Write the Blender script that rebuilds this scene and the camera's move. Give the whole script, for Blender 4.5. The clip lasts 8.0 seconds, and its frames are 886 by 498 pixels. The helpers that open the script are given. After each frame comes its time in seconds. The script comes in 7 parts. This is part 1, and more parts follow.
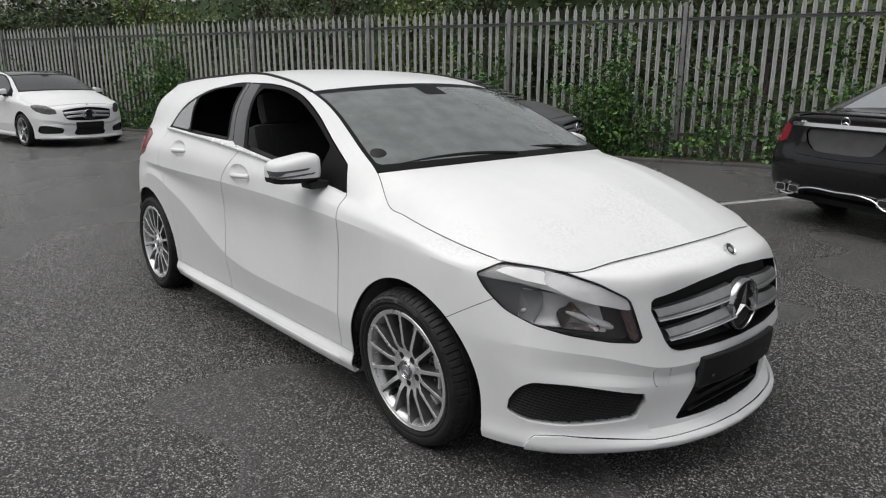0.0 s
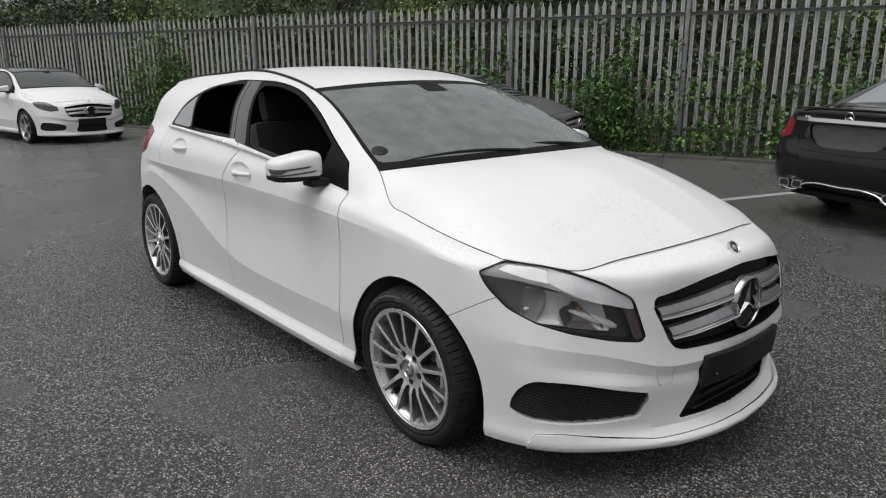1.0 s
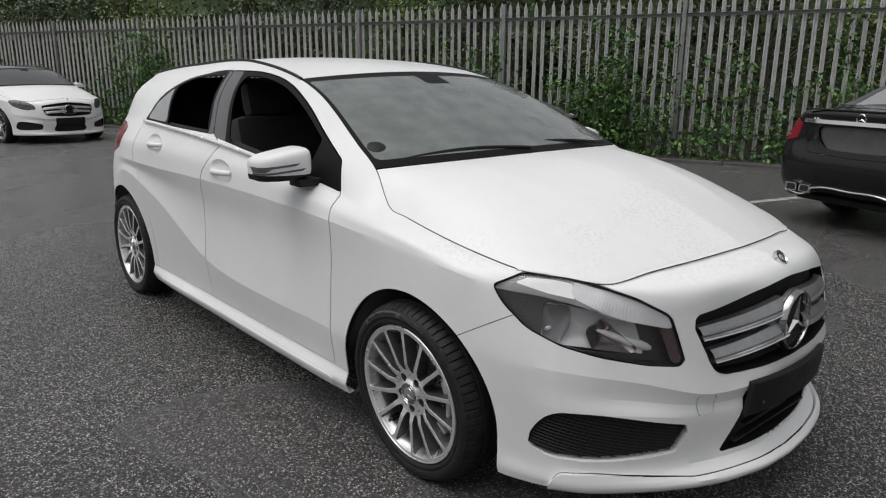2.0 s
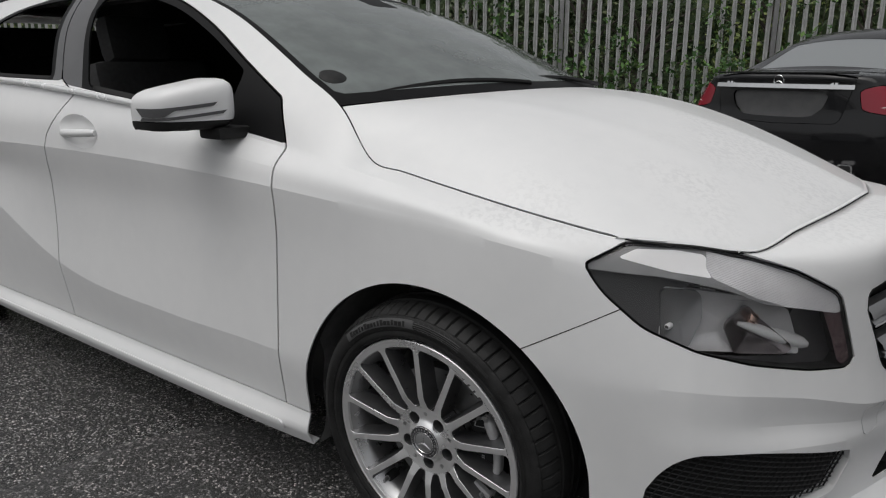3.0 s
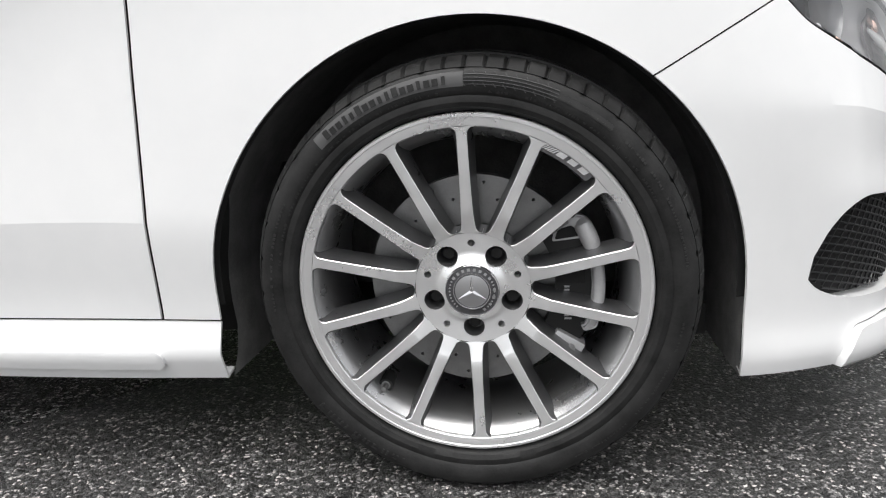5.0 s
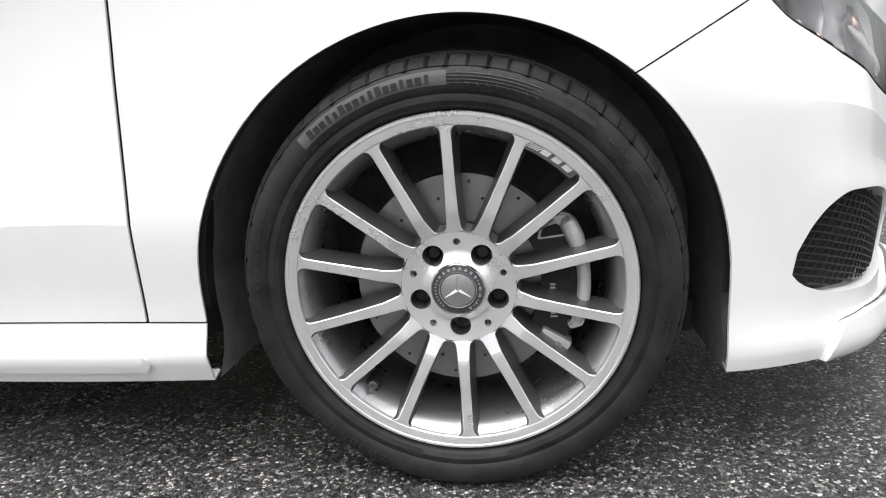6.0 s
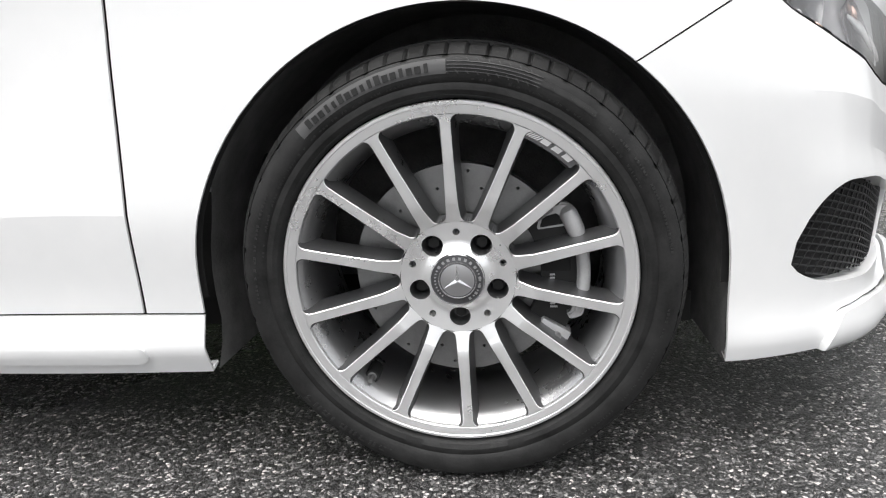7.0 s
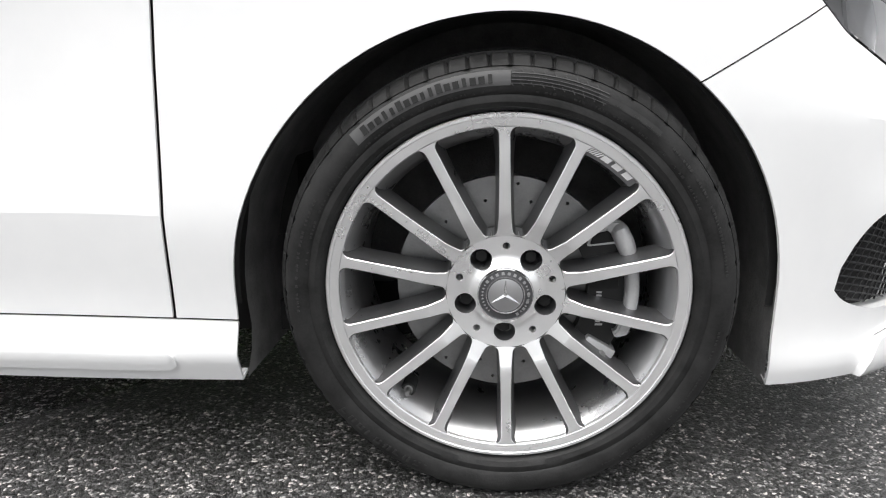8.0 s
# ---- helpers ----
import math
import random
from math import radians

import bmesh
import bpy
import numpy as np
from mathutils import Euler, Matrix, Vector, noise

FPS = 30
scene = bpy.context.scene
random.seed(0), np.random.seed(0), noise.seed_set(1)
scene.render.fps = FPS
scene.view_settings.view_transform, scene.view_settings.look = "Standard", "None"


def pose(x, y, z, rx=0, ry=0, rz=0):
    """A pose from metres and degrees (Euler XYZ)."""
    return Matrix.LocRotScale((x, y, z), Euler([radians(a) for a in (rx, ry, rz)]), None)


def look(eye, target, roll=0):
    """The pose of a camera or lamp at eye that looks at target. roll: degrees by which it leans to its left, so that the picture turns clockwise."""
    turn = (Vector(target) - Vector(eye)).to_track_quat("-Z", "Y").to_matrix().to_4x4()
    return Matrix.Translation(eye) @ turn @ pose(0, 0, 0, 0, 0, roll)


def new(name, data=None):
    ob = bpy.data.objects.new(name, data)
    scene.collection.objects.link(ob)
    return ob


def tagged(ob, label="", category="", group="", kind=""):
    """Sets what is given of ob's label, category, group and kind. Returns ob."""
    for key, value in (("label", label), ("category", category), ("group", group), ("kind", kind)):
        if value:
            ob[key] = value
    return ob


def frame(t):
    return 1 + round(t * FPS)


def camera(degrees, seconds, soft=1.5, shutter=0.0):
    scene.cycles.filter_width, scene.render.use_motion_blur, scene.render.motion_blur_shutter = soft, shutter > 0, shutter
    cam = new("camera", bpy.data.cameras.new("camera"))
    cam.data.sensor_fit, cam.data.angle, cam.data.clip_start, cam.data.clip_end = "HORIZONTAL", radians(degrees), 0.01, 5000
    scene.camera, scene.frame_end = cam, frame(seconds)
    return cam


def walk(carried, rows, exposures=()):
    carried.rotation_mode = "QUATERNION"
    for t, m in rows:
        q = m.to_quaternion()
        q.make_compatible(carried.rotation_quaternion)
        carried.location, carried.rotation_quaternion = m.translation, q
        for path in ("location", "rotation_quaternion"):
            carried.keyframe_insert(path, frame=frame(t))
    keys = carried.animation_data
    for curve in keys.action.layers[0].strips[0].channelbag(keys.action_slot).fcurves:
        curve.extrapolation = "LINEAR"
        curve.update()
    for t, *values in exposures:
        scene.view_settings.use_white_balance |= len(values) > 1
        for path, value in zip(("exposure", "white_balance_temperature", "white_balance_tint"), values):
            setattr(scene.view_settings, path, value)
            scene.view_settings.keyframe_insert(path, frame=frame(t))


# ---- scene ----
# One fitted lens and path: a hand-held camera walks from the front corner of the car to its front wheel.
cam = camera(64.16, 8.0, soft=1.15)
PATH = [
    (0, (1.977, -2.343, 1.410), (0.499, -1.088, 0.923), 0.10),
    (0.5, (1.979, -2.338, 1.417), (0.497, -1.090, 0.920), 0.29),
    (1, (1.968, -2.333, 1.418), (0.487, -1.085, 0.918), -0.09),
    (1.5, (1.917, -2.281, 1.407), (0.432, -1.038, 0.906), -0.04),
    (1.7, (1.853, -2.250, 1.389), (0.371, -1.005, 0.888), 0.58),
    (2.8, (1.027, -1.960, 1.177), (-0.245, -0.490, 0.707), -1.60),
    (3, (0.859, -1.920, 1.105), (-0.307, -0.374, 0.603), -0.04),
    (3.2, (0.696, -1.888, 1.033), (-0.325, -0.254, 0.496), 0.86),
    (3.5, (0.469, -1.838, 0.915), (-0.294, -0.077, 0.353), 1.97),
    (3.7, (0.340, -1.797, 0.821), (-0.333, 0.003, 0.266), 0.20),
    (4, (0.191, -1.761, 0.689), (-0.287, 0.109, 0.166), -2.68),
    (4.2, (0.128, -1.762, 0.633), (-0.230, 0.140, 0.126), -2.83),
    (4.5, (0.092, -1.763, 0.597), (-0.201, 0.163, 0.144), -2.25),
    (6, (0.102, -1.762, 0.578), (-0.152, 0.174, 0.147), -2.67),
    (6.5, (0.093, -1.761, 0.587), (-0.139, 0.169, 0.117), -2.99),
    (7, (0.095, -1.761, 0.573), (-0.144, 0.173, 0.124), -2.68),
    (7.5, (0.090, -1.758, 0.581), (-0.138, 0.174, 0.113), -1.87),
    (7.8, (0.041, -1.752, 0.586), (-0.164, 0.183, 0.124), -0.79),
    (8, (-0.017, -1.746, 0.589), (-0.159, 0.196, 0.134), 0.07),
]
EXPOSURES = [(0.0, 0.07), (1.7, 0.03), (2.8, -0.32), (3.5, -0.18), (4.0, 0.32), (4.5, 0.72), (5.8, 1.2), (8.0, 1.2)]
walk(cam, [(t, look(eye, target, roll)) for t, eye, target, roll in PATH], EXPOSURES)

# fitted numbers of light and shape
SKY_STRENGTH, SUN_STRENGTH = 0.12, 1.3
LAMP_PTS = [(-0.334, 0.764), (-0.25, 0.797), (-0.12, 0.788), (-0.027, 0.770), (0.07, 0.743), (0.163, 0.703), (0.213, 0.560), (0.10, 0.564), (-0.03, 0.584), (-0.14, 0.611), (-0.235, 0.653), (-0.305, 0.716)]
STRIP_PTS = [(-0.345, 0.757), (-0.25, 0.815), (-0.12, 0.812), (-0.027, 0.79), (0.07, 0.76), (0.185, 0.71), (0.165, 0.668), (0.07, 0.682), (0.0, 0.691), (-0.073, 0.716), (-0.195, 0.742)]
STREAK_PTS = [(-0.270, 0.770), (-0.235, 0.782), (-0.16, 0.779), (-0.105, 0.770), (-0.111, 0.748), (-0.100, 0.733), (-0.175, 0.745)]
FLUTE_PTS = [(-0.105, 0.770), (-0.09, 0.83), (0.2, 0.80), (0.2, 0.64), (0.07, 0.676), (-0.02, 0.70), (-0.100, 0.733), (-0.111, 0.748)]
FOG_PTS = [(-0.234, 0.308), (-0.192, 0.392), (-0.146, 0.422), (-0.04, 0.422), (0.06, 0.408), (0.225, 0.376), (0.245, 0.37), (0.241, 0.352), (0.216, 0.296), (0.21, 0.281), (0.192, 0.279), (-0.02, 0.269), (-0.162, 0.275)]
GRILLE_PTS = [(-0.05, 0.757), (0.2, 0.737), (0.426, 0.702), (0.441, 0.67), (0.428, 0.635), (0.391, 0.54), (0.35, 0.521), (0.2, 0.512), (-0.05, 0.503)]
INTAKE_PTS = [(-0.05, 0.455), (0.235, 0.455), (0.238, 0.375), (0.300, 0.24), (-0.05, 0.232)]
REFLECTOR_PTS = [(-0.143, 0.708), (-0.155, 0.61), (-0.121, 0.595), (-0.017, 0.589), (0.124, 0.58), (0.123, 0.596), (0.1, 0.667), (0.033, 0.686)]
BOWL_PTS = [(-0.150, 0.706), (-0.075, 0.699), (-0.076, 0.655), (-0.104, 0.599), (-0.122, 0.598), (-0.152, 0.612)]
REFLEX_PTS = [(0.120, 0.690), (0.150, 0.720), (0.220, 0.720), (0.230, 0.54), (0.172, 0.550), (0.160, 0.60)]
POCKET_PTS = [(-0.035, 0.634), (-0.028, 0.648), (-0.002, 0.662), (0.004, 0.673), (0.017, 0.672), (0.034, 0.653), (0.104, 0.601), (0.105, 0.59), (0.092, 0.582), (-0.017, 0.588)]
GRILLE_Z, GRILLE_W, STAR_AT, PLATE_AT = (0.672, 0.604), (0.416, 0.386), (0.856, 0.616), (0.880, 0, 0.424)
MIRROR_AT = (-0.70, 0.908, 1.004)
BLACK_CAR = pose(-0.497, 4.261, 0.0, 0, 0, 71.5) @ Matrix.Diagonal((1.0, 1.0, 0.968, 1))



# ---- world and light: a bright overcast sky ----
world = bpy.data.worlds.new("overcast")
scene.world = world
world.use_nodes = True
wn, wl = world.node_tree.nodes, world.node_tree.links
sky = wn.new("ShaderNodeTexSky")
sky.sky_type, sky.sun_disc = "NISHITA", False
sky.sun_elevation, sky.sun_rotation = radians(72), radians(200)
sky.air_density, sky.dust_density, sky.ozone_density = 1.0, 4.0, 1.0
grey_sky = wn.new("ShaderNodeHueSaturation")
grey_sky.inputs["Saturation"].default_value = 0.12
wl.new(sky.outputs[0], grey_sky.inputs["Color"])
wl.new(grey_sky.outputs[0], wn["Background"].inputs["Color"])
wn["Background"].inputs["Strength"].default_value = SKY_STRENGTH
sun = new("sun", bpy.data.lights.new("sun", "SUN"))
sun.data.energy, sun.data.angle, sun.data.color = SUN_STRENGTH, radians(70), (1.0, 0.98, 0.95)
sun.matrix_world = look((0, 0, 20), (0.35 * 6.5, 0.93 * 6.5, 0))


# ---- materials ----
def material(name, color=(0.5, 0.5, 0.5), rough=0.5, metal=0.0, coat=0.0, spec=0.5):
    m = bpy.data.materials.new(name)
    m.use_nodes = True
    b = m.node_tree.nodes["Principled BSDF"]
    b.inputs["Base Color"].default_value = (*color, 1)
    b.inputs["Roughness"].default_value, b.inputs["Metallic"].default_value = rough, metal
    b.inputs["Coat Weight"].default_value, b.inputs["Coat Roughness"].default_value = coat, 0.03
    b.inputs["Specular IOR Level"].default_value = spec
    return m


def node(m, kind, **inputs):
    n = m.node_tree.nodes.new(kind)
    for key, value in inputs.items():
        n.inputs[key.replace("_", " ")].default_value = value
    return n


def wire(m, a, b):
    m.node_tree.links.new(a, b)


def bsdf(m):
    return m.node_tree.nodes["Principled BSDF"]


def coords(m):
    return node(m, "ShaderNodeTexCoord").outputs["Object"]


def ramp(m, fac, stops):
    r = m.node_tree.nodes.new("ShaderNodeValToRGB")
    r.color_ramp.elements[0].position, r.color_ramp.elements[1].position = stops[0][0], stops[-1][0]
    for _ in stops[1:-1]:
        r.color_ramp.elements.new(0.5)
    for e, (at, c) in zip(r.color_ramp.elements, stops):
        e.position, e.color = at, (*c, 1) if isinstance(c, tuple) else (c, c, c, 1)
    wire(m, fac, r.inputs[0])
    return r.outputs[0]


def noise_tex(m, scale, detail=4.0, rough=0.55, vector=None):
    n = node(m, "ShaderNodeTexNoise", Scale=scale, Detail=detail, Roughness=rough)
    wire(m, vector if vector else coords(m), n.inputs["Vector"])
    return n.outputs["Fac"]


def bump(m, height, strength, distance):
    b = node(m, "ShaderNodeBump", Strength=strength, Distance=distance)
    wire(m, height, b.inputs["Height"])
    wire(m, b.outputs[0], bsdf(m).inputs["Normal"])
    return b


def mottled(m, scale, lo, hi, rough=None, bump_size=0.0):
    """Colour between lo and hi by two scales of noise; a range of roughness; fine relief."""
    mix = node(m, "ShaderNodeMath")
    mix.operation = "MULTIPLY_ADD"
    fine = noise_tex(m, scale * 9, 5)
    wire(m, noise_tex(m, scale, 3), mix.inputs[0])
    mix.inputs[1].default_value = 0.7
    half = node(m, "ShaderNodeMath")
    half.operation = "MULTIPLY"
    wire(m, fine, half.inputs[0])
    half.inputs[1].default_value = 0.3
    wire(m, half.outputs[0], mix.inputs[2])
    wire(m, ramp(m, mix.outputs[0], [(0.3, lo), (0.7, hi)]), bsdf(m).inputs["Base Color"])
    if rough:
        wire(m, ramp(m, mix.outputs[0], [(0.3, rough[0]), (0.7, rough[1])]), bsdf(m).inputs["Roughness"])
    if bump_size:
        bump(m, fine, 0.5, bump_size)
    return m


WHITE = mottled(material("white_paint", rough=0.32, coat=0.25, spec=0.3), 2.5, (0.76, 0.765, 0.77), (0.82, 0.82, 0.82))
# rain: patches where fine beads dull the white
wet = node(WHITE, "ShaderNodeMath")
wet.operation = "MULTIPLY"
wire(WHITE, ramp(WHITE, noise_tex(WHITE, 1.3, 5, 0.6), [(0.47, 0.0), (0.56, 1.0)]), wet.inputs[0])
wire(WHITE, ramp(WHITE, noise_tex(WHITE, 85, 3, 0.6), [(0.46, 0.0), (0.60, 1.0)]), wet.inputs[1])
flat = node(WHITE, "ShaderNodeSeparateXYZ")
wire(WHITE, node(WHITE, "ShaderNodeTexCoord").outputs["Normal"], flat.inputs[0])
lying = node(WHITE, "ShaderNodeMath")
lying.operation = "MULTIPLY"
wire(WHITE, wet.outputs[0], lying.inputs[0])
wire(WHITE, ramp(WHITE, flat.outputs["Z"], [(0.7, 0.0), (0.9, 1.0)]), lying.inputs[1])
film = node(WHITE, "ShaderNodeMix")
film.data_type = "RGBA"
upper = node(WHITE, "ShaderNodeSeparateXYZ")
wire(WHITE, coords(WHITE), upper.inputs[0])
top_only = node(WHITE, "ShaderNodeMath")
top_only.operation = "MULTIPLY"
wire(WHITE, lying.outputs[0], top_only.inputs[0])
wire(WHITE, ramp(WHITE, upper.outputs["Z"], [(0.74, 0.0), (0.80, 1.0)]), top_only.inputs[1])
wire(WHITE, top_only.outputs[0], film.inputs[0])
wire(WHITE, bsdf(WHITE).inputs["Base Color"].links[0].from_socket, film.inputs[6])
film.inputs[7].default_value = (0.715, 0.718, 0.722, 1)
wire(WHITE, film.outputs[2], bsdf(WHITE).inputs["Base Color"])
# fine rain droplets on the paint, as relief of the clear coat
drops = node(WHITE, "ShaderNodeTexVoronoi", Scale=190.0)
wire(WHITE, coords(WHITE), drops.inputs["Vector"])
dropmask = ramp(WHITE, drops.outputs["Distance"], [(0.0, 1.0), (0.3, 0.0)])
bn = node(WHITE, "ShaderNodeBump", Strength=0.10, Distance=0.0012)
wire(WHITE, dropmask, bn.inputs["Height"])
wire(WHITE, bn.outputs[0], bsdf(WHITE).inputs["Coat Normal"])
BLACKPAINT = mottled(material("black_paint", rough=0.2, coat=0.5, spec=0.2), 2.0, (0.006, 0.006, 0.007), (0.011, 0.011, 0.012))
GREYPAINT = mottled(material("grey_paint", rough=0.42, coat=0.25, spec=0.3), 2.0, (0.07, 0.072, 0.075), (0.10, 0.10, 0.104))
TRIM = mottled(material("black_plastic", rough=0.45, spec=0.25), 40, (0.009, 0.009, 0.009), (0.017, 0.017, 0.017), (0.4, 0.6), 0.0004)
BORDER = material("black_glass_border", (0.007, 0.007, 0.0075), 0.45, 0, 0.0, 0.08)
GLOSS = material("gloss_black", (0.012, 0.012, 0.013), 0.12, 0, 0.5)
PILLAR = mottled(material("satin_black_pillar", rough=0.3, coat=0.4), 9, (0.055, 0.055, 0.058), (0.10, 0.10, 0.103), (0.3, 0.45), 0.0006)
LINER = mottled(material("arch_liner", rough=0.8), 25, (0.10, 0.10, 0.10), (0.21, 0.208, 0.205), (0.8, 0.95), 0.003)
DARK = material("dark_cavity", (0.018, 0.018, 0.018), 0.9)
CHROME = mottled(material("chrome", metal=1.0, rough=0.08), 30, (0.78, 0.78, 0.79), (0.85, 0.85, 0.86), (0.06, 0.16))
LOUVRE = mottled(material("louvre_satin", metal=0.8, rough=0.34), 30, (0.34, 0.34, 0.345), (0.44, 0.44, 0.445), (0.28, 0.4))
# emblem chrome, its colour darkened for the dark ground it mirrors
DARKCHROME = mottled(material("ground_dimmed_chrome", metal=1.0, rough=0.12), 30, (0.36, 0.36, 0.365), (0.46, 0.46, 0.465), (0.08, 0.16))
SILVER = mottled(material("silver_paint", metal=0.9, rough=0.3), 30, (0.5, 0.5, 0.51), (0.62, 0.62, 0.63), (0.25, 0.38))
RED = material("tail_lamp_red", (0.24, 0.008, 0.022), 0.15, 0, 0.4)
LAMPGREY = material("lamp_housing", (0.058, 0.056, 0.060), 0.28)
AMBER = material("amber_bulb", (0.85, 0.60, 0.50), 0.12, 0.9, 0.5)
SEAT = mottled(material("seat_fabric", rough=0.9), 60, (0.03, 0.03, 0.031), (0.055, 0.055, 0.057), (0.85, 0.95), 0.001)


def glass(name, tint, rough=0.0, ior=1.45):
    m = material(name, tint, rough, 0)
    b = bsdf(m)
    b.inputs["Transmission Weight"].default_value, b.inputs["IOR"].default_value = 1.0, ior
    return m


CLEAR = glass("clear_lens", (0.95, 0.95, 0.96))
DARKGLASS = material("dark_far_glass", (0.03, 0.035, 0.035), 0.06, 0, 0.3, 0.6)

# wheel finishes
MACHINED = mottled(material("machined_alloy", metal=0.8, rough=0.30), 6, (0.90, 0.90, 0.905), (0.98, 0.98, 0.985), (0.24, 0.36))
# lathe-turned grain: gloss drawn out across the circular tool marks
turned = node(MACHINED, "ShaderNodeTangent")
turned.direction_type, turned.axis = "RADIAL", "Y"
wire(MACHINED, turned.outputs[0], bsdf(MACHINED).inputs["Tangent"])
bsdf(MACHINED).inputs["Anisotropic"].default_value, bsdf(MACHINED).inputs["Anisotropic Rotation"].default_value = 0.6, 0.25
TITAN = mottled(material("titanium_grey_paint", metal=0.75, rough=0.30), 25, (0.14, 0.14, 0.144), (0.20, 0.20, 0.205), (0.25, 0.42))
BARREL = mottled(material("barrel_paint", metal=0.88, rough=0.30), 8, (0.50, 0.50, 0.504), (0.58, 0.58, 0.585), (0.24, 0.34))
DISC = mottled(material("brake_disc_steel", metal=0.8, rough=0.4), 40, (0.26, 0.26, 0.26), (0.36, 0.36, 0.36), (0.3, 0.45), 0.0003)
CALIPER = mottled(material("caliper_grey", metal=0.3, rough=0.42), 50, (0.15, 0.15, 0.15), (0.27, 0.27, 0.27), (0.4, 0.6), 0.0006)
RUBBER = mottled(material("tyre_rubber", rough=0.48, spec=0.2), 30, (0.011, 0.011, 0.011), (0.030, 0.030, 0.030), (0.38, 0.66), 0.0008)

# wet tarmac with pale chippings
TARMAC = material("wet_tarmac", rough=0.3, spec=0.72)
tc = coords(TARMAC)
# broken, uneven chippings: the cells are pulled about by fine noise
pull = node(TARMAC, "ShaderNodeTexNoise", Scale=120.0, Detail=2.0)
wire(TARMAC, tc, pull.inputs["Vector"])
bent = node(TARMAC, "ShaderNodeVectorMath")
bent.operation = "MULTIPLY_ADD"
wire(TARMAC, pull.outputs["Color"], bent.inputs[0])
bent.inputs[1].default_value = (0.009, 0.009, 0.009)
wire(TARMAC, tc, bent.inputs[2])
uneven = bent.outputs[0]
stones = node(TARMAC, "ShaderNodeTexVoronoi", Scale=172.0, Randomness=1.0)
wire(TARMAC, uneven, stones.inputs["Vector"])
joints = node(TARMAC, "ShaderNodeTexVoronoi", Scale=172.0)
joints.feature = "DISTANCE_TO_EDGE"
wire(TARMAC, uneven, joints.inputs["Vector"])
chip = node(TARMAC, "ShaderNodeSeparateColor")
wire(TARMAC, stones.outputs["Color"], chip.inputs[0])
chipcol = ramp(TARMAC, chip.outputs[0], [(0.0, (0.022, 0.0215, 0.0215)), (0.50, (0.070, 0.0685, 0.0685)), (0.76, (0.20, 0.195, 0.193)), (0.90, (0.48, 0.47, 0.464)), (1.0, (0.74, 0.69, 0.67))])
body = ramp(TARMAC, joints.outputs["Distance"], [(0.02, 0.08), (0.18, 1.0)])
mul = node(TARMAC, "ShaderNodeMix")
mul.data_type, mul.blend_type = "RGBA", "MULTIPLY"
mul.inputs[0].default_value = 1.0
wire(TARMAC, chipcol, mul.inputs[6])
wire(TARMAC, body, mul.inputs[7])
patch = node(TARMAC, "ShaderNodeMix")
patch.data_type, patch.blend_type = "RGBA", "MULTIPLY"
patch.inputs[0].default_value = 1.0
wire(TARMAC, mul.outputs[2], patch.inputs[6])
wire(TARMAC, ramp(TARMAC, noise_tex(TARMAC, 0.5, 5, 0.6, tc), [(0.30, 0.74), (0.70, 1.12)]), patch.inputs[7])
wire(TARMAC, patch.outputs[2], bsdf(TARMAC).inputs["Base Color"])
wire(TARMAC, ramp(TARMAC, noise_tex(TARMAC, 0.45, 1, 0.5, tc), [(0.2, 0.18), (0.8, 0.34)]), bsdf(TARMAC).inputs["Roughness"])
bump(TARMAC, ramp(TARMAC, joints.outputs["Distance"], [(0.0, 0.0), (0.25, 1.0)]), 0.75, 0.0032)

STEEL = mottled(material("galvanised_steel", metal=0.2, rough=0.55), 7, (0.37, 0.37, 0.365), (0.63, 0.63, 0.625), (0.45, 0.7), 0.0006)
RAIL = mottled(material("weathered_rail", metal=0.3, rough=0.6), 6, (0.17, 0.17, 0.172), (0.29, 0.29, 0.29), (0.5, 0.75), 0.0006)
KERB = mottled(material("concrete_kerb", rough=0.8), 5, (0.045, 0.043, 0.04), (0.11, 0.107, 0.10), (0.7, 0.9), 0.002)
SOIL = mottled(material("soil", rough=0.95), 4, (0.018, 0.015, 0.012), (0.05, 0.042, 0.033), (0.9, 1.0), 0.01)
LINE = mottled(material("worn_line_paint", rough=0.6), 12, (0.20, 0.20, 0.195), (0.42, 0.42, 0.41), (0.45, 0.7), 0.001)
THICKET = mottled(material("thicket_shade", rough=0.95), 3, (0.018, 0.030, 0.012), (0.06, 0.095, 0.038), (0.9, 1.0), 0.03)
CLAD = mottled(material("grey_cladding", rough=0.6), 1.2, (0.16, 0.165, 0.17), (0.22, 0.225, 0.23), (0.5, 0.7), 0.002)
BARK = mottled(material("bark", rough=0.9), 20, (0.05, 0.042, 0.035), (0.11, 0.095, 0.08), (0.85, 0.95), 0.004)


def leaf_material(name, lo, mid, hi):
    m = material(name, mid, 0.5)
    geo = node(m, "ShaderNodeNewGeometry")
    wire(m, ramp(m, geo.outputs["Random Per Island"], [(0.0, lo), (0.55, mid), (1.0, hi)]), bsdf(m).inputs["Base Color"])
    bsdf(m).inputs["Transmission Weight"].default_value = 0.0
    bsdf(m).inputs["Subsurface Weight"].default_value = 0.0
    return m


LEAF = leaf_material("bramble_leaf", (0.022, 0.058, 0.016), (0.060, 0.15, 0.034), (0.16, 0.29, 0.065))
LEAFDARK = leaf_material("far_tree_leaf", (0.018, 0.034, 0.013), (0.050, 0.080, 0.028), (0.12, 0.15, 0.055))
LEAFLIGHT = leaf_material("yellow_green_leaf", (0.05, 0.085, 0.015), (0.12, 0.17, 0.035), (0.22, 0.27, 0.07))


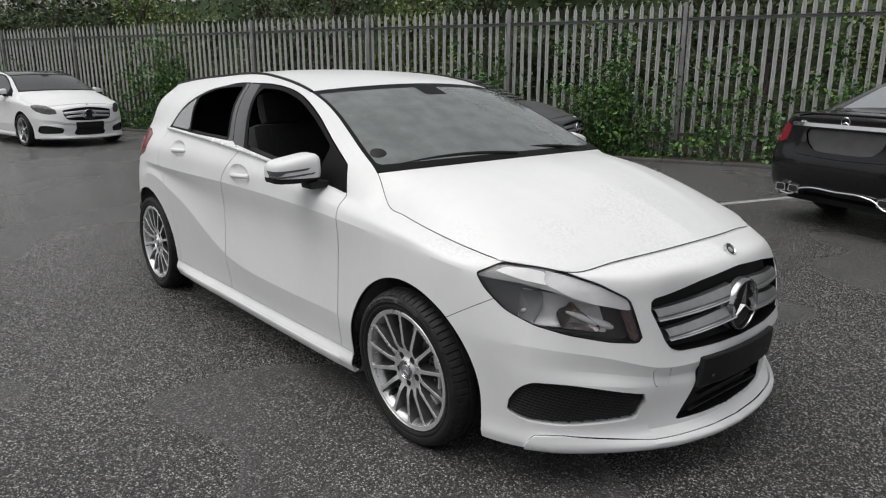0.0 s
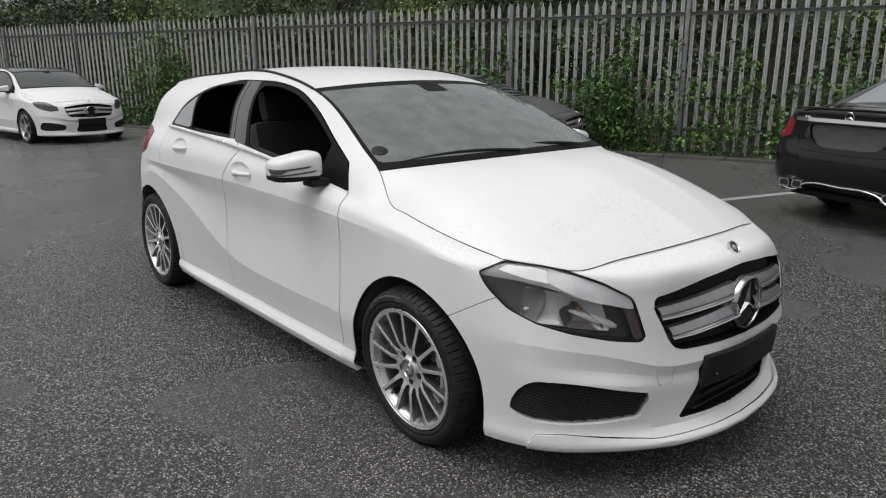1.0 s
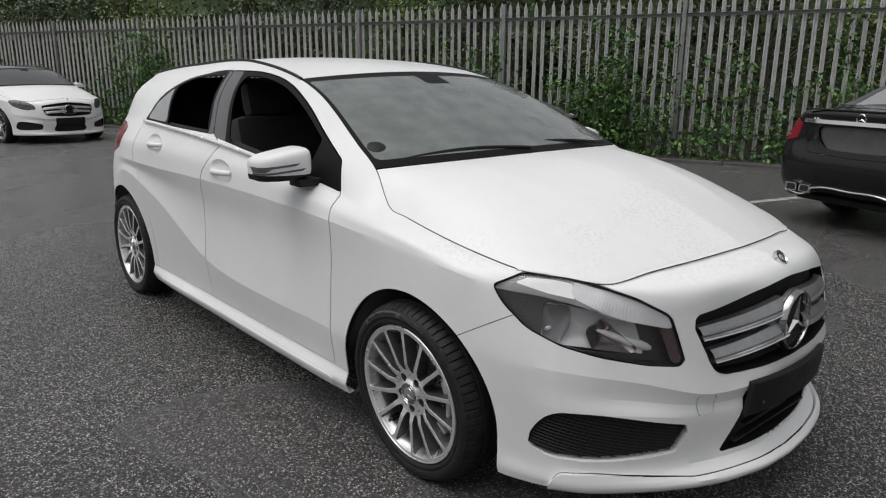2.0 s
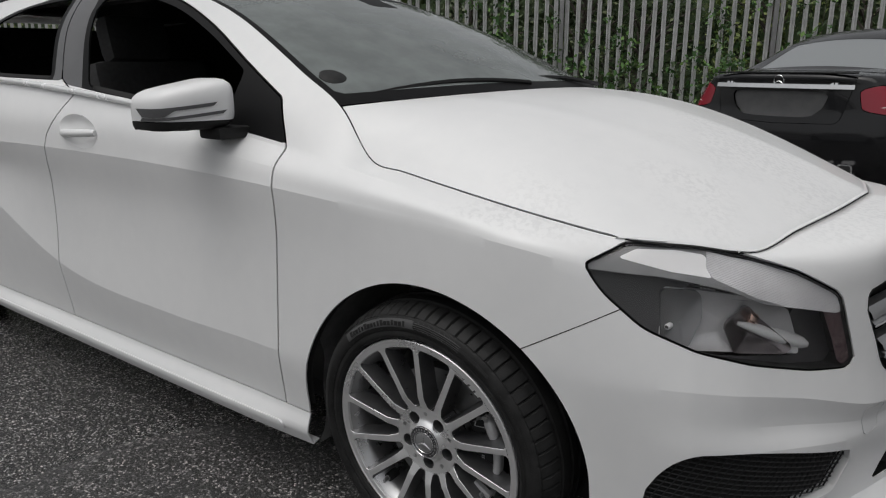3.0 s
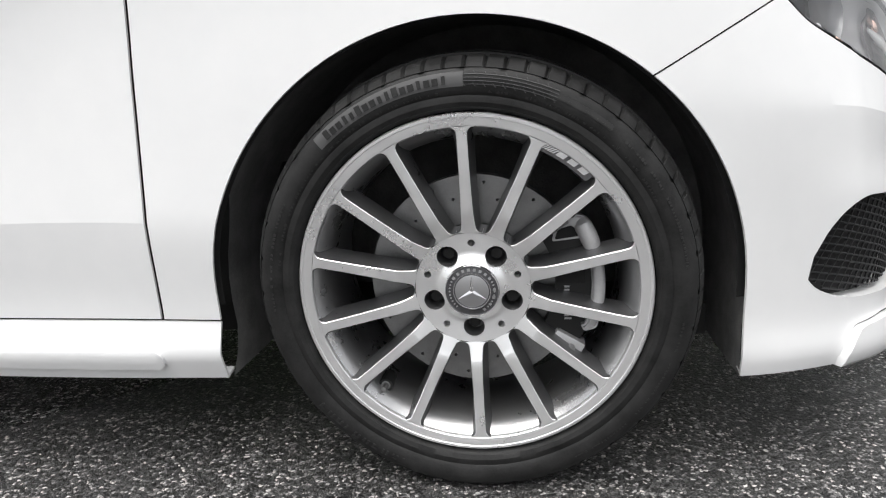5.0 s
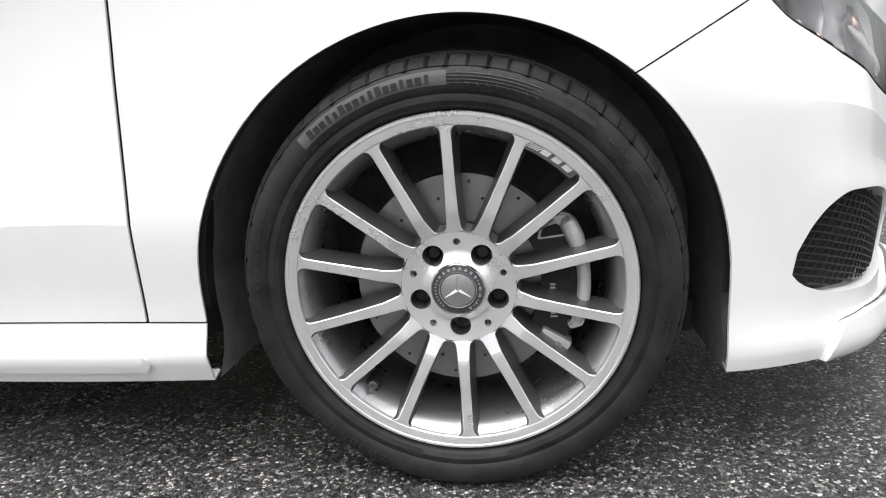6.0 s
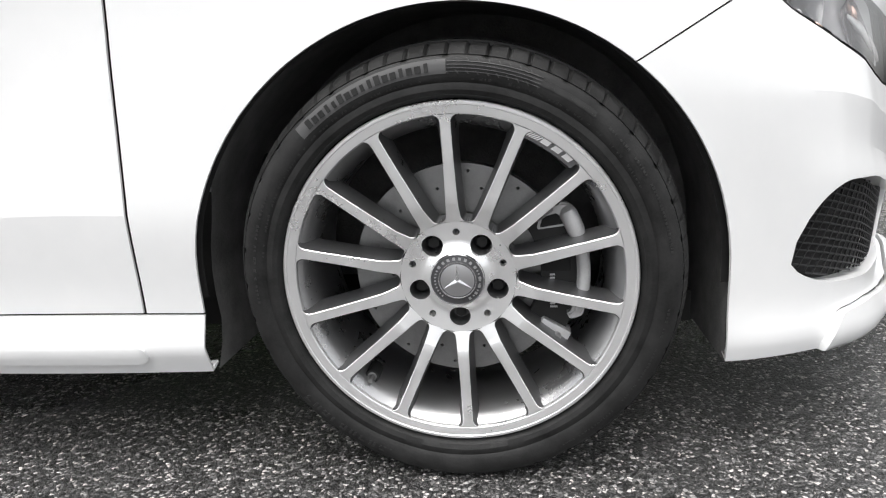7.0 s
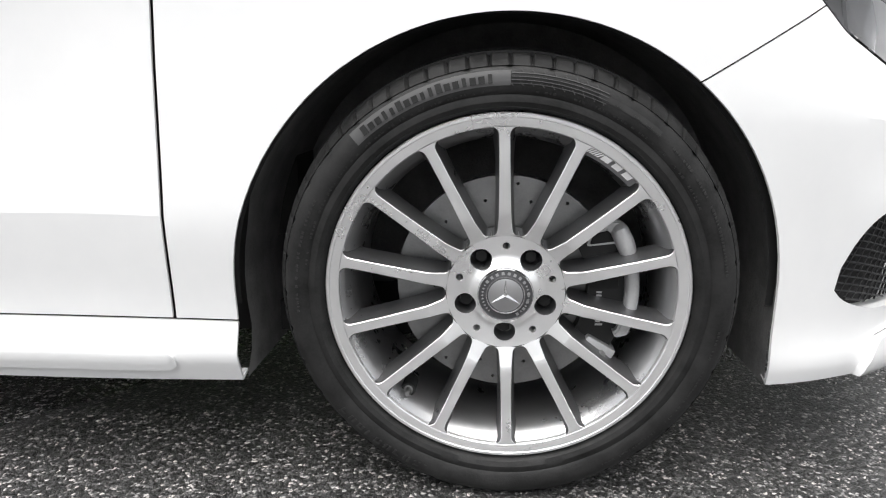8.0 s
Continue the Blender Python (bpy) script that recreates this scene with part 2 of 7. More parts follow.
# ---- shape helpers ----
def link_mesh(name, V, F, mat, parent=None, label="", smooth=True, sharp=38):
    me = bpy.data.meshes.new(name)
    me.from_pydata([tuple(map(float, v)) for v in V], [], [tuple(f) for f in F])
    me.materials.append(mat)
    if smooth:
        me.polygons.foreach_set("use_smooth", [True] * len(me.polygons))
        me.set_sharp_from_angle(angle=radians(sharp))
    me.update()
    ob = new(name, me)
    if parent is not None:
        ob.parent = parent
    if label:
        tagged(ob, label)
    return ob


def part(name, bm, mat, parent, label=""):
    me = bpy.data.meshes.new(name)
    bm.to_mesh(me)
    bm.free()
    me.materials.append(mat)
    me.polygons.foreach_set("use_smooth", [True] * len(me.polygons))
    me.set_sharp_from_angle(angle=radians(38))
    ob = new(name, me)
    ob.parent = parent
    if label:
        tagged(ob, label)
    return ob


def thing(name, label, category, group="", m=None):
    root = new(name)
    root.empty_display_size = 0.2
    if m is not None:
        root.matrix_world = m
    return tagged(root, label, category, group)


def box(size, at=(0, 0, 0), bev=0.0, rot=None):
    bm = bmesh.new()
    bmesh.ops.create_cube(bm, size=1)
    bmesh.ops.scale(bm, vec=size, verts=bm.verts)
    if bev:
        bmesh.ops.bevel(bm, geom=bm.edges[:], offset=bev, segments=2, affect="EDGES", profile=0.6)
    if rot:
        bmesh.ops.rotate(bm, matrix=Euler([radians(a) for a in rot]).to_matrix(), verts=bm.verts)
    bmesh.ops.translate(bm, vec=at, verts=bm.verts)
    return bm


def spline(t, P, q):
    """Cubic through the points P at the knots t, sampled at q."""
    t, P, q = np.asarray(t, float), np.asarray(P, float), np.asarray(q, float)
    d = np.diff(P, axis=0) / np.diff(t)[:, None]
    h = np.diff(t)
    m = np.zeros_like(P)
    m[0], m[-1] = d[0], d[-1]
    m[1:-1] = (d[:-1] * h[1:, None] + d[1:] * h[:-1, None]) / (h[:-1] + h[1:])[:, None]
    i = np.clip(np.searchsorted(t, q, side="right") - 1, 0, len(t) - 2)
    u = ((q - t[i]) / h[i])[:, None]
    return ((2 * u**3 - 3 * u**2 + 1) * P[i] + (u**3 - 2 * u**2 + u) * h[i][:, None] * m[i]
            + (-2 * u**3 + 3 * u**2) * P[i + 1] + (u**3 - u**2) * h[i][:, None] * m[i + 1])


def curve_points(P, n, closed=False):
    P = np.asarray(P, float)
    if closed:
        k = len(P)
        P = np.vstack([P[-3:], P, P[:4]])
        t = np.concatenate([[0], np.cumsum(np.linalg.norm(np.diff(P, axis=0), axis=1))])
        return spline(t, P, np.linspace(t[3], t[3 + k], n, endpoint=False))
    t = np.concatenate([[0], np.cumsum(np.linalg.norm(np.diff(P, axis=0), axis=1))])
    return spline(t, P, np.linspace(0, t[-1], n))


def rounded(P, r, n=5):
    """A closed outline with its corners rounded to about r."""
    P = [np.asarray(p, float) for p in P]
    out = []
    for a, b, c in zip([P[-1]] + P[:-1], P, P[1:] + [P[0]]):
        u, v = a - b, c - b
        lu, lv = np.linalg.norm(u), np.linalg.norm(v)
        k = min(r, lu * 0.45, lv * 0.45)
        s, e = b + u / lu * k, b + v / lv * k
        for i in range(n + 1):
            w = i / n
            out.append((1 - w) ** 2 * s + 2 * w * (1 - w) * b + w**2 * e)
    return np.array(out)


def grid_faces(n, m, wrap_n=False, wrap_m=False):
    """Faces of a grid of n by m vertices, the vertex (i, j) being i * m + j."""
    F = []
    for i in range(n if wrap_n else n - 1):
        for j in range(m if wrap_m else m - 1):
            a, b = i * m + j, ((i + 1) % n) * m + j
            c, d = ((i + 1) % n) * m + (j + 1) % m, i * m + (j + 1) % m
            F.append((a, b, c, d))
    return F


def weld(V, F, eps=1e-5):
    key, remap, out = {}, [], []
    for v in np.round(np.asarray(V) / eps).astype(np.int64).tolist():
        k = tuple(v)
        if k not in key:
            key[k] = len(out)
            out.append(v)
        remap.append(key[k])
    G = []
    for f in F:
        g = []
        for i in f:
            j = remap[i]
            if not g or g[-1] != j:
                g.append(j)
        if len(g) > 1 and g[0] == g[-1]:
            g.pop()
        if len(set(g)) > 2:
            G.append(tuple(g))
    return np.array(out, float) * eps, G


def cut(V, F, val):
    """The part of a mesh where val, given at its vertices, is above zero; cut edges lie on zero."""
    V, val = np.asarray(V, float), np.asarray(val, float)
    sign = (val > 0).tolist()
    verts, made, use, G = [], {}, {}, []

    def keep(i):
        if i not in use:
            use[i] = len(verts)
            verts.append(V[i])
        return use[i]

    def cross(i, j):
        k = (min(i, j), max(i, j))
        if k not in made:
            w = val[i] / (val[i] - val[j])
            made[k] = len(verts)
            verts.append(V[i] + (V[j] - V[i]) * w)
        return made[k]

    for f in F:
        n = sum(sign[i] for i in f)
        if n == 0:
            continue
        if n == len(f):
            G.append(tuple(keep(i) for i in f))
            continue
        g = []
        for i, j in zip(f, f[1:] + f[:1]):
            if sign[i]:
                g.append(keep(i))
            if sign[i] != sign[j]:
                g.append(cross(i, j))
        if len(g) > 2:
            G.append(tuple(g))
    return np.array(verts).reshape(-1, 3), G


def sdf(poly, P):
    """Signed distance from the points P to a closed outline, below zero inside."""
    poly, P = np.asarray(poly, float), np.asarray(P, float)
    best = np.full(len(P), 1e9)
    inside = np.zeros(len(P), bool)
    for a, b in zip(poly, np.roll(poly, -1, axis=0)):
        ab = b - a
        w = np.clip(((P - a) @ ab) / max(ab @ ab, 1e-12), 0, 1)
        best = np.minimum(best, np.linalg.norm(P - a - w[:, None] * ab, axis=1))
        if a[1] != b[1]:
            hit = (a[1] > P[:, 1]) != (b[1] > P[:, 1])
            inside ^= hit & (P[:, 0] < (b[0] - a[0]) * (P[:, 1] - a[1]) / (b[1] - a[1]) + a[0])
    return np.where(inside, -best, best)


def normals(V, F):
    V = np.asarray(V, float)
    N = np.zeros_like(V)
    for f in F:
        a, b, c = V[f[0]], V[f[1]], V[f[2]]
        n = np.cross(b - a, c - a)
        if len(f) > 3:
            n = n + np.cross(c - a, V[f[3]] - a)
        for i in f:
            N[i] += n
    return N / np.maximum(np.linalg.norm(N, axis=1), 1e-12)[:, None]


def thick(V, F, t, N=None):
    """Gives a sheet a thickness t to its inner side, with closed edges."""
    V = np.asarray(V, float)
    N = normals(V, F) if N is None else N
    k = len(V)
    edges = {}
    for f in F:
        for i, j in zip(f, f[1:] + f[:1]):
            if (j, i) in edges:
                edges.pop((j, i))
            else:
                edges[(i, j)] = 1
    G = list(F) + [tuple(i + k for i in reversed(f)) for f in F]
    G += [(j, i, i + k, j + k) for i, j in edges]
    return np.vstack([V, V - N * t]), G


def tube(points, radius, n=8, closed=False):
    P = np.asarray(points, float)
    T = np.gradient(P, axis=0)
    if closed:
        T = np.roll(P, -1, axis=0) - np.roll(P, 1, axis=0)
    T /= np.linalg.norm(T, axis=1)[:, None]
    up = np.array([0, 0, 1.0]) if abs(T[:, 2]).mean() < 0.8 else np.array([1.0, 0, 0])
    A = np.cross(T, up)
    A /= np.linalg.norm(A, axis=1)[:, None]
    B = np.cross(A, T)
    r = np.broadcast_to(radius, (len(P),))
    a = np.linspace(0, 2 * np.pi, n, endpoint=False)
    V = P[:, None] + r[:, None, None] * (np.cos(a)[None, :, None] * A[:, None] + np.sin(a)[None, :, None] * B[:, None])
    F = grid_faces(len(P), n, closed, True)
    if not closed:
        k = len(P) * n
        F = F + [tuple(reversed(range(n))), tuple(range(k - n, k))]
    return V.reshape(-1, 3), F


def lathe(profile, n=96):
    """Turns a profile of (radius, y) about the y axis."""
    a = np.linspace(0, 2 * np.pi, n, endpoint=False)
    V = [(r * math.cos(t), y, r * math.sin(t)) for t in a for r, y in profile]
    return np.array(V), grid_faces(n, len(profile), True, False)


def join(*meshes):
    V, F, k = [], [], 0
    for v, f in meshes:
        V.append(np.asarray(v, float))
        F += [tuple(i + k for i in g) for g in f]
        k += len(v)
    return np.vstack(V), F


def ribbon(P, Q):
    """A strip between two rows of points."""
    V = np.stack([np.asarray(P, float), np.asarray(Q, float)], 1).reshape(-1, 3)
    return V, grid_faces(len(P), 2)


def extrude_outline(poly, y0, y1):
    """A slab with the outline poly in x and z, from y0 to y1."""
    n = len(poly)
    V = [(x, y0, z) for x, z in poly] + [(x, y1, z) for x, z in poly]
    F = [(i, (i + 1) % n, n + (i + 1) % n, n + i) for i in range(n)]
    return np.array(V), F + [tuple(reversed(range(n))), tuple(range(n, 2 * n))]


# ---- the hatchback's design curves: (x ahead of the front axle, half width, height), from the tail round to the nose ----
def crease_at(pair, x):
    """A crease's sharpness along the car: at the sides, at the nose, and where the change between them begins."""
    start = pair[2] if len(pair) > 2 else 0.3
    nose = np.clip((x - start) / (0.6 - start), 0, 1)
    return pair[0] * (1 - nose) + pair[1] * nose


def loft(lines, crease, steps, rows):
    """A sheet through lines of equal numbers of stations; crease: per line (along the sides, at the nose, start) from 0, smooth, to 1, sharp."""
    L = np.array(lines, float)
    mean = L.mean(axis=0)
    t = np.concatenate([[0], np.cumsum(np.linalg.norm(np.diff(mean, axis=0), axis=1))])
    q = np.linspace(0, t[-1], steps)
    D = np.stack([spline(t, l, q) for l in L])
    k = len(L)
    gap = np.linalg.norm(np.diff(D, axis=0), axis=2).mean(axis=1)
    v = np.concatenate([[0], np.cumsum(gap)])
    d = np.diff(D, axis=0) / np.diff(v)[:, None, None]
    out = []
    mid = np.zeros_like(D)
    mid[0], mid[-1] = d[0], d[-1]
    h = np.diff(v)
    for i in range(1, k - 1):
        mid[i] = (d[i - 1] * h[i] + d[i] * h[i - 1]) / (h[i - 1] + h[i])
    for i in range(k - 1):
        ca, cb = (crease_at(crease[i + e], D[..., 0].mean(axis=0))[:, None] for e in (0, 1))
        ma, mb = mid[i] * (1 - ca) + d[i] * ca, mid[i + 1] * (1 - cb) + d[i] * cb
        n = rows[i]
        for j in range(n + (1 if i == k - 2 else 0)):
            u = j / n
            out.append((2 * u**3 - 3 * u**2 + 1) * D[i] + (u**3 - 2 * u**2 + u) * h[i] * ma
                       + (-2 * u**3 + 3 * u**2) * D[i + 1] + (u**3 - u**2) * h[i] * mb)
    G = np.array(out)
    return weld(G.reshape(-1, 3), grid_faces(G.shape[0], G.shape[1]))


XS = [-2.97, -2.7, -2.2, -1.5, -0.9, -0.5, -0.35, -0.22, 0.0, 0.24]


def design_line(rear, side, nose):
    if len(side) == 8:
        a, b = np.array(side[5]), np.array(side[6])
        side = side[:6] + [tuple(a + (b - a) * 0.3), tuple(a + (b - a) * 0.56)] + side[6:]
    run_ = [(x, *wz) for x, wz in zip(XS, side)]
    a, b = np.array(run_[7]), np.array(run_[8])
    run_.insert(8, tuple(a + (b - a) * 0.42))
    return rear + run_ + nose


BOTTOM = design_line([(-3.34, 0, 0.23), (-3.30, 0.45, 0.23), (-3.15, 0.73, 0.21)],
                     [(0.815, 0.19), (0.82, 0.182), (0.845, 0.182), (0.845, 0.180), (0.845, 0.180), (0.842, 0.180), (0.825, 0.184), (0.815, 0.186)],
                     [(0.40, 0.785, 0.178), (0.57, 0.70, 0.176), (0.70, 0.545, 0.176), (0.79, 0.37, 0.176), (0.852, 0.19, 0.176), (0.875, 0, 0.176)])
INNER = [(x * 0.995, w * 0.975, z + 0.006) for x, w, z in BOTTOM]
LIP = design_line([(-3.35, 0, 0.27), (-3.31, 0.46, 0.27), (-3.16, 0.74, 0.26)],
                  [(0.83, 0.24), (0.835, 0.23), (0.866, 0.226), (0.866, 0.226), (0.866, 0.226), (0.862, 0.225), (0.842, 0.220), (0.826, 0.215)],
                  [(0.405, 0.79, 0.205), (0.575, 0.705, 0.200), (0.705, 0.55, 0.199), (0.795, 0.375, 0.198), (0.857, 0.195, 0.197), (0.88, 0, 0.196)])
SKIRT = design_line([(-3.36, 0, 0.33), (-3.32, 0.47, 0.33), (-3.17, 0.76, 0.32)],
                    [(0.845, 0.29), (0.85, 0.275), (0.846, 0.268), (0.842, 0.268), (0.842, 0.268), (0.841, 0.268), (0.85, 0.268), (0.836, 0.256)],
                    [(0.400, 0.787, 0.25), (0.562, 0.706, 0.242), (0.680, 0.556, 0.234), (0.75, 0.37, 0.227), (0.808, 0.19, 0.222), (0.828, 0, 0.22)])
SWEEP = design_line([(-3.38, 0, 0.45), (-3.34, 0.48, 0.45), (-3.16, 0.73, 0.47)],
                    [(0.838, 0.62), (0.876, 0.77), (0.877, 0.70), (0.866, 0.455), (0.864, 0.42), (0.860, 0.42), (0.866, 0.40), (0.844, 0.39)],
                    [(0.405, 0.795, 0.43), (0.553, 0.722, 0.425), (0.680, 0.575, 0.415), (0.766, 0.398, 0.395), (0.826, 0.20, 0.38), (0.840, 0, 0.375)])
LEDGE = design_line([(-3.385, 0, 0.52), (-3.345, 0.48, 0.52), (-3.16, 0.725, 0.54)],
                    [(0.835, 0.67), (0.872, 0.79), (0.868, 0.745), (0.854, 0.575), (0.853, 0.55), (0.853, 0.55), (0.866, 0.54), (0.845, 0.50)],
                    [(0.402, 0.800, 0.485), (0.548, 0.7175, 0.473), (0.670, 0.566, 0.456), (0.766, 0.397, 0.432), (0.822, 0.195, 0.418), (0.843, 0, 0.412)])
HOLLOW = design_line([(-3.39, 0, 0.60), (-3.35, 0.48, 0.60), (-3.16, 0.72, 0.62)],
                     [(0.832, 0.73), (0.868, 0.81), (0.864, 0.785), (0.849, 0.70), (0.847, 0.69), (0.848, 0.685), (0.862, 0.68), (0.846, 0.57)],
                     [(0.398, 0.803, 0.553), (0.545, 0.715, 0.538), (0.676, 0.568, 0.514), (0.780, 0.405, 0.474), (0.840, 0.20, 0.462), (0.854, 0, 0.452)])
SHOULDER = design_line([(-3.38, 0, 0.78), (-3.33, 0.47, 0.79), (-3.14, 0.69, 0.82)],
                       [(0.812, 0.85), (0.868, 0.855), (0.882, 0.852), (0.872, 0.856), (0.864, 0.849), (0.857, 0.834), (0.855, 0.806), (0.834, 0.778)],
                       [(0.370, 0.780, 0.748), (0.50, 0.685, 0.725), (0.63, 0.56, 0.705), (0.74, 0.41, 0.69), (0.812, 0.20, 0.675), (0.835, 0, 0.668)])
UPPER = design_line([(-3.36, 0, 0.90), (-3.31, 0.46, 0.91), (-3.12, 0.66, 0.93)],
                    [(0.785, 0.95), (0.845, 0.96), (0.865, 0.955), (0.858, 0.945), (0.850, 0.925), (0.842, 0.880), (0.846, 0.833), (0.818, 0.798)],
                    [(0.371, 0.755, 0.782), (0.487, 0.665, 0.768), (0.600, 0.555, 0.756), (0.700, 0.41, 0.760), (0.776, 0.205, 0.776), (0.802, 0, 0.784)])
BELT = design_line([(-3.33, 0, 1.03), (-3.28, 0.44, 1.04), (-3.10, 0.62, 1.05)],
                   [(0.715, 1.07), (0.77, 1.076), (0.808, 1.07), (0.815, 1.037), (0.812, 0.985), (0.798, 0.922), (0.803, 0.905), (0.81, 0.885), (0.814, 0.851), (0.795, 0.812)],
                   [(0.374, 0.726, 0.800), (0.475, 0.655, 0.788), (0.560, 0.57, 0.772), (0.598, 0.41, 0.788), (0.638, 0.205, 0.801), (0.667, 0, 0.813)])
PANE = design_line([(-3.28, 0, 1.18), (-3.24, 0.42, 1.18), (-3.08, 0.54, 1.19)],
                   [(0.64, 1.215), (0.685, 1.225), (0.715, 1.235), (0.715, 1.225), (0.715, 1.135), (0.752, 1.004), (0.764, 0.950), (0.780, 0.890), (0.794, 0.858), (0.778, 0.819)],
                   BELT[14:])
EDGE = design_line([(-3.22, 0, 1.30), (-3.20, 0.38, 1.295), (-3.10, 0.48, 1.30)],
                   [(0.515, 1.32), (0.54, 1.345), (0.56, 1.375), (0.565, 1.385), (0.602, 1.262), (0.683, 1.083), (0.712, 1.008), (0.748, 0.895), (0.772, 0.865), (0.759, 0.824)],
                   BELT[14:])
# the nose is broad across the grille and bumper
for line, share in ((INNER, 1.0), (BOTTOM, 1.0), (LIP, 1.0), (SKIRT, 1.0), (SWEEP, 1.0), (LEDGE, 1.0), (HOLLOW, 1.0), (SHOULDER, 0.9), (UPPER, 0.5)):
    for j, (dx, dw) in ((-4, (0.012, 0.008)), (-3, (0.028, 0.015)), (-2, (0.014, 0.0)), (-1, (0.006, 0.0))):
        line[j] = (line[j][0] + dx * share, line[j][1] + dw * share, line[j][2])
SHELL_LINES = [INNER, BOTTOM, LIP, SKIRT, SWEEP, LEDGE, HOLLOW, SHOULDER, UPPER, BELT, PANE, EDGE]
CREASE = [(0, 0), (0.9, 0.9), (0.7, 0.8), (0.9, 0.9), (0.9, 0.35, -0.6), (0.0, 0.3), (0.0, 0.95, 0.0), (0.95, 0.0, -0.1), (0, 0), (0.8, 0.3), (0, 0), (0, 0)]


T_MEAN = np.concatenate([[0], np.cumsum(np.linalg.norm(np.diff(np.mean(np.array(SHELL_LINES, float), axis=0), axis=0), axis=1))])
EDGE_RUN = spline(T_MEAN, EDGE, np.linspace(0, T_MEAN[-1], 1600))
BELT_RUN = spline(T_MEAN, BELT, np.linspace(0, T_MEAN[-1], 1600))
NOSE_START = T_MEAN[14]


def corner(V):
    """Across and up on the car's front corner, seen at forty-five degrees."""
    return np.stack([(V[:, 0] - V[:, 1]) / math.sqrt(2), V[:, 2]], 1)


def from_side(V):
    return V[:, [0, 2]]


def from_front(V):
    return V[:, [1, 2]]


def arch(cx, V):
    """Below zero inside a wheel arch."""
    x, z = V[:, 0] - cx, V[:, 2] - (0.308 if cx == 0 else 0.316)
    return np.where(z > 0, np.hypot(x, z), np.abs(x)) - 0.366


LAMP = rounded(LAMP_PTS, 0.014)
FOG = rounded(FOG_PTS, 0.036)
GRILLE = rounded(GRILLE_PTS, 0.02)
INTAKE = rounded(INTAKE_PTS, 0.015)


def arc(P, n=18):
    """A smooth run through the points."""
    return [tuple(p) for p in curve_points(P, n)]


FRONT_WINDOW = rounded([(-0.46, 0.925)] + arc([(-0.53, 1.034), (-0.70, 1.118), (-0.93, 1.230), (-1.16, 1.312), (-1.37, 1.345), (-1.664, 1.352)]) + [(-1.512, 1.060), (-1.45, 1.047), (-1.36, 1.038), (-1.10, 1.012)], 0.010)
REAR_WINDOW = rounded([(-1.500, 1.060)] + arc([(-1.656, 1.352), (-1.80, 1.350), (-1.92, 1.335), (-2.18, 1.286), (-2.34, 1.19), (-2.42, 1.080)]) + [(-2.20, 1.076), (-1.90, 1.067)], 0.010)
FRONT_HOLE = rounded([(-0.69, 0.99)] + arc([(-0.69, 1.092), (-0.905, 1.196), (-1.14, 1.283), (-1.36, 1.322), (-1.49, 1.324)]) + [(-1.50, 1.29), (-1.34, 1.048), (-1.28, 1.034), (-1.0, 1.004)], 0.02)
REAR_HOLE = rounded([(-1.575, 1.066)] + arc([(-1.706, 1.330), (-1.87, 1.323), (-2.03, 1.308), (-2.170, 1.268)]) + [(-2.12, 1.17), (-2.06, 1.077), (-1.85, 1.07)], 0.02)
QUARTER = rounded([(-2.085, 1.085), (-2.195, 1.258), (-2.325, 1.175), (-2.385, 1.09)], 0.012)
B_PILLAR_FRONT = [(-1.36, 1.02), (-1.565, 1.37), (-1.70, 1.37), (-1.49, 1.02)]
B_PILLAR_REAR = [(-1.49, 1.02), (-1.65, 1.37), (-1.735, 1.37), (-1.555, 1.02)]
FRONT_DOOR = rounded([(-0.458, 0.20), (-0.452, 0.45), (-0.450, 0.62), (-0.443, 0.80), (-0.452, 0.915)] + arc([(-0.530, 1.030), (-0.70, 1.114), (-0.93, 1.226), (-1.16, 1.308), (-1.37, 1.341), (-1.66, 1.349)]) + [(-1.505, 1.065),
                      (-1.40, 1.02), (-1.517, 0.895), (-1.55, 0.80), (-1.565, 0.71), (-1.557, 0.50), (-1.545, 0.20)], 0.003)
REAR_DOOR = rounded([(-1.545, 0.20), (-1.557, 0.50), (-1.565, 0.71), (-1.55, 0.80), (-1.517, 0.895), (-1.40, 1.02), (-1.505, 1.065)] + arc([(-1.66, 1.349), (-1.80, 1.346), (-1.92, 1.331), (-2.178, 1.282), (-2.336, 1.187), (-2.42, 1.075)]) + [
                     (-2.44, 0.90), (-2.38, 0.76), (-2.31, 0.62), (-2.27, 0.45), (-2.26, 0.20)], 0.003)
BUMPER = [(0.20, 0.575), (0.236, 0.594), (0.324, 0.645), (0.42, 0.70), (0.60, 0.83), (1.2, 1.1), (1.2, 0.05), (0.20, 0.05)]


def both(name, V, F, mat, parent, label="", t=0.004, sides=(-1, 1), **k):
    """A panel on each side of the car from its half sheet of x, half width and height."""
    obs = []
    if not F:
        return obs
    V = np.asarray(V, float)
    N = normals(V, F)
    for s in sides:
        G = F if s > 0 else [tuple(reversed(f)) for f in F]
        P, G = thick(V * (1, s, 1), G, t, N * (1, s, 1)) if t else (V * (1, s, 1), G)
        obs.append(link_mesh(name, P, G, mat, parent, label, **{"sharp": 60, **k}))
    return obs


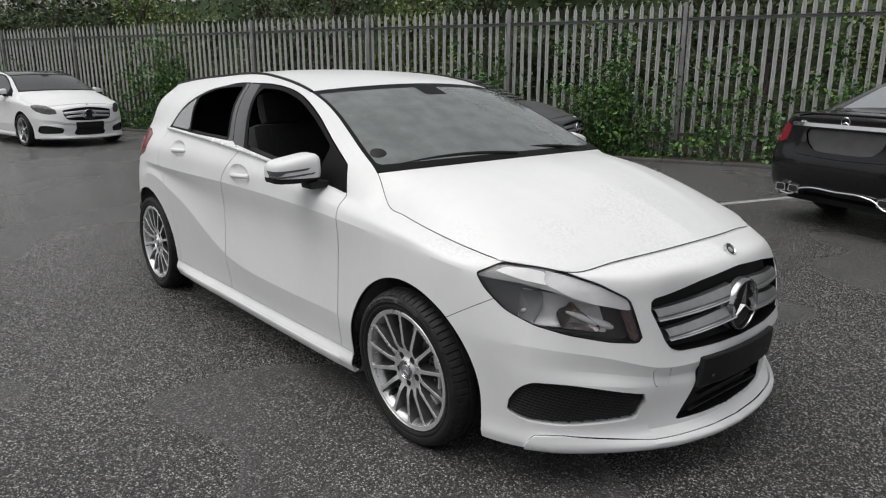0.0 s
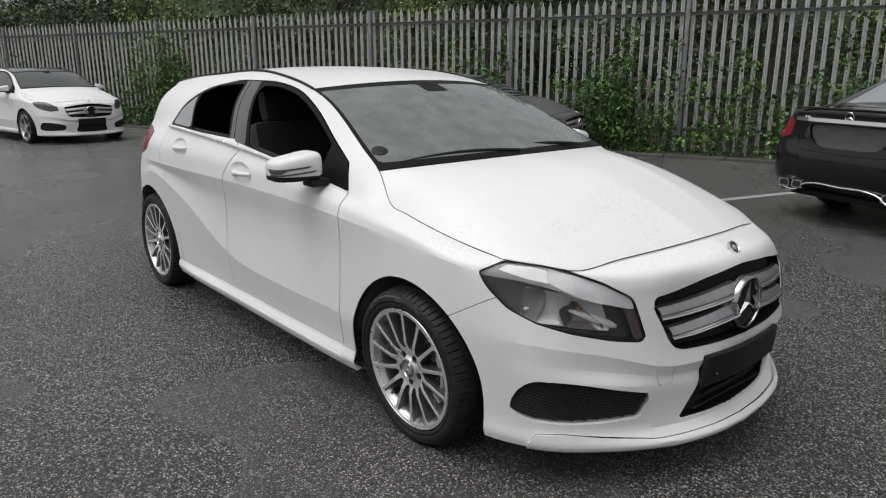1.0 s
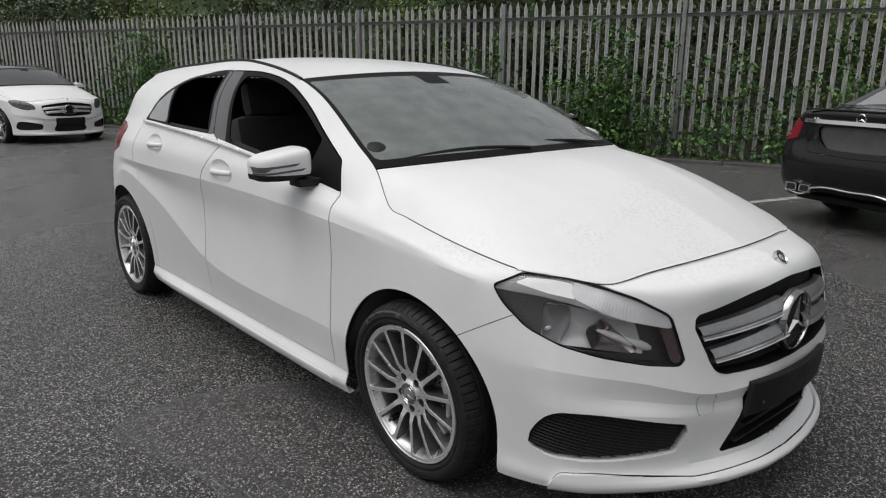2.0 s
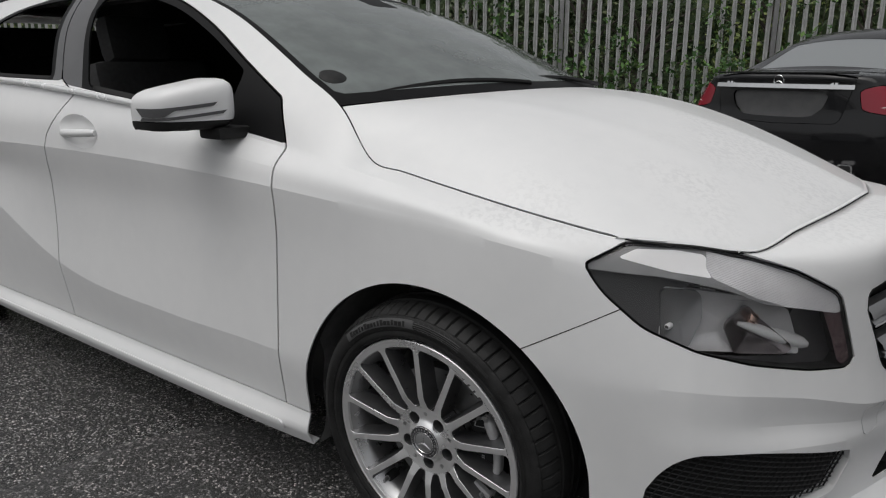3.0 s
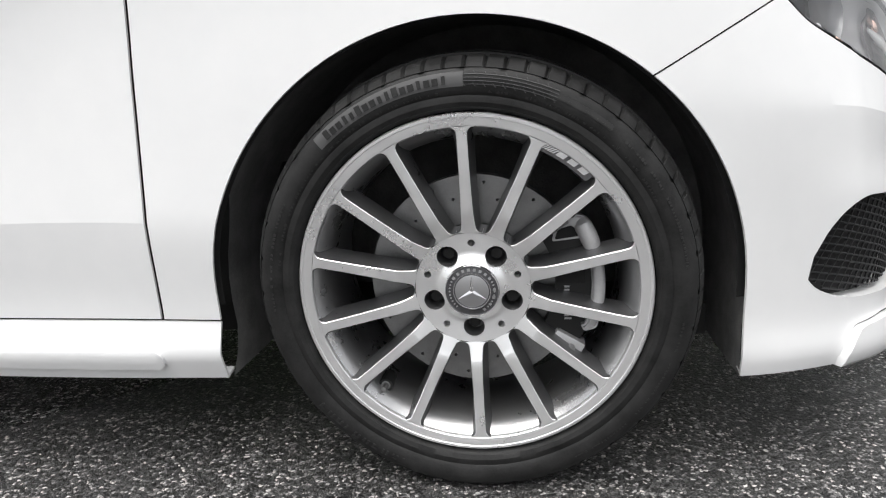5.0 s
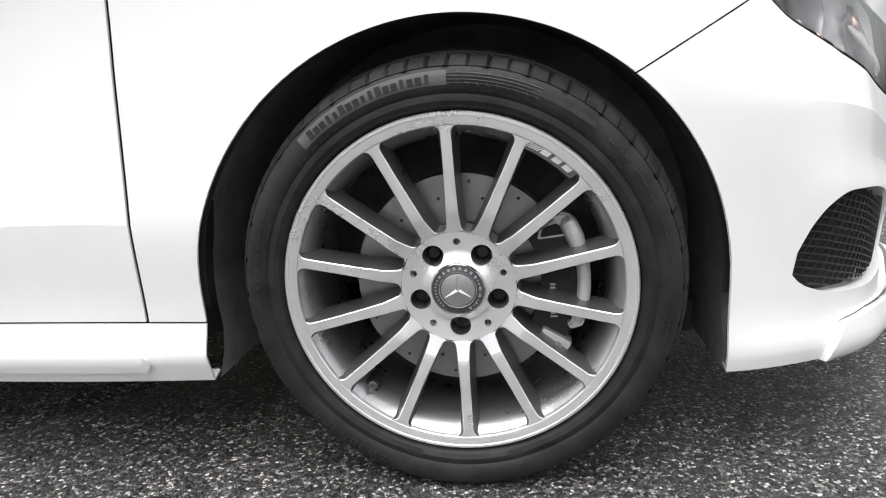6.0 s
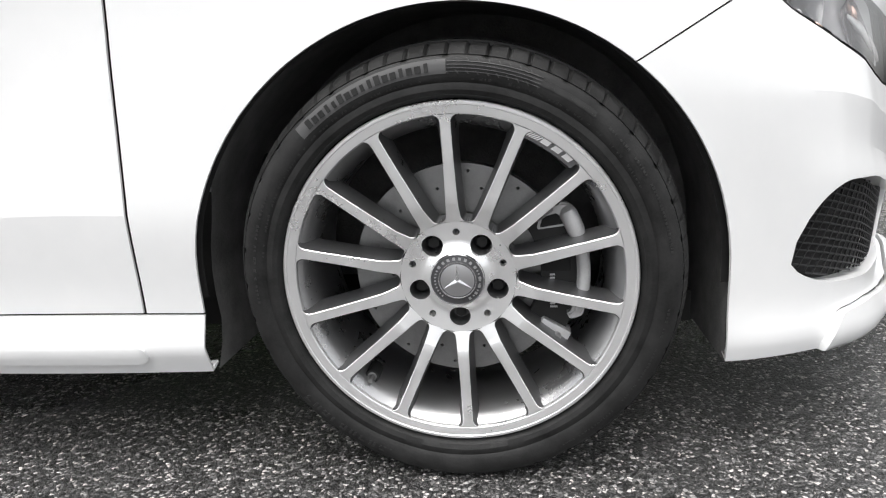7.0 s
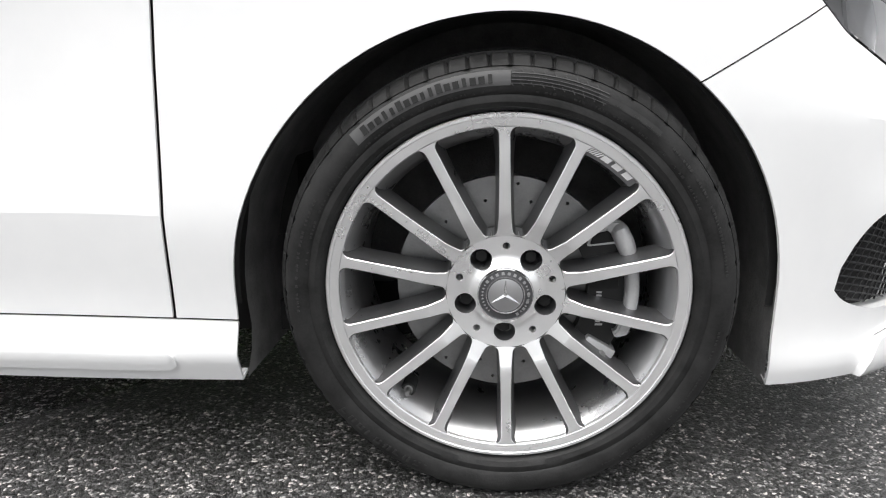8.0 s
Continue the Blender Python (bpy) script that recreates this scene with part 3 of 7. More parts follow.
def crease_edges(ob, z0, z1, degrees):
    """Marks the near-level folded edges between two heights as hard."""
    bm = bmesh.new()
    bm.from_mesh(ob.data)
    for e in bm.edges:
        a, b = e.verts[0].co, e.verts[1].co
        if z0 < a.z < z1 and z0 < b.z < z1 and len(e.link_faces) == 2 and abs(a.z - b.z) < 0.5 * (a - b).length:
            if e.calc_face_angle(0.0) > radians(degrees):
                e.smooth = False
    bm.to_mesh(ob.data)
    bm.free()


def across(V, F, mat, name, parent, label="", t=0.004, sharp=60):
    """A panel that spans the car's middle, from its half sheet."""
    V = np.asarray(V, float)
    L = V * (1, 1, 1)
    R = V * (1, -1, 1)
    W, G = weld(*join((L, F), (R, [tuple(reversed(f)) for f in F])), eps=1e-4)
    return link_mesh(name, *(thick(W, G, t) if t else (W, G)), mat, parent, label, sharp=sharp)


# ---- alloy wheel with tyre, brake disc and caliper; its face looks towards -y, its axle lies on y ----
FACE_R = [0.030, 0.0375, 0.0385, 0.049, 0.054, 0.080, 0.1055, 0.1075, 0.14, 0.18, 0.215, 0.2265, 0.2300]
FACE_Y = [0.012, 0.0030, 0.0028, 0.0112, 0.0122, 0.0098, 0.0014, 0.0004, -0.0010, -0.0028, -0.0040, -0.0046, -0.0050]
WALL_R = [0.2405, 0.246, 0.252, 0.2575, 0.2605, 0.2612, 0.268, 0.276, 0.284, 0.2900, 0.2922, 0.2930, 0.2940]
WALL_Y = [-0.0010, -0.0098, -0.0128, -0.0124, -0.0112, -0.0120, -0.0146, -0.0150, -0.0132, -0.0092, -0.0072, -0.0040, -0.0046]


def on_wall(r, t, proud=0.0):
    """A point of the tyre's side wall at radius r and angle t."""
    return (r * math.cos(t), float(np.interp(r, WALL_R, WALL_Y)) - proud, r * math.sin(t))


def wall_block(t, w, r0, r1, lean=0.0, h=0.0012):
    """A small raised block on the side wall: half width w, from r0 to r1, leaning by an angle."""
    V = np.array([on_wall(r, t + (d * w + lean * (r - r0)) / r, 0.0008 + e) for e in (0.0, h) for r, d in ((r0, -1), (r0, 1), (r1, 1), (r1, -1))])
    return V, [(0, 1, 2, 3), (7, 6, 5, 4)] + [(i, i + 4, (i + 1) % 4 + 4, (i + 1) % 4) for i in range(4)]


def wall_band(t0, t1, r0, r1, proud, n=40):
    T = np.linspace(radians(t0), radians(t1), n)
    R = np.linspace(r0, r1, 7)
    V = np.array([on_wall(r, t, proud) for t in T for r in R])
    return thick(V, grid_faces(n, 7), 0.0012, np.tile((0, -1, 0), (len(V), 1)))


def wheel(parent, at, turn=0.0, side=-1, name="wheel", tyre_r=0.318, marks=True, spokes=14, face_mat=None, lean=0.0):
    root = new(name)
    root.parent = parent
    root.matrix_local = Matrix.Translation(at) @ (pose(0, 0, 0, 0, 0, 180) if side > 0 else Matrix.Identity(4)) @ pose(0, 0, 0, lean, turn, 0)
    k = tyre_r / 0.318
    kr = k * 0.978
    face_mat = face_mat or MACHINED
    # tyre: outer wall at -y
    prof = list(zip(WALL_R, WALL_Y)) + [(0.2985, 0.0035), (0.3030, 0.014), (0.3062, 0.028), (0.3080, 0.043),
            (0.3040, 0.044), (0.3040, 0.051), (0.3100, 0.052), (0.3110, 0.078), (0.3050, 0.079), (0.3050, 0.089), (0.3115, 0.090), (0.3115, 0.108), (0.3050, 0.109), (0.3050, 0.119), (0.3110, 0.120), (0.3090, 0.160), (0.302, 0.19), (0.286, 0.203), (0.25, 0.20), (0.236, 0.19)]
    V, F = lathe([(r * k, y) for r, y in prof], 576)
    # shoulder blocks: cross grooves, and a notched edge below them
    W = V.copy()
    ang = np.arctan2(V[:, 2], V[:, 0])
    idx = np.round((ang % (2 * np.pi)) / (2 * np.pi / 576)).astype(int)
    rad = np.hypot(V[:, 0], V[:, 2])
    groove = (idx % 8 == 0) & (V[:, 1] < 0.044) & (V[:, 1] > 0.002) & (rad > 0.296 * k)
    W[groove] *= (0.982, 1, 0.982)
    notch = (idx % 16 < 2) & (np.abs(rad - 0.2922 * k) < 0.0012) & (V[:, 1] < 0)
    W[notch, 1] += 0.0045
    # loaded tyre: flat where it stands, with a slight bulge above the flat
    load = np.clip((-W[:, 2] - 0.24 * k) / (0.06 * k), 0, 1)
    W[:, 1] += load * np.where(V[:, 1] < 0.09, -0.006, 0.006) * (W[:, 1] < 0.02)
    tilt = radians(lean)
    low = (-tyre_r + 0.0182 - W[:, 1] * math.sin(tilt)) / math.cos(tilt)
    W[:, 2] = np.maximum(W[:, 2], low)
    tyre = link_mesh("tyre", W, F, RUBBER, root, "black rubber tyre", sharp=28)
    if marks:
        # a paler moulded band; the maker's lettering on it stands as plain raised blocks
        link_mesh("sidewall_band", *wall_band(90, 133, 0.2712, 0.2888, 0.0006), RUBBERBAND, tyre, "grey moulded sidewall band")
        widths = [(0, 1), (1, 0), (2, 0), (3, 0), (4, 0), (5, 1), (6, 0), (7, 0), (8, 0), (9, 0), (10, 1), (11, 0), (12, 0), (13, 0), (14, 0), (15, 0), (16, 0)]
        bars = []
        for i, tall in widths:
            top = 0.2862 if tall else (0.2852 if i in (3, 9, 13, 16) else 0.2834)
            bars.append(wall_block(radians(129.2 - i * 2.14), 0.0024 if i in (3, 4, 8, 9, 13, 16) else 0.0038, 0.2748, top))
        tagged(link_mesh("sidewall_lettering", *join(*bars), RUBBER, tyre, smooth=False), "raised black lettering drawn as plain bars", "", "", "stuff")
        # crossed ribs beside the band, a second pale panel, and the fine print
        ribs = [wall_block(radians(t), 0.0004, 0.2712, 0.2895, 0.9, 0.0007) for t in np.arange(66, 90, 2.6)]
        ribs += [wall_block(radians(t), 0.0060, r, r + 0.0007, 0, 0.0007) for r in (0.2735, 0.2775, 0.2815, 0.2855) for t in np.arange(67, 89, 2.4)]
        tagged(link_mesh("sidewall_ribs", *join(*ribs), RUBBERBAND, tyre, smooth=False), "fine crossed ribs moulded in rubber", "", "", "stuff")
        link_mesh("sidewall_panel", *wall_band(50, 68, 0.2755, 0.2830, 0.0004, 24), RUBBERDULL, tyre, "dull moulded sidewall panel")
        small = random.Random(8)
        bars = []
        for start, end, r0, r1, step in ((8, 46, 0.2765, 0.2800, 1.0), (50, 66, 0.2768, 0.2796, 0.85), (28, 84, 0.2640, 0.2672, 1.1), (96, 172, 0.2632, 0.2660, 1.15), (300, 352, 0.2760, 0.2790, 1.1), (150, 185, 0.2740, 0.2770, 1.2)):
            for t in np.arange(start, end, step):
                if small.uniform(0, 1) < 0.74:
                    bars.append(wall_block(radians(t), small.choice((0.0008, 0.0014, 0.0018)), r0, r1 - small.choice((0, 0.0008)), 0, 0.0006))
        for i in range(11):
            t = radians(218 + i * 3.3)
            for d in ((-1, 1) if i % 3 else (-1,)):
                bars.append(wall_block(t + d * 0.012, 0.0016, 0.2735, 0.2870 if i % 4 == 0 else 0.2825, 0, 0.0009))
            if i % 2 == 0:
                bars.append(wall_block(t, 0.0040, 0.2800, 0.2825, 0, 0.0009))
        tagged(link_mesh("sidewall_marking", *join(*bars), RUBBERDULL, tyre, smooth=False), "raised marking drawn as plain bars", "", "", "stuff")
    depth = lambda r: float(np.interp(r / kr, FACE_R, FACE_Y))
    # rim flange with machined edge, then the barrel
    ro, ri = 0.2262 * kr, 0.0805 * kr
    flange = [(0.2250, 0.0010), (0.2262, -0.0036), (0.2272, -0.0047), (0.2300, -0.0052), (0.2385, -0.0058), (0.2392, -0.0072), (0.2425, -0.0072), (0.2442, -0.0052), (0.2446, 0.0)]
    link_mesh("rim_edge", *lathe([(r * kr, y) for r, y in flange], 160), face_mat, root, "machined silver rim edge", sharp=20)
    barrel = [(0.2252, 0.0010), (0.2210, 0.006), (0.2150, 0.016), (0.2100, 0.028), (0.2070, 0.044), (0.2058, 0.064), (0.2055, 0.12), (0.215, 0.17), (0.232, 0.185), (0.236, 0.19), (0.242, 0.0), (0.2252, 0.0010)]
    link_mesh("barrel", *lathe([(r * kr, y) for r, y in barrel], 128), BARREL, root, "grey painted rim barrel")
    # spokes: a machined face with a fine chamfer, on a darker body that widens inwards; round-ended windows between them
    half_in = ri * math.sin(math.pi / spokes)
    more = (14 / spokes) ** 0.5
    base = lambda r: float(np.interp(r / kr, [0.080, 0.095, 0.107, 0.14, 0.18, 0.21, 0.226], [0.0108, 0.0090, 0.0082, 0.0074, 0.0070, 0.0070, 0.0074])) * more
    g_in, g_out = half_in - base(ri), 0.0100

    def half(r):
        w = base(r)
        if r < ri + g_in:
            w += g_in * (1 - math.sqrt(max(0.0, 1 - (1 - (r - ri) / g_in) ** 2)))
        if r > ro - g_out:
            w += g_out * (1 - math.sqrt(max(0.0, 1 - (1 - (ro - r) / g_out) ** 2)))
        return w

    R = np.concatenate([ri + g_in * (1 - np.cos(np.linspace(0, np.pi / 2, 9))), np.array([0.098, 0.1055, 0.1075, 0.12, 0.14, 0.16, 0.18, 0.20, 0.210]) * kr, ro - g_out * (1 - np.sin(np.linspace(0, np.pi / 2, 8)))])
    R = np.unique(np.round(R, 6))
    body_half = np.interp(R / kr, [0.080, 0.10, 0.14, 0.19, 0.212, 0.226], [0.0135, 0.0125, 0.0118, 0.0122, 0.0150, 0.0235]) * more
    body_y = np.interp(R / kr, [0.080, 0.12, 0.19, 0.226], [0.050, 0.044, 0.038, 0.022])
    first = radians(91.5)
    chamfer = 0.0008
    for i in range(spokes):
        a = first - i * 2 * math.pi / spokes
        c, s = math.cos(a), math.sin(a)
        pt = lambda r, y, w: (r * c - w * s, y, r * s + w * c)
        top = [[pt(r, depth(r), f * (half(r) - chamfer)) for r in R] for f in (1, 0.33, -0.33, -1)]
        edge = [[pt(r, depth(r) + chamfer, f * half(r)) for r in R] for f in (1, -1)]
        back = [[pt(r, y, f * max(w, half(r) + 0.0006)) for r, y, w in zip(R, body_y, body_half)] for f in (1, -1)]
        spoke = link_mesh("spoke", *join(ribbon(edge[0], back[0]), ribbon(back[0], back[1]), ribbon(back[1], edge[1])), TITAN, root)
        link_mesh("spoke_face", *weld(*join(ribbon(edge[0], top[0]), ribbon(top[0], top[1]), ribbon(top[1], top[2]), ribbon(top[2], top[3]), ribbon(top[3], edge[1]))), face_mat, spoke, "machined silver spoke face", sharp=25)
    # hub with five bolt recesses and five small holes
    n = 168
    a = np.linspace(0, 2 * np.pi, n, endpoint=False)
    radii = np.linspace(0.036, 0.0805, 22) * kr
    V = np.array([(r * math.cos(t), depth(r), r * math.sin(t)) for t in a for r in radii])
    F = grid_faces(n, len(radii), True, False)
    P = V[:, [0, 2]]
    keep = np.full(len(V), 1.0)
    for i in range(5):
        t = radians(-90 + 72 * i)
        keep = np.minimum(keep, np.hypot(P[:, 0] - 0.056 * k * math.cos(t), P[:, 1] - 0.056 * k * math.sin(t)) - 0.0146 * k)
        t = radians(90 + 72 * i)
        keep = np.minimum(keep, np.hypot(P[:, 0] - 0.0645 * k * math.cos(t), P[:, 1] - 0.0645 * k * math.sin(t)) - 0.0050)
    V, F = cut(V, F, keep)
    hub = link_mesh("hub_face", *thick(V, F, 0.034, np.tile((0, -1, 0), (len(V), 1))), face_mat, root, "machined silver hub face", sharp=30)
    link_mesh("hub_back", *lathe([(0.0, 0.046), (0.074 * k, 0.046), (0.0795 * k, 0.040), (0.0795 * k, 0.055), (0.0, 0.06)], 48), DARK, root)
    for i in range(5):
        t = radians(-90 + 72 * i)
        at_ = Matrix.Translation((0.056 * k * math.cos(t), 0, 0.056 * k * math.sin(t)))
        bm = bmesh.new()
        bmesh.ops.create_cone(bm, cap_ends=True, segments=6, radius1=0.0085, radius2=0.0080, depth=0.016, matrix=at_ @ Matrix.Translation((0, 0.036, 0)) @ pose(0, 0, 0, 90))
        part("wheel_bolt", bm, DARKSTEEL, hub, "dark steel wheel bolt")
        bv, bf = lathe([(0.0147 * k, depth(0.056 * k) + 0.0004), (0.0140 * k, depth(0.056 * k) + 0.0020), (0.0128 * k, 0.040), (0.008 * k, 0.044)], 32)
        link_mesh("bolt_recess", bv + np.array(at_.translation), bf, TITAN, hub)
    cap = link_mesh("centre_cap", *lathe([(0.0, -0.0012), (0.022, -0.0008), (0.0245, -0.0012), (0.026, -0.0004), (0.0345, 0.0006), (0.0362, 0.0013), (0.0376, 0.004), (0.0376, 0.02)], 64), CAPMAT, root, "dark centre cap with a silver ring")
    link_mesh("cap_centre", *lathe([(0.0, -0.0022), (0.0215, -0.0017), (0.0232, -0.0008)], 48), TITANPALE, cap)
    for r0, r1, dy in ((0.0238, 0.0262, 0.0), (0.0346, 0.0368, 0.0012)):
        link_mesh("cap_ring", *lathe([(r0, -0.0006 + dy), (r0 + 0.0008, -0.0022 + dy), (r1 - 0.0006, -0.0022 + dy), (r1, -0.0006 + dy)], 64), CHROME, cap)
    star = []
    for i in range(3):
        t = radians(90 + 120 * i)
        c, s = math.cos(t), math.sin(t)
        tip, l, r = np.array((0.0228 * c, -0.0020, 0.0228 * s)), np.array((-0.0042 * s, -0.0013, 0.0042 * c)), np.array((0.0042 * s, -0.0013, -0.0042 * c))
        mid = np.array((0, -0.0048, 0))
        star.append((np.array([mid, l, tip, r]), [(0, 1, 2), (0, 2, 3)]))
    link_mesh("cap_emblem", *join(*star), CHROME, cap, smooth=False)
    bars = []
    for start, m, gap in ((142, 8, 15), (-58, 4, -21)):
        for i in range(m):
            t = radians(start - i * gap)
            c, s = math.cos(t), math.sin(t)
            V4 = [(rr * c - w * s, -0.0012 + (rr - 0.0275) * 0.12, rr * s + w * c) for rr, w in ((0.0284, -0.0019), (0.0284, 0.0019), (0.0324, 0.0019), (0.0324, -0.0019))]
            bars.append((np.array(V4), [(0, 1, 2, 3)]))
    for t0 in np.arange(-40, 50, 9.0):
        for t in (radians(t0 - 6), radians(186 - t0)):
            c, s = math.cos(t), math.sin(t)
            V4 = [(rr * c - w * s, -0.0010 + (rr - 0.0275) * 0.12, rr * s + w * c) for rr, w in ((0.0285, -0.0006), (0.0300, 0.0012), (0.0322, 0.0004), (0.0308, -0.0014))]
            bars.append((np.array(V4), [(0, 1, 2, 3)]))
    tagged(link_mesh("cap_marking", *join(*bars), SILVER, cap, smooth=False), "silver wreath and bars round the cap", "", "", "stuff")
    # brand plate near the rim: plain slanted bars
    if marks:
        tilt_bar = lambda t, w, r0, r1, sl: np.array([(r * math.cos(t + (d * w + sl * (r - r0)) / r), -0.0022, r * math.sin(t + (d * w + sl * (r - r0)) / r)) for r, d in ((r0, -1), (r0, 1), (r1, 1), (r1, -1))])
        bars = []
        for i in range(5):
            bars.append(tilt_bar(radians(63.6 - i * 0.95), 0.0010, 0.2135, 0.2205, -0.9))
        for t in (57.0, 52.6, 48.2):
            bars.append(tilt_bar(radians(t), 0.0058, 0.2135, 0.2205, -0.4))
        bars = [thick(b, [(3, 2, 1, 0)], 0.002, np.array([[0, -1, 0]] * 4)) for b in bars]
        outline = rounded([(0.2240 * math.cos(radians(t)), 0.2240 * math.sin(radians(t))) for t in np.linspace(65.2, 44.2, 14)] + [(0.2095 * math.cos(radians(t)), 0.2095 * math.sin(radians(t))) for t in np.linspace(44.6, 65.2, 14)], 0.003, 3)
        badge = link_mesh("rim_badge", *extrude_outline(outline, -0.0012, 0.012), TITAN, root, "grey badge panel in the rim")
        tagged(link_mesh("badge_marking", *join(*bars), MACHINED, badge, smooth=False), "bright badge drawn as slanted bars", "", "", "stuff")
        # tyre valve
        t = radians(-131)
        V, F = lathe([(0.0, -0.004), (0.0030, -0.004), (0.0040, -0.002), (0.0044, 0.004), (0.0044, 0.010), (0.0066, 0.0105), (0.0070, 0.014), (0.0070, 0.03)], 20)
        valve = link_mesh("valve", V + np.array((0.204 * math.cos(t), 0.010, 0.204 * math.sin(t))), F, DISC, root, "bare metal tyre valve")
        V, F = lathe([(0.0068, 0.0), (0.0100, 0.0), (0.0108, 0.004), (0.0108, 0.03)], 24)
        link_mesh("valve_seat", V + np.array((0.204 * math.cos(t), 0.020, 0.204 * math.sin(t))), F, DARK, valve)
        # a balance weight stuck on the barrel
        t = radians(187)
        part("balance_weight", box((0.004, 0.030, 0.022), (0.208 * math.cos(t), 0.072, 0.208 * math.sin(t)), 0.001), BARREL, root, "small stick-on balance weight")
    return root


def brake(parent, at, side=-1):
    root = new("brake")
    root.parent = parent
    root.matrix_local = Matrix.Translation(at)
    n, radii = 180, np.linspace(0.083, 0.151, 14)
    a = np.linspace(0, 2 * np.pi, n, endpoint=False)
    V = np.array([(r * math.cos(t), 0.0, r * math.sin(t)) for t in a for r in radii])
    F = grid_faces(n, len(radii), True, False)
    keep = np.full(len(V), 1.0)
    for i in range(36):
        t, r = radians(10 * i + 4), (0.098, 0.119, 0.140)[i % 3]
        keep = np.minimum(keep, np.hypot(V[:, 0] - r * math.cos(t), V[:, 2] - r * math.sin(t)) - 0.0030)
    V, F = cut(V, F, keep)
    link_mesh("brake_disc", *thick(V, F, 0.028, np.tile((0, -1, 0), (len(V), 1))), DISC, root, "drilled steel brake disc")
    hat = link_mesh("disc_hat", *lathe([(0.0, -0.016), (0.068, -0.016), (0.076, -0.012), (0.080, 0.002), (0.084, 0.004)], 64), CALIPER, root, "dull cast disc hat")
    for i in range(10):
        t = radians(36 * i)
        part("hat_rib", box((0.014, 0.006, 0.006), (0.074, -0.014, 0), 0.002, None), DISC, hat).matrix_local = pose(0, 0, 0, 0, 36 * i, 0)
    # caliper ahead of the axle: dark body, pale cast frame, brackets above and below
    turn = [radians(t) for t in np.linspace(36, -34, 17)]
    outer = [(0.166 * math.cos(t), 0.166 * math.sin(t)) for t in turn]
    inner = [(0.112 * math.cos(t), 0.112 * math.sin(t)) for t in reversed(turn)]
    V, F = extrude_outline(rounded(outer + inner, 0.008, 2), -0.020, 0.045)
    cal = link_mesh("caliper", V, F, DARKSTEEL, root, "dark grey brake caliper")
    bar = [radians(t) for t in np.linspace(33, -20, 13)]
    frame_ = [(0.178 * math.cos(t), 0.178 * math.sin(t)) for t in bar] + [(0.150, -0.066), (0.146, -0.056)]
    frame_ += [(0.161 * math.cos(t), 0.161 * math.sin(t)) for t in reversed(bar[1:])] + [(0.128, 0.086), (0.130, 0.098)]
    V, F = extrude_outline(rounded(frame_, 0.005, 3), -0.034, -0.019)
    bm = bmesh.new()
    me = bpy.data.meshes.new("outline")
    me.from_pydata([tuple(v) for v in V], [], F)
    bm.from_mesh(me)
    bpy.data.meshes.remove(me)
    bmesh.ops.bevel(bm, geom=[e for e in bm.edges if abs(e.verts[0].co.y + 0.034) < 1e-4 and abs(e.verts[1].co.y + 0.034) < 1e-4], offset=0.003, segments=2, affect="EDGES")
    part("caliper_frame", bm, CASTGREY, cal, "pale cast caliper frame")
    arm = np.linspace(34, -19, 22)
    V, F = tube([(0.170 * math.cos(radians(t)), -0.031 + 0.006 * (t > 30), 0.170 * math.sin(radians(t))) for t in arm], np.interp(arm, (-19, -12, 14, 22, 30, 34), (0.005, 0.0085, 0.0090, 0.0125, 0.0120, 0.006)), 14)
    link_mesh("caliper_bridge", V, F, CASTGREY, cal, "rounded pale cast bridge")
    V, F = extrude_outline(rounded([(0.107, 0.060), (0.112, 0.080), (0.150, 0.090), (0.156, 0.066)], 0.004), -0.026, -0.018)
    link_mesh("pad_window", V, F, CASTGREY, cal, "pale edge round a dark pad opening", sharp=30)
    V, F = extrude_outline(rounded([(0.111, 0.063), (0.115, 0.077), (0.147, 0.086), (0.152, 0.069)], 0.003), -0.0275, -0.024)
    link_mesh("pad_back", V, F, DARK, cal, "dark pad back", sharp=30)
    part("caliper_pad", box((0.040, 0.012, 0.040), (0.133, -0.016, 0.020), 0.003), DARK, cal)
    for sz, lean_ in ((0.092, -38), (-0.085, 30)):
        bm = box((0.046, 0.034, 0.024), (0, 0, 0), 0.005, (0, lean_, 0))
        bmesh.ops.translate(bm, vec=(0.118 if sz > 0 else 0.128, -0.014, sz), verts=bm.verts)
        boss = part("caliper_bracket", bm, CASTGREY if sz < 0 else CALIPER, cal, "cast caliper bracket")
        for dx in (-0.012, 0.010):
            V, F = lathe([(0, -0.040), (0.0055, -0.040), (0.0062, -0.036), (0.0065, -0.030), (0.009, -0.029), (0.009, -0.01)], 14)
            link_mesh("guide_pin", V + np.array((0.122 + dx, 0, sz + dx * (0.8 if sz > 0 else -0.5))), F, DISC if sz < 0 else DARKSTEEL, boss)
    bars = [thick(np.array([(0.124, -0.0205, z), (0.124 + w, -0.0205, z), (0.124 + w, -0.0205, z + 0.0026), (0.124, -0.0205, z + 0.0026)]), [(0, 1, 2, 3)], 0.001, np.array([[0, -1, 0]] * 4)) for z, w in zip(np.arange(-0.052, -0.004, 0.0046), (0.010, 0.007, 0.007, 0.003, 0.011, 0.004, 0.007, 0.007, 0.010, 0.007, 0.007))]
    tagged(link_mesh("caliper_marking", *join(*bars), SILVER, cal, smooth=False), "silver marking drawn as plain bars", "", "", "stuff")
    return root


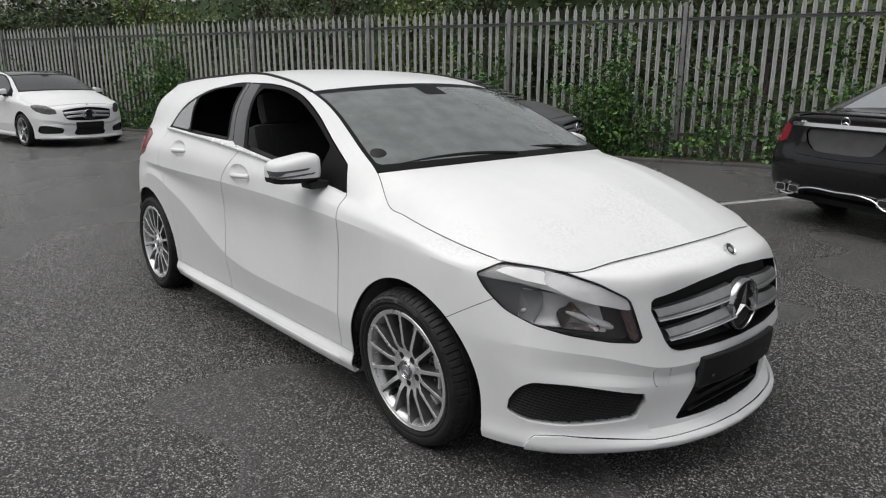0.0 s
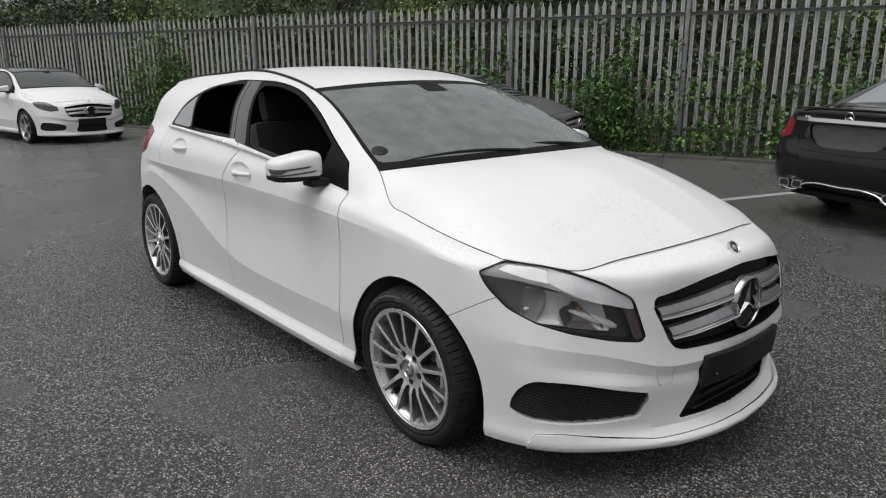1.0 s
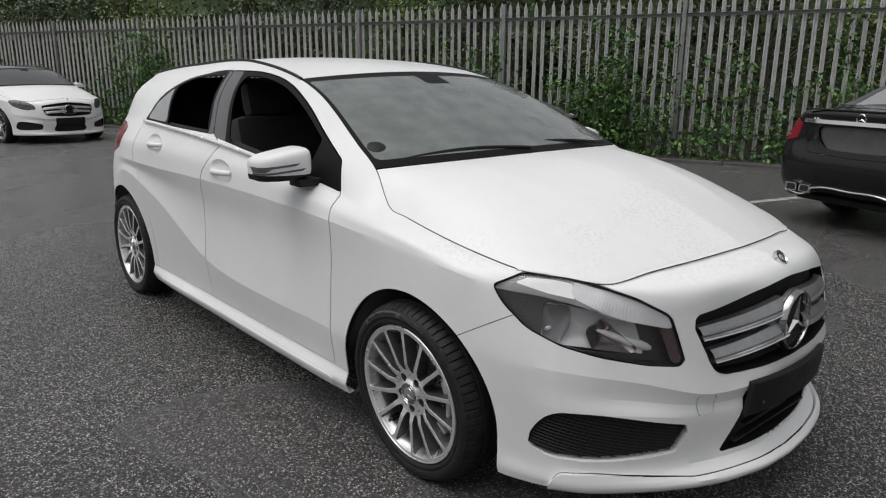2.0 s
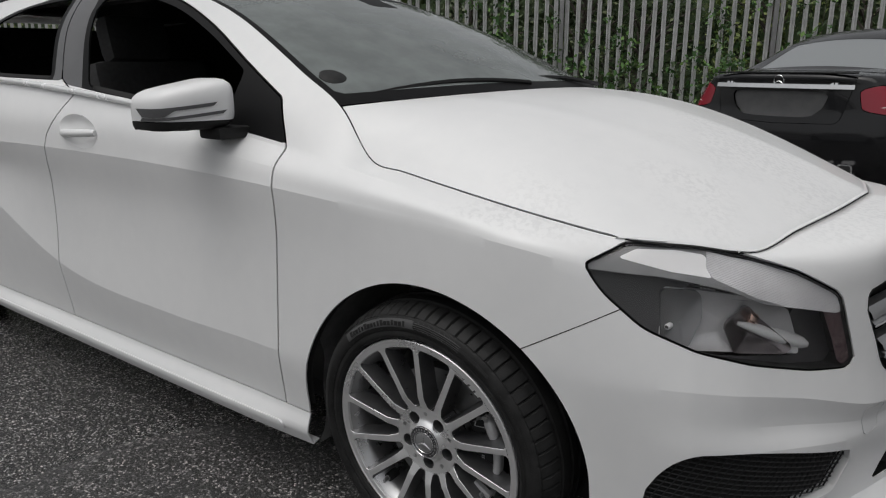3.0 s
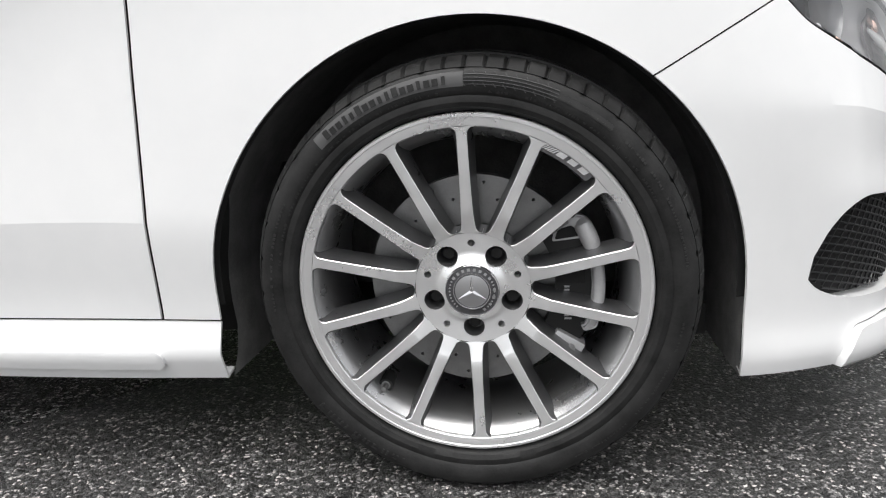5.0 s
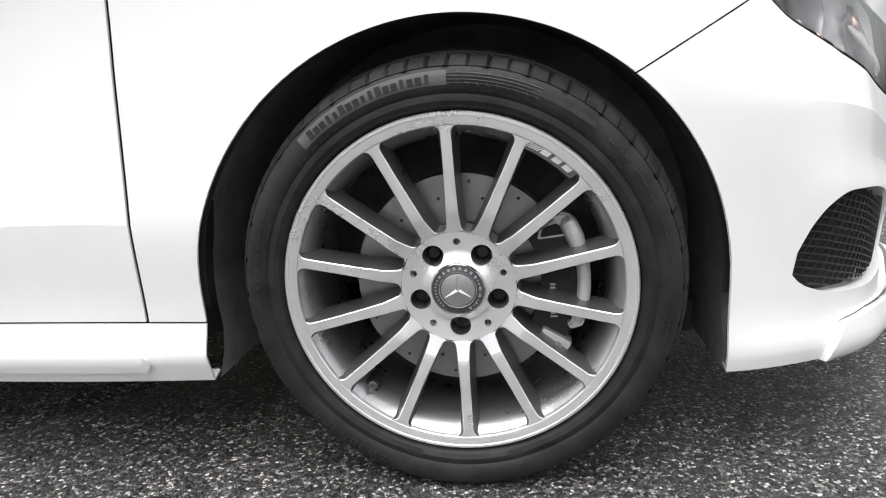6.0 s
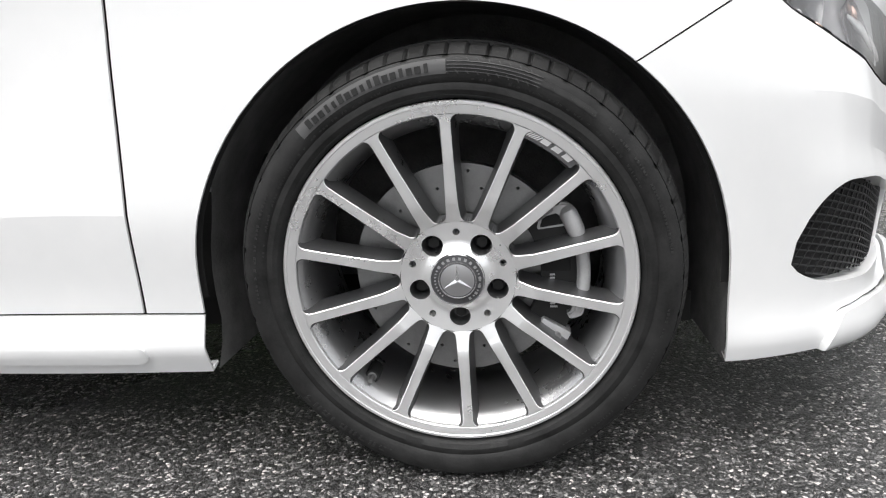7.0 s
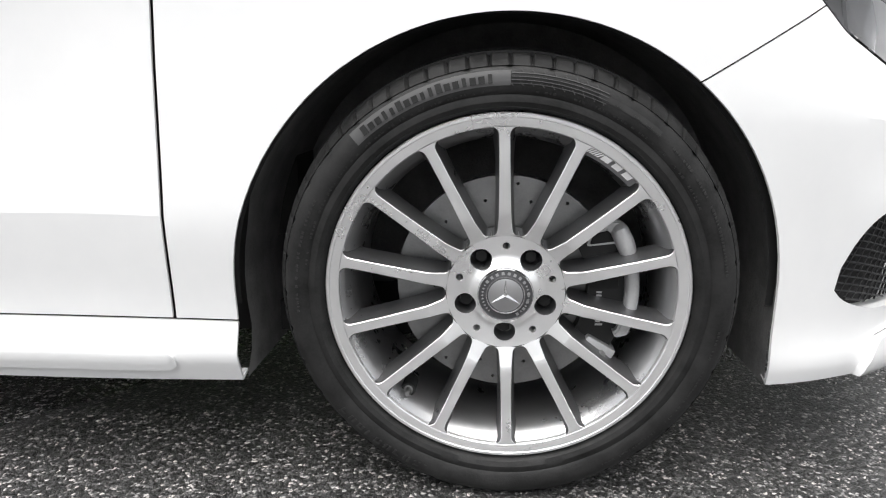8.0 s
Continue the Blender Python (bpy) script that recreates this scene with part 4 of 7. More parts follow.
CASTGREY = mottled(material("cast_aluminium", metal=0.45, rough=0.36), 40, (0.46, 0.46, 0.465), (0.58, 0.58, 0.585), (0.35, 0.5), 0.0006)
RUBBERDULL = mottled(material("dull_moulded_rubber", rough=0.6, spec=0.3), 60, (0.020, 0.020, 0.020), (0.034, 0.034, 0.034), (0.5, 0.65))
RUBBERBAND = material("sidewall_band", (0.085, 0.085, 0.086), 0.55, 0, 0, 0.15)
TITANPALE = material("pale_cap_centre", (0.42, 0.42, 0.43), 0.3, 0.7)
DARKSTEEL = material("dark_bolt_steel", (0.03, 0.03, 0.03), 0.5, 0.6)
CAPMAT = mottled(material("cap_dark", metal=0.3, rough=0.3, coat=0.5), 40, (0.05, 0.05, 0.055), (0.09, 0.09, 0.095))


def edge_between(x0, x1, n):
    """The run of the bonnet, pillar and roof edge from x0 to x1."""
    P = EDGE_RUN[EDGE_RUN[:, 0] > -3.11]
    P = P[: int(np.argmax(P[:, 0])) + 1]
    q = np.linspace(x0, x1, n)
    return np.stack([q, np.interp(q, P[:, 0], P[:, 1]), np.interp(q, P[:, 0], P[:, 2])], 1)


def patch(C0, C1, side, f, bulge, power=2):
    """A sheet over half the car's width between the curves C0 and C1 (each over f from the middle to the edge), whose outer edge is side."""
    n = len(side)
    u = np.linspace(0, 1, n)[:, None, None]
    S = (1 - u) * C0[None] + u * C1[None]
    off = side - S[:, -1]
    S = S + off[:, None] * (f**power)[None, :, None]
    S[..., 2] += bulge(u[..., 0], f[None, :])
    return S.reshape(-1, 3), grid_faces(n, len(f))


def split(mesh, d, gap=0.0022):
    V, F = mesh
    return cut(V, F, -d - gap), cut(V, F, d - gap)


def region(mesh, proj, poly, where):
    V = mesh[0]
    return np.where(where(V), sdf(poly, proj(V)), 1.0)


def largest(V, F):
    """The biggest connected piece of a sheet."""
    root = list(range(len(V)))

    def find(i):
        while root[i] != i:
            root[i] = root[root[i]]
            i = root[i]
        return i

    for f in F:
        for i in f[1:]:
            root[find(i)] = find(f[0])
    count = {}
    for f in F:
        count[find(f[0])] = count.get(find(f[0]), 0) + 1
    best = max(count, key=count.get)
    return cut(V, F, np.array([1.0 if find(i) == best else -1.0 for i in range(len(V))]))


def sizable(V, F, least=40):
    """A sheet without its small loose scraps."""
    root = list(range(len(V)))

    def find(i):
        while root[i] != i:
            root[i] = root[root[i]]
            i = root[i]
        return i

    for f in F:
        for i in f[1:]:
            root[find(i)] = find(f[0])
    count = {}
    for f in F:
        count[find(f[0])] = count.get(find(f[0]), 0) + 1
    return V, [f for f in F if count[find(f[0])] >= least]


def surface_bars(mesh, flat, outline, pitches, slant, half, back):
    """Thin bars in two slanted families that follow a sheet inside an outline; flat gives two coordinates and the depth."""
    V = mesh[0]
    q, depth, lift = flat
    a, b, d = q(V)[:, 0], q(V)[:, 1], depth(V)
    terms = lambda a, b: np.stack([a * 0 + 1, a, b, a * a, a * b, b * b, a**3, a * a * b, a * b * b, b**3], 1)
    k = np.linalg.lstsq(terms(a, b), d, rcond=None)[0]
    bars = []
    mid = q(V).mean(axis=0)
    for turn, pitch in zip(slant, pitches):
        c, s = math.cos(radians(turn)), math.sin(radians(turn))
        for off in np.arange(-0.4, 0.4, pitch):
            u = np.arange(-0.45, 0.45, 0.006)
            P = mid + np.stack([u * c - off * s, u * s + off * c], 1)
            inside = np.flatnonzero(sdf(outline, P) < -0.007)
            if len(inside) < 3:
                continue
            P = P[inside[0] : inside[-1] + 1]
            bars.append(tube(lift(P[:, 0], P[:, 1], terms(P[:, 0], P[:, 1]) @ k) - back, half, 4))
    return join(*bars)


def bowl(mesh, outline, depth):
    """A dish with a rounded rim and steep wall, pressed into the sheet inside the outline (x, z)."""
    V = mesh[0]
    c = outline.mean(axis=0)
    terms = lambda x, z: np.stack([np.ones_like(x), x, z, x * x, z * z, x * z], 1)
    k = np.linalg.lstsq(terms(V[:, 0] - c[0], V[:, 2] - c[1]), V[:, 1], rcond=None)[0]
    rings = np.linspace(1.0, 0.0, 13)[:-1]
    P = []
    for f in rings:
        q = (outline - c) * f
        y = terms(q[:, 0], q[:, 1]) @ k - depth * (1 - f**5) ** 1.4
        P.append(np.stack([q[:, 0] + c[0], y, q[:, 1] + c[1]], 1))
    n = len(outline)
    W = np.concatenate(P + [np.array([[c[0], k[0] - depth, c[1]]])])
    F = [(r * n + i, r * n + (i + 1) % n, (r + 1) * n + (i + 1) % n, (r + 1) * n + i) for r in range(len(rings) - 1) for i in range(n)]
    F += [((len(rings) - 1) * n + i, (len(rings) - 1) * n + (i + 1) % n, len(W) - 1) for i in range(n)]
    return W, [tuple(reversed(f)) for f in F]


TAPER_ACROSS = ((-0.15, 0.0), (-0.05, 0.018), (0.03, 0.045), (0.155, 0.076), (0.21, 0.089), (0.30, 0.100), (0.40, 0.100))
TAPER_UP = ((0.18, 0.70), (0.40, 0.82), (0.48, 0.95), (0.56, 1.0), (0.65, 0.9), (0.70, 0.7), (0.74, 0.35), (0.775, 0.0))


def smoothstep(a, lo, hi):
    a = np.clip((a - lo) / (hi - lo), 0, 1)
    return a * a * (3 - 2 * a)


def taper_nose(root):
    """Draws the front corner in between the lamp and the emblem, more on the side the car is parked towards than on the other."""
    for ob in root.children_recursive:
        if ob.type != "MESH" or ob.name.startswith(("tyre", "rim")):
            continue
        n = len(ob.data.vertices)
        co = np.empty(n * 3)
        ob.data.vertices.foreach_get("co", co)
        co = co.reshape(-1, 3)
        w = np.abs(co[:, 1])
        u, d = (co[:, 0] - w) / math.sqrt(2), (co[:, 0] + w) / math.sqrt(2)
        k = np.interp(u, *zip(*TAPER_ACROSS)) * np.interp(co[:, 2], *zip(*TAPER_UP)) * smoothstep(w, 0.08, 0.38) * smoothstep(d, 0.50, 0.60)
        k = np.where(co[:, 1] > 0, 0.15 * k, k)
        if k.max() > 0:
            co += k[:, None] * np.stack([np.full(n, -0.41), -0.66 * np.sign(co[:, 1]), np.full(n, -0.29)], 1)
            ob.data.vertices.foreach_set("co", co.ravel())
            ob.data.update()


def hatchback(root, paint, near=True, windows=DARKGLASS, spokes=14, face_mat=None, open_windows=True, roof=None, lamp=None):
    lamp = LAMP if lamp is None else lamp
    shell = loft(SHELL_LINES, CREASE, 520 if near else 260, [3, 3, 3, 6, 5, 5, 7, 6, 6, 10, 6] if near else [1, 2, 2, 3, 2, 2, 3, 3, 3, 5, 3])
    V, F = shell
    rest = cut(V, F, np.minimum(np.where(V[:, 1] > 0.55, arch(0.0, V), 1), np.where(V[:, 1] > 0.55, arch(-2.699, V), 1)))
    inner = rest
    at_nose = lambda V: V[:, 0] > 0.15
    at_front = lambda V: V[:, 0] > 0.5
    at_side = lambda V: (V[:, 0] < 0.28) & (V[:, 0] > -2.95)
    lens, rest = split(rest, region(rest, corner, lamp, lambda V: (V[:, 0] > 0.3) & (V[:, 2] < 0.803)))
    lens = largest(*lens)
    fog, rest = split(rest, region(rest, corner, FOG, at_nose), 0.0)
    grille, rest = split(rest, region(rest, from_front, GRILLE, at_front), 0.0)
    intake, rest = split(rest, region(rest, from_front, INTAKE, at_front), 0.0)
    sill, rest = split(rest, np.where((rest[0][:, 0] < -0.3) & (rest[0][:, 0] > -2.4), rest[0][:, 2] - 0.271, 1.0), 0.0018)
    d1, rest = split(rest, region(rest, from_side, FRONT_DOOR, at_side), 0.0027)
    d2, rest = split(rest, region(rest, from_side, REAR_DOOR, at_side), 0.0027)
    w1, d1 = split(d1, region(d1, from_side, FRONT_WINDOW, at_side), 0.0)
    w2, d2 = split(d2, region(d2, from_side, REAR_WINDOW, at_side), 0.0)
    h1, frame1 = split(w1, region(w1, from_side, FRONT_HOLE, at_side), 0.0)
    h2, frame2 = split(w2, region(w2, from_side, REAR_HOLE, at_side), 0.0)
    q2, frame2 = split(frame2, region(frame2, from_side, QUARTER, at_side), 0.0)
    bumper, rest = split(rest, region(rest, from_side, BUMPER, lambda V: V[:, 0] > 0.1), 0.0012)
    lip, bumper = split(bumper, region(bumper, corner, rounded([(-0.162, 0.12), (-0.156, 0.198), (-0.13, 0.231), (-0.04, 0.236), (0.117, 0.222), (0.27, 0.206), (0.75, 0.202), (0.75, 0.12)], 0.012), at_nose), 0.0004)
    tow, bumper = split(bumper, region(bumper, from_front, rounded([(0.436, 0.468), (0.372, 0.462), (0.362, 0.402), (0.414, 0.394)], 0.01), at_front), 0.0008)
    lamps, rest = split(rest, region(rest, from_side, rounded([(-2.67, 1.015), (-2.80, 1.045), (-3.3, 1.05), (-3.4, 0.86), (-2.95, 0.85), (-2.73, 0.91)], 0.025), lambda V: V[:, 0] < -2.6))
    both("tail_lamp", *lamps, RED, root, "red tail lamp")
    tail, rest = split(rest, np.where(rest[0][:, 0] < -2.6, rest[0][:, 0] + 3.06 + 0.1 * np.clip(rest[0][:, 2] - 0.6, -1, 1), 1.0))
    rest = sizable(*rest)
    both("front_wing", *sizable(*cut(*rest, rest[0][:, 0] + 1.0)), paint, root, sharp=16)
    both("rear_quarter", *sizable(*cut(*rest, -1.0 - rest[0][:, 0])), paint, root, sharp=13)
    crease_edges(across(*sizable(*bumper), paint, "front_bumper", root), 0.40, 0.57, 9)
    across(lip[0] + normals(*lip) * (0.013, 0.013, 0.003), lip[1], paint, "front_lip", root, t=0.015)
    both("towing_cover", *tow, paint, root)
    across(*tail, paint, "tail_panel", root)
    skirts = both("side_skirt", *sill, paint, root)
    bead = cut(*sill, -region(sill, from_side, rounded([(-2.2, 0.203), (-0.452, 0.200), (-0.452, 0.228), (-2.2, 0.232)], 0.011), at_side))
    if near and bead[1]:
        for ob, s in zip(skirts, (-1, 1)):
            both("skirt_bead", bead[0] + normals(*bead) * 0.0045, bead[1], paint, ob, t=0.006, sides=(s,))
    doors1 = []
    for mesh, cup, name in ((d1, (-1.322, 0.915), "front_door"), (d2, (-2.13, 0.972), "rear_door")):
        el = np.array([(cup[0] + 0.112 * math.cos(t), cup[1] + 0.047 * math.sin(t) + 0.012 * math.cos(t) * -1) for t in np.linspace(0, 2 * np.pi, 40, endpoint=False)])
        dish, mesh = split(mesh, region(mesh, from_side, el, at_side), 0.0)
        obs = both(name, *mesh, paint, root, sharp=8)
        for ob, s in zip(obs, (-1, 1)):
            dv, df = bowl(dish, el, 0.0175)
            both("handle_cup", dv, df, paint, ob, t=0, sides=(s,))
            w = float(dish[0][:, 1].mean())
            n = 15
            px = np.linspace(-0.108, 0.100, n)
            P = np.stack([cup[0] + px, s * (w + 0.014 - 1.3 * px**2), cup[1] - 0.006 + px * 0.05], 1)
            hv, hf = tube(P, 0.0125 * np.clip(1.15 - (px / 0.104) ** 6 * 0.65, 0.3, 1), 10)
            hv[:, 1] = s * w + (hv[:, 1] - s * w) * 1.0
            link_mesh("door_handle", hv, hf, paint, ob, "white painted pull handle" if near else "")
        doors1.append(obs)
    for k, (fr, hole, obs, name) in enumerate(((frame1, h1, doors1[0], "front"), (frame2, h2, doors1[1], "rear"))):
        for ob, s in zip(obs, (-1, 1)):
            pil, fr_ = split(fr, region(fr, from_side, B_PILLAR_FRONT if k == 0 else B_PILLAR_REAR, at_side), 0.0)
            both("window_frame", *fr_, BORDER, ob, "black rubber window surround", t=0.006, sides=(s,))
            lip_, pil = split(pil, region(pil, from_side, FRONT_HOLE if k == 0 else REAR_HOLE, at_side) - 0.020, 0.0)
            both("window_rubber", *lip_, BORDER, ob, t=0.006, sides=(s,))
            both("pillar_panel", *pil, PILLAR, ob, "satin dark grey pillar panel", t=0.003, sides=(s,))
            if not (open_windows and s < 0):
                both("window_pane", *hole, windows, ob, "tinted window pane", t=0, sides=(s,))
            if k == 1:
                both("quarter_pane", *q2, QUARTERGLASS, ob, "small fixed quarter pane", t=0, sides=(s,))
    # black inner body behind the panel gaps
    V, F = inner
    V = V - normals(V, F) * (0.022, 0.022, 0.0)
    cond = lambda V: (V[:, 0] < 0.3) & (V[:, 0] > -2.75)
    keep = np.minimum(region((V, F), from_side, FRONT_WINDOW, cond), region((V, F), from_side, REAR_WINDOW, cond)) + 0.012
    keep = np.minimum(keep, region((V, F), corner, lamp, at_nose) - 0.004)
    keep = np.minimum(keep, region((V, F), corner, FOG, at_nose) - 0.006)
    keep = np.minimum(keep, region((V, F), from_front, GRILLE, at_front) - 0.006)
    keep = np.minimum(keep, region((V, F), from_front, INTAKE, at_front) - 0.006)
    keep = np.minimum(np.minimum(keep, V[:, 2] - 0.29), np.where(V[:, 0] > 0.22, 0.735 - V[:, 2], 1.0))
    both("inner_body", *cut(V, F, keep), DARK, root, t=0)
    # bright belt moulding
    P = BELT_RUN
    P = P[(P[:, 0] < -0.66) & (P[:, 0] > -2.40) & (P[:, 1] > 0.6)][::8]
    for s in (-1, 1):
        bv, bf = tube((P + (0, 0.011, 0.001)) * (1, s, 1), 0.0095, 10)
        link_mesh("belt_moulding", bv, bf, BRIGHT, root, "bright silver belt moulding")
    # bonnet
    front = spline(T_MEAN, EDGE, np.linspace(NOSE_START, T_MEAN[-1], 80))
    f = np.linspace(0, 1, 40)
    wn_ = front[::-1, 1] / front[0, 1]
    C1 = np.stack([np.interp(f, wn_, front[::-1, 0]), f * front[0, 1], np.interp(f, wn_, front[::-1, 2])], 1)
    side = edge_between(-0.351, 0.374, 60)
    side[-1] = front[0]
    C0 = np.stack([-0.351 + 0.15 * (1 - f**2), f * side[0, 1], side[0, 2] + 0.027 * (1 - f**2)], 1)
    rise = lambda u, f: (0.053 * (1 - f**10) * np.sin(np.pi * np.clip(u, 0, 1) ** 0.95) + 0.012 * np.exp(-(((f - 0.62 + 0.2 * u) / 0.07) ** 2)) * 0.35 * np.sin(np.pi * u))
    bv, bf = patch(C0, C1, side, f, rise, 14)
    ff = np.tile(f, 60)
    uu = np.repeat(np.linspace(0, 1, 60), 40)
    rim = np.vstack([bv[ff > 0.999], bv[uu > 0.999][::-1]])
    bv[:, 1] -= 0.0045 * (ff > 0.999)
    bv[:, 0] -= 0.0065 * (uu > 0.999)
    # dark strip added inside the shut line to draw the gap's shade
    sunk = np.where((np.arange(len(rim)) >= 60)[:, None], (0.0012, 0.0, 0.0002), (0.001, 0.001, 0.0130))
    shade_r = np.where(np.arange(len(rim)) >= 60, 0.0026, 0.0058)
    for s in (-1, 1):
        sv_, sf_ = tube((rim - sunk) * (1, s, 1), shade_r, 6)
        link_mesh("bonnet_seal", sv_, sf_, DARK, root, "dark strip standing in for shade in the bonnet gap")
    bonnet = across(bv, [tuple(reversed(g)) for g in bf], paint, "bonnet", root)
    lv, lf = lathe([(0.0, -0.0035), (0.021, -0.003), (0.0245, -0.001), (0.0255, 0.003)], 32)
    o, e = np.array((0.75, 0, 0.66)), np.array((0.66, 0, -0.75))
    at = np.array((0.785, 0, 0.800))
    place = lambda v: at + v[:, :1] * np.array((0, 1, 0)) + v[:, 2:] * -e - v[:, 1:2] * o
    badge = link_mesh("bonnet_badge", place(lv), lf, GLOSS if near else SILVER, root, "small round silver and dark bonnet badge")
    rv2, rf2 = lathe([(0.0205, -0.0035), (0.0225, -0.0065), (0.0252, -0.0055), (0.0262, 0.003)], 32)
    link_mesh("badge_ring", place(rv2), rf2, CHROME, badge)
    rv2, rf2 = lathe([(0.0, -0.0052), (0.009, -0.005), (0.010, -0.0034)], 20)
    link_mesh("badge_centre", place(rv2), rf2, SILVER, badge)
    # windscreen, its black border and the wiper cowl
    fs = np.linspace(0, 1, 40)
    side = edge_between(-0.36, -1.08, 40)
    S0 = np.stack([-0.36 + 0.145 * (1 - fs**2), fs * side[0, 1], side[0, 2] - 0.004 + 0.028 * (1 - fs**2)], 1)
    S1 = np.stack([-1.08 + 0.10 * (1 - fs**2), fs * side[-1, 1], side[-1, 2] + 0.034 * (1 - fs**2)], 1)
    sv, sf = patch(S0, S1, side, fs, lambda u, f: 0.018 * (1 - f**2) * np.sin(np.pi * u))
    sf = [tuple(reversed(g)) for g in sf]
    fq, uq = np.tile(fs, 40), np.repeat(np.linspace(0, 1, 40), 40)
    inside = np.minimum(np.minimum((0.972 - fq) * 0.6, uq - 0.055), 0.93 - uq)
    # dark patch of the rain sensor below the upper edge
    inside = np.minimum(inside, np.maximum((fq - 0.115) * 0.6, 0.80 - uq))
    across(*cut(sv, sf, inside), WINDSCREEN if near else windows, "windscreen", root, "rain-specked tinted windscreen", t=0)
    across(*cut(sv, sf, -inside), BORDER, "windscreen_border", root, "black windscreen border", t=0.005)
    cowl = ribbon(S0 + (0.0, 0, -0.004), C0 + (0, 0, -0.012))
    across(cowl[0], cowl[1], TRIM, "cowl", root, t=0)
    # roof
    side = edge_between(-1.08, -3.06, 50)
    R1 = np.stack([-3.06 - 0.16 * (1 - fs**2), fs * side[-1, 1], side[-1, 2] + 0.02 * (1 - fs**2)], 1)
    rv, rf = patch(S1, R1, side, fs, lambda u, f: 0.100 * (1 - f**2) * np.sin(np.pi * u) ** 0.7 * (1 - 0.45 * u))
    across(rv + (0, 0, 0.001), [tuple(reversed(g)) for g in rf], roof or paint, "roof", root)
    ditch = edge_between(-1.07, -2.95, 40)
    for s in (-1, 1):
        tv, tf = tube((ditch + (0, -0.003, 0.004)) * (1, s, 1), 0.0075, 6)
        link_mesh("roof_strip", tv, tf, TRIM, root, "black roof joint strip")
    # wheel arch liners and the floor
    for cx in (0.0, -2.699):
        for s in (-1, 1):
            t = np.linspace(radians(-22), radians(202), 40)
            out = np.stack([cx + 0.372 * np.sign(np.cos(t)) * np.where(np.sin(t) < 0, np.maximum(np.abs(np.cos(t)), 0.985), np.abs(np.cos(t))), s * np.interp(np.cos(t), [-1, -0.97, -0.9, 0.2, 0.7, 1], [0.79, 0.79, 0.835, 0.835, 0.80, 0.785]), 0.316 + 0.372 * np.sin(t)], 1)
            flat = out * (1, 0, 1) + (0, s * 0.52, 0)
            lv, lf = ribbon(out, flat)
            back = [(cx, s * 0.52, 0.316)] + [tuple(p) for p in flat]
            lv2 = np.array(back)
            lf2 = [(0, i, i + 1) for i in range(1, 40)]
            link_mesh("arch_liner", *join((lv, lf), (lv2, lf2)), LINER, root, "black ribbed wheel arch liner")
    part("floor_pan", box((3.4, 1.3, 0.05), (-1.35, 0, 0.215)), DARK, root)
    part("engine_bulkhead", box((0.05, 1.25, 0.55), (-0.36, 0, 0.62)), DARK, root)
    nose_details(root, paint, near, lens, fog, grille, intake)
    if near:
        taper_nose(root)
    mirrors(root, paint, near)
    for x in (0.0, -2.699):
        for s in (-1, 1):
            wheel(root, (x, s * 0.850, 0.318), 0.0, s, marks=near and x == 0.0 and s < 0, spokes=spokes, face_mat=face_mat, lean=4.0 if near and x == 0.0 and s < 0 else 0.0)
            if near and s < 0:
                brake(root, (x, s * 0.79, 0.318))
    return root


def rim_edges(F):
    """The open edges of a sheet."""
    edges = {}
    for g in F:
        for i, j in zip(g, g[1:] + g[:1]):
            if (j, i) in edges:
                edges.pop((j, i))
            else:
                edges[(i, j)] = 1
    return list(edges)


def lamp_panel(V, outline, r, depth):
    """A dished panel on a sheet, from an outline on the front corner, and its upstand."""
    r2 = math.sqrt(2)
    q = corner(V)
    terms = lambda P: np.stack([P[:, 0] * 0 + 1, P[:, 0], P[:, 1], P[:, 0] ** 2, P[:, 0] * P[:, 1], P[:, 1] ** 2], 1)
    k = np.linalg.lstsq(terms(q), (V[:, 0] + V[:, 1]) / r2, rcond=None)[0]
    shift = np.array((-0.05 / r2, 0.0))
    ring = rounded([np.array(p) + shift for p in outline], r)
    mid = ring.mean(axis=0)
    lift = lambda P, d: np.stack([(d + P[:, 0]) / r2, (d - P[:, 0]) / r2, P[:, 1]], 1)
    rows = []
    for u in np.linspace(1, 0.02, 8):
        P = mid + (ring - mid) * u
        rows.append(lift(P, terms(P) @ k + 0.004 - depth * (1 - u**2)))
    n = len(ring)
    edge = lift(ring, terms(ring) @ k - 0.006)
    return (np.vstack(rows), grid_faces(8, n, False, True)), ribbon(np.vstack([edge, edge[:1]]), np.vstack([rows[0], rows[0][:1]]))


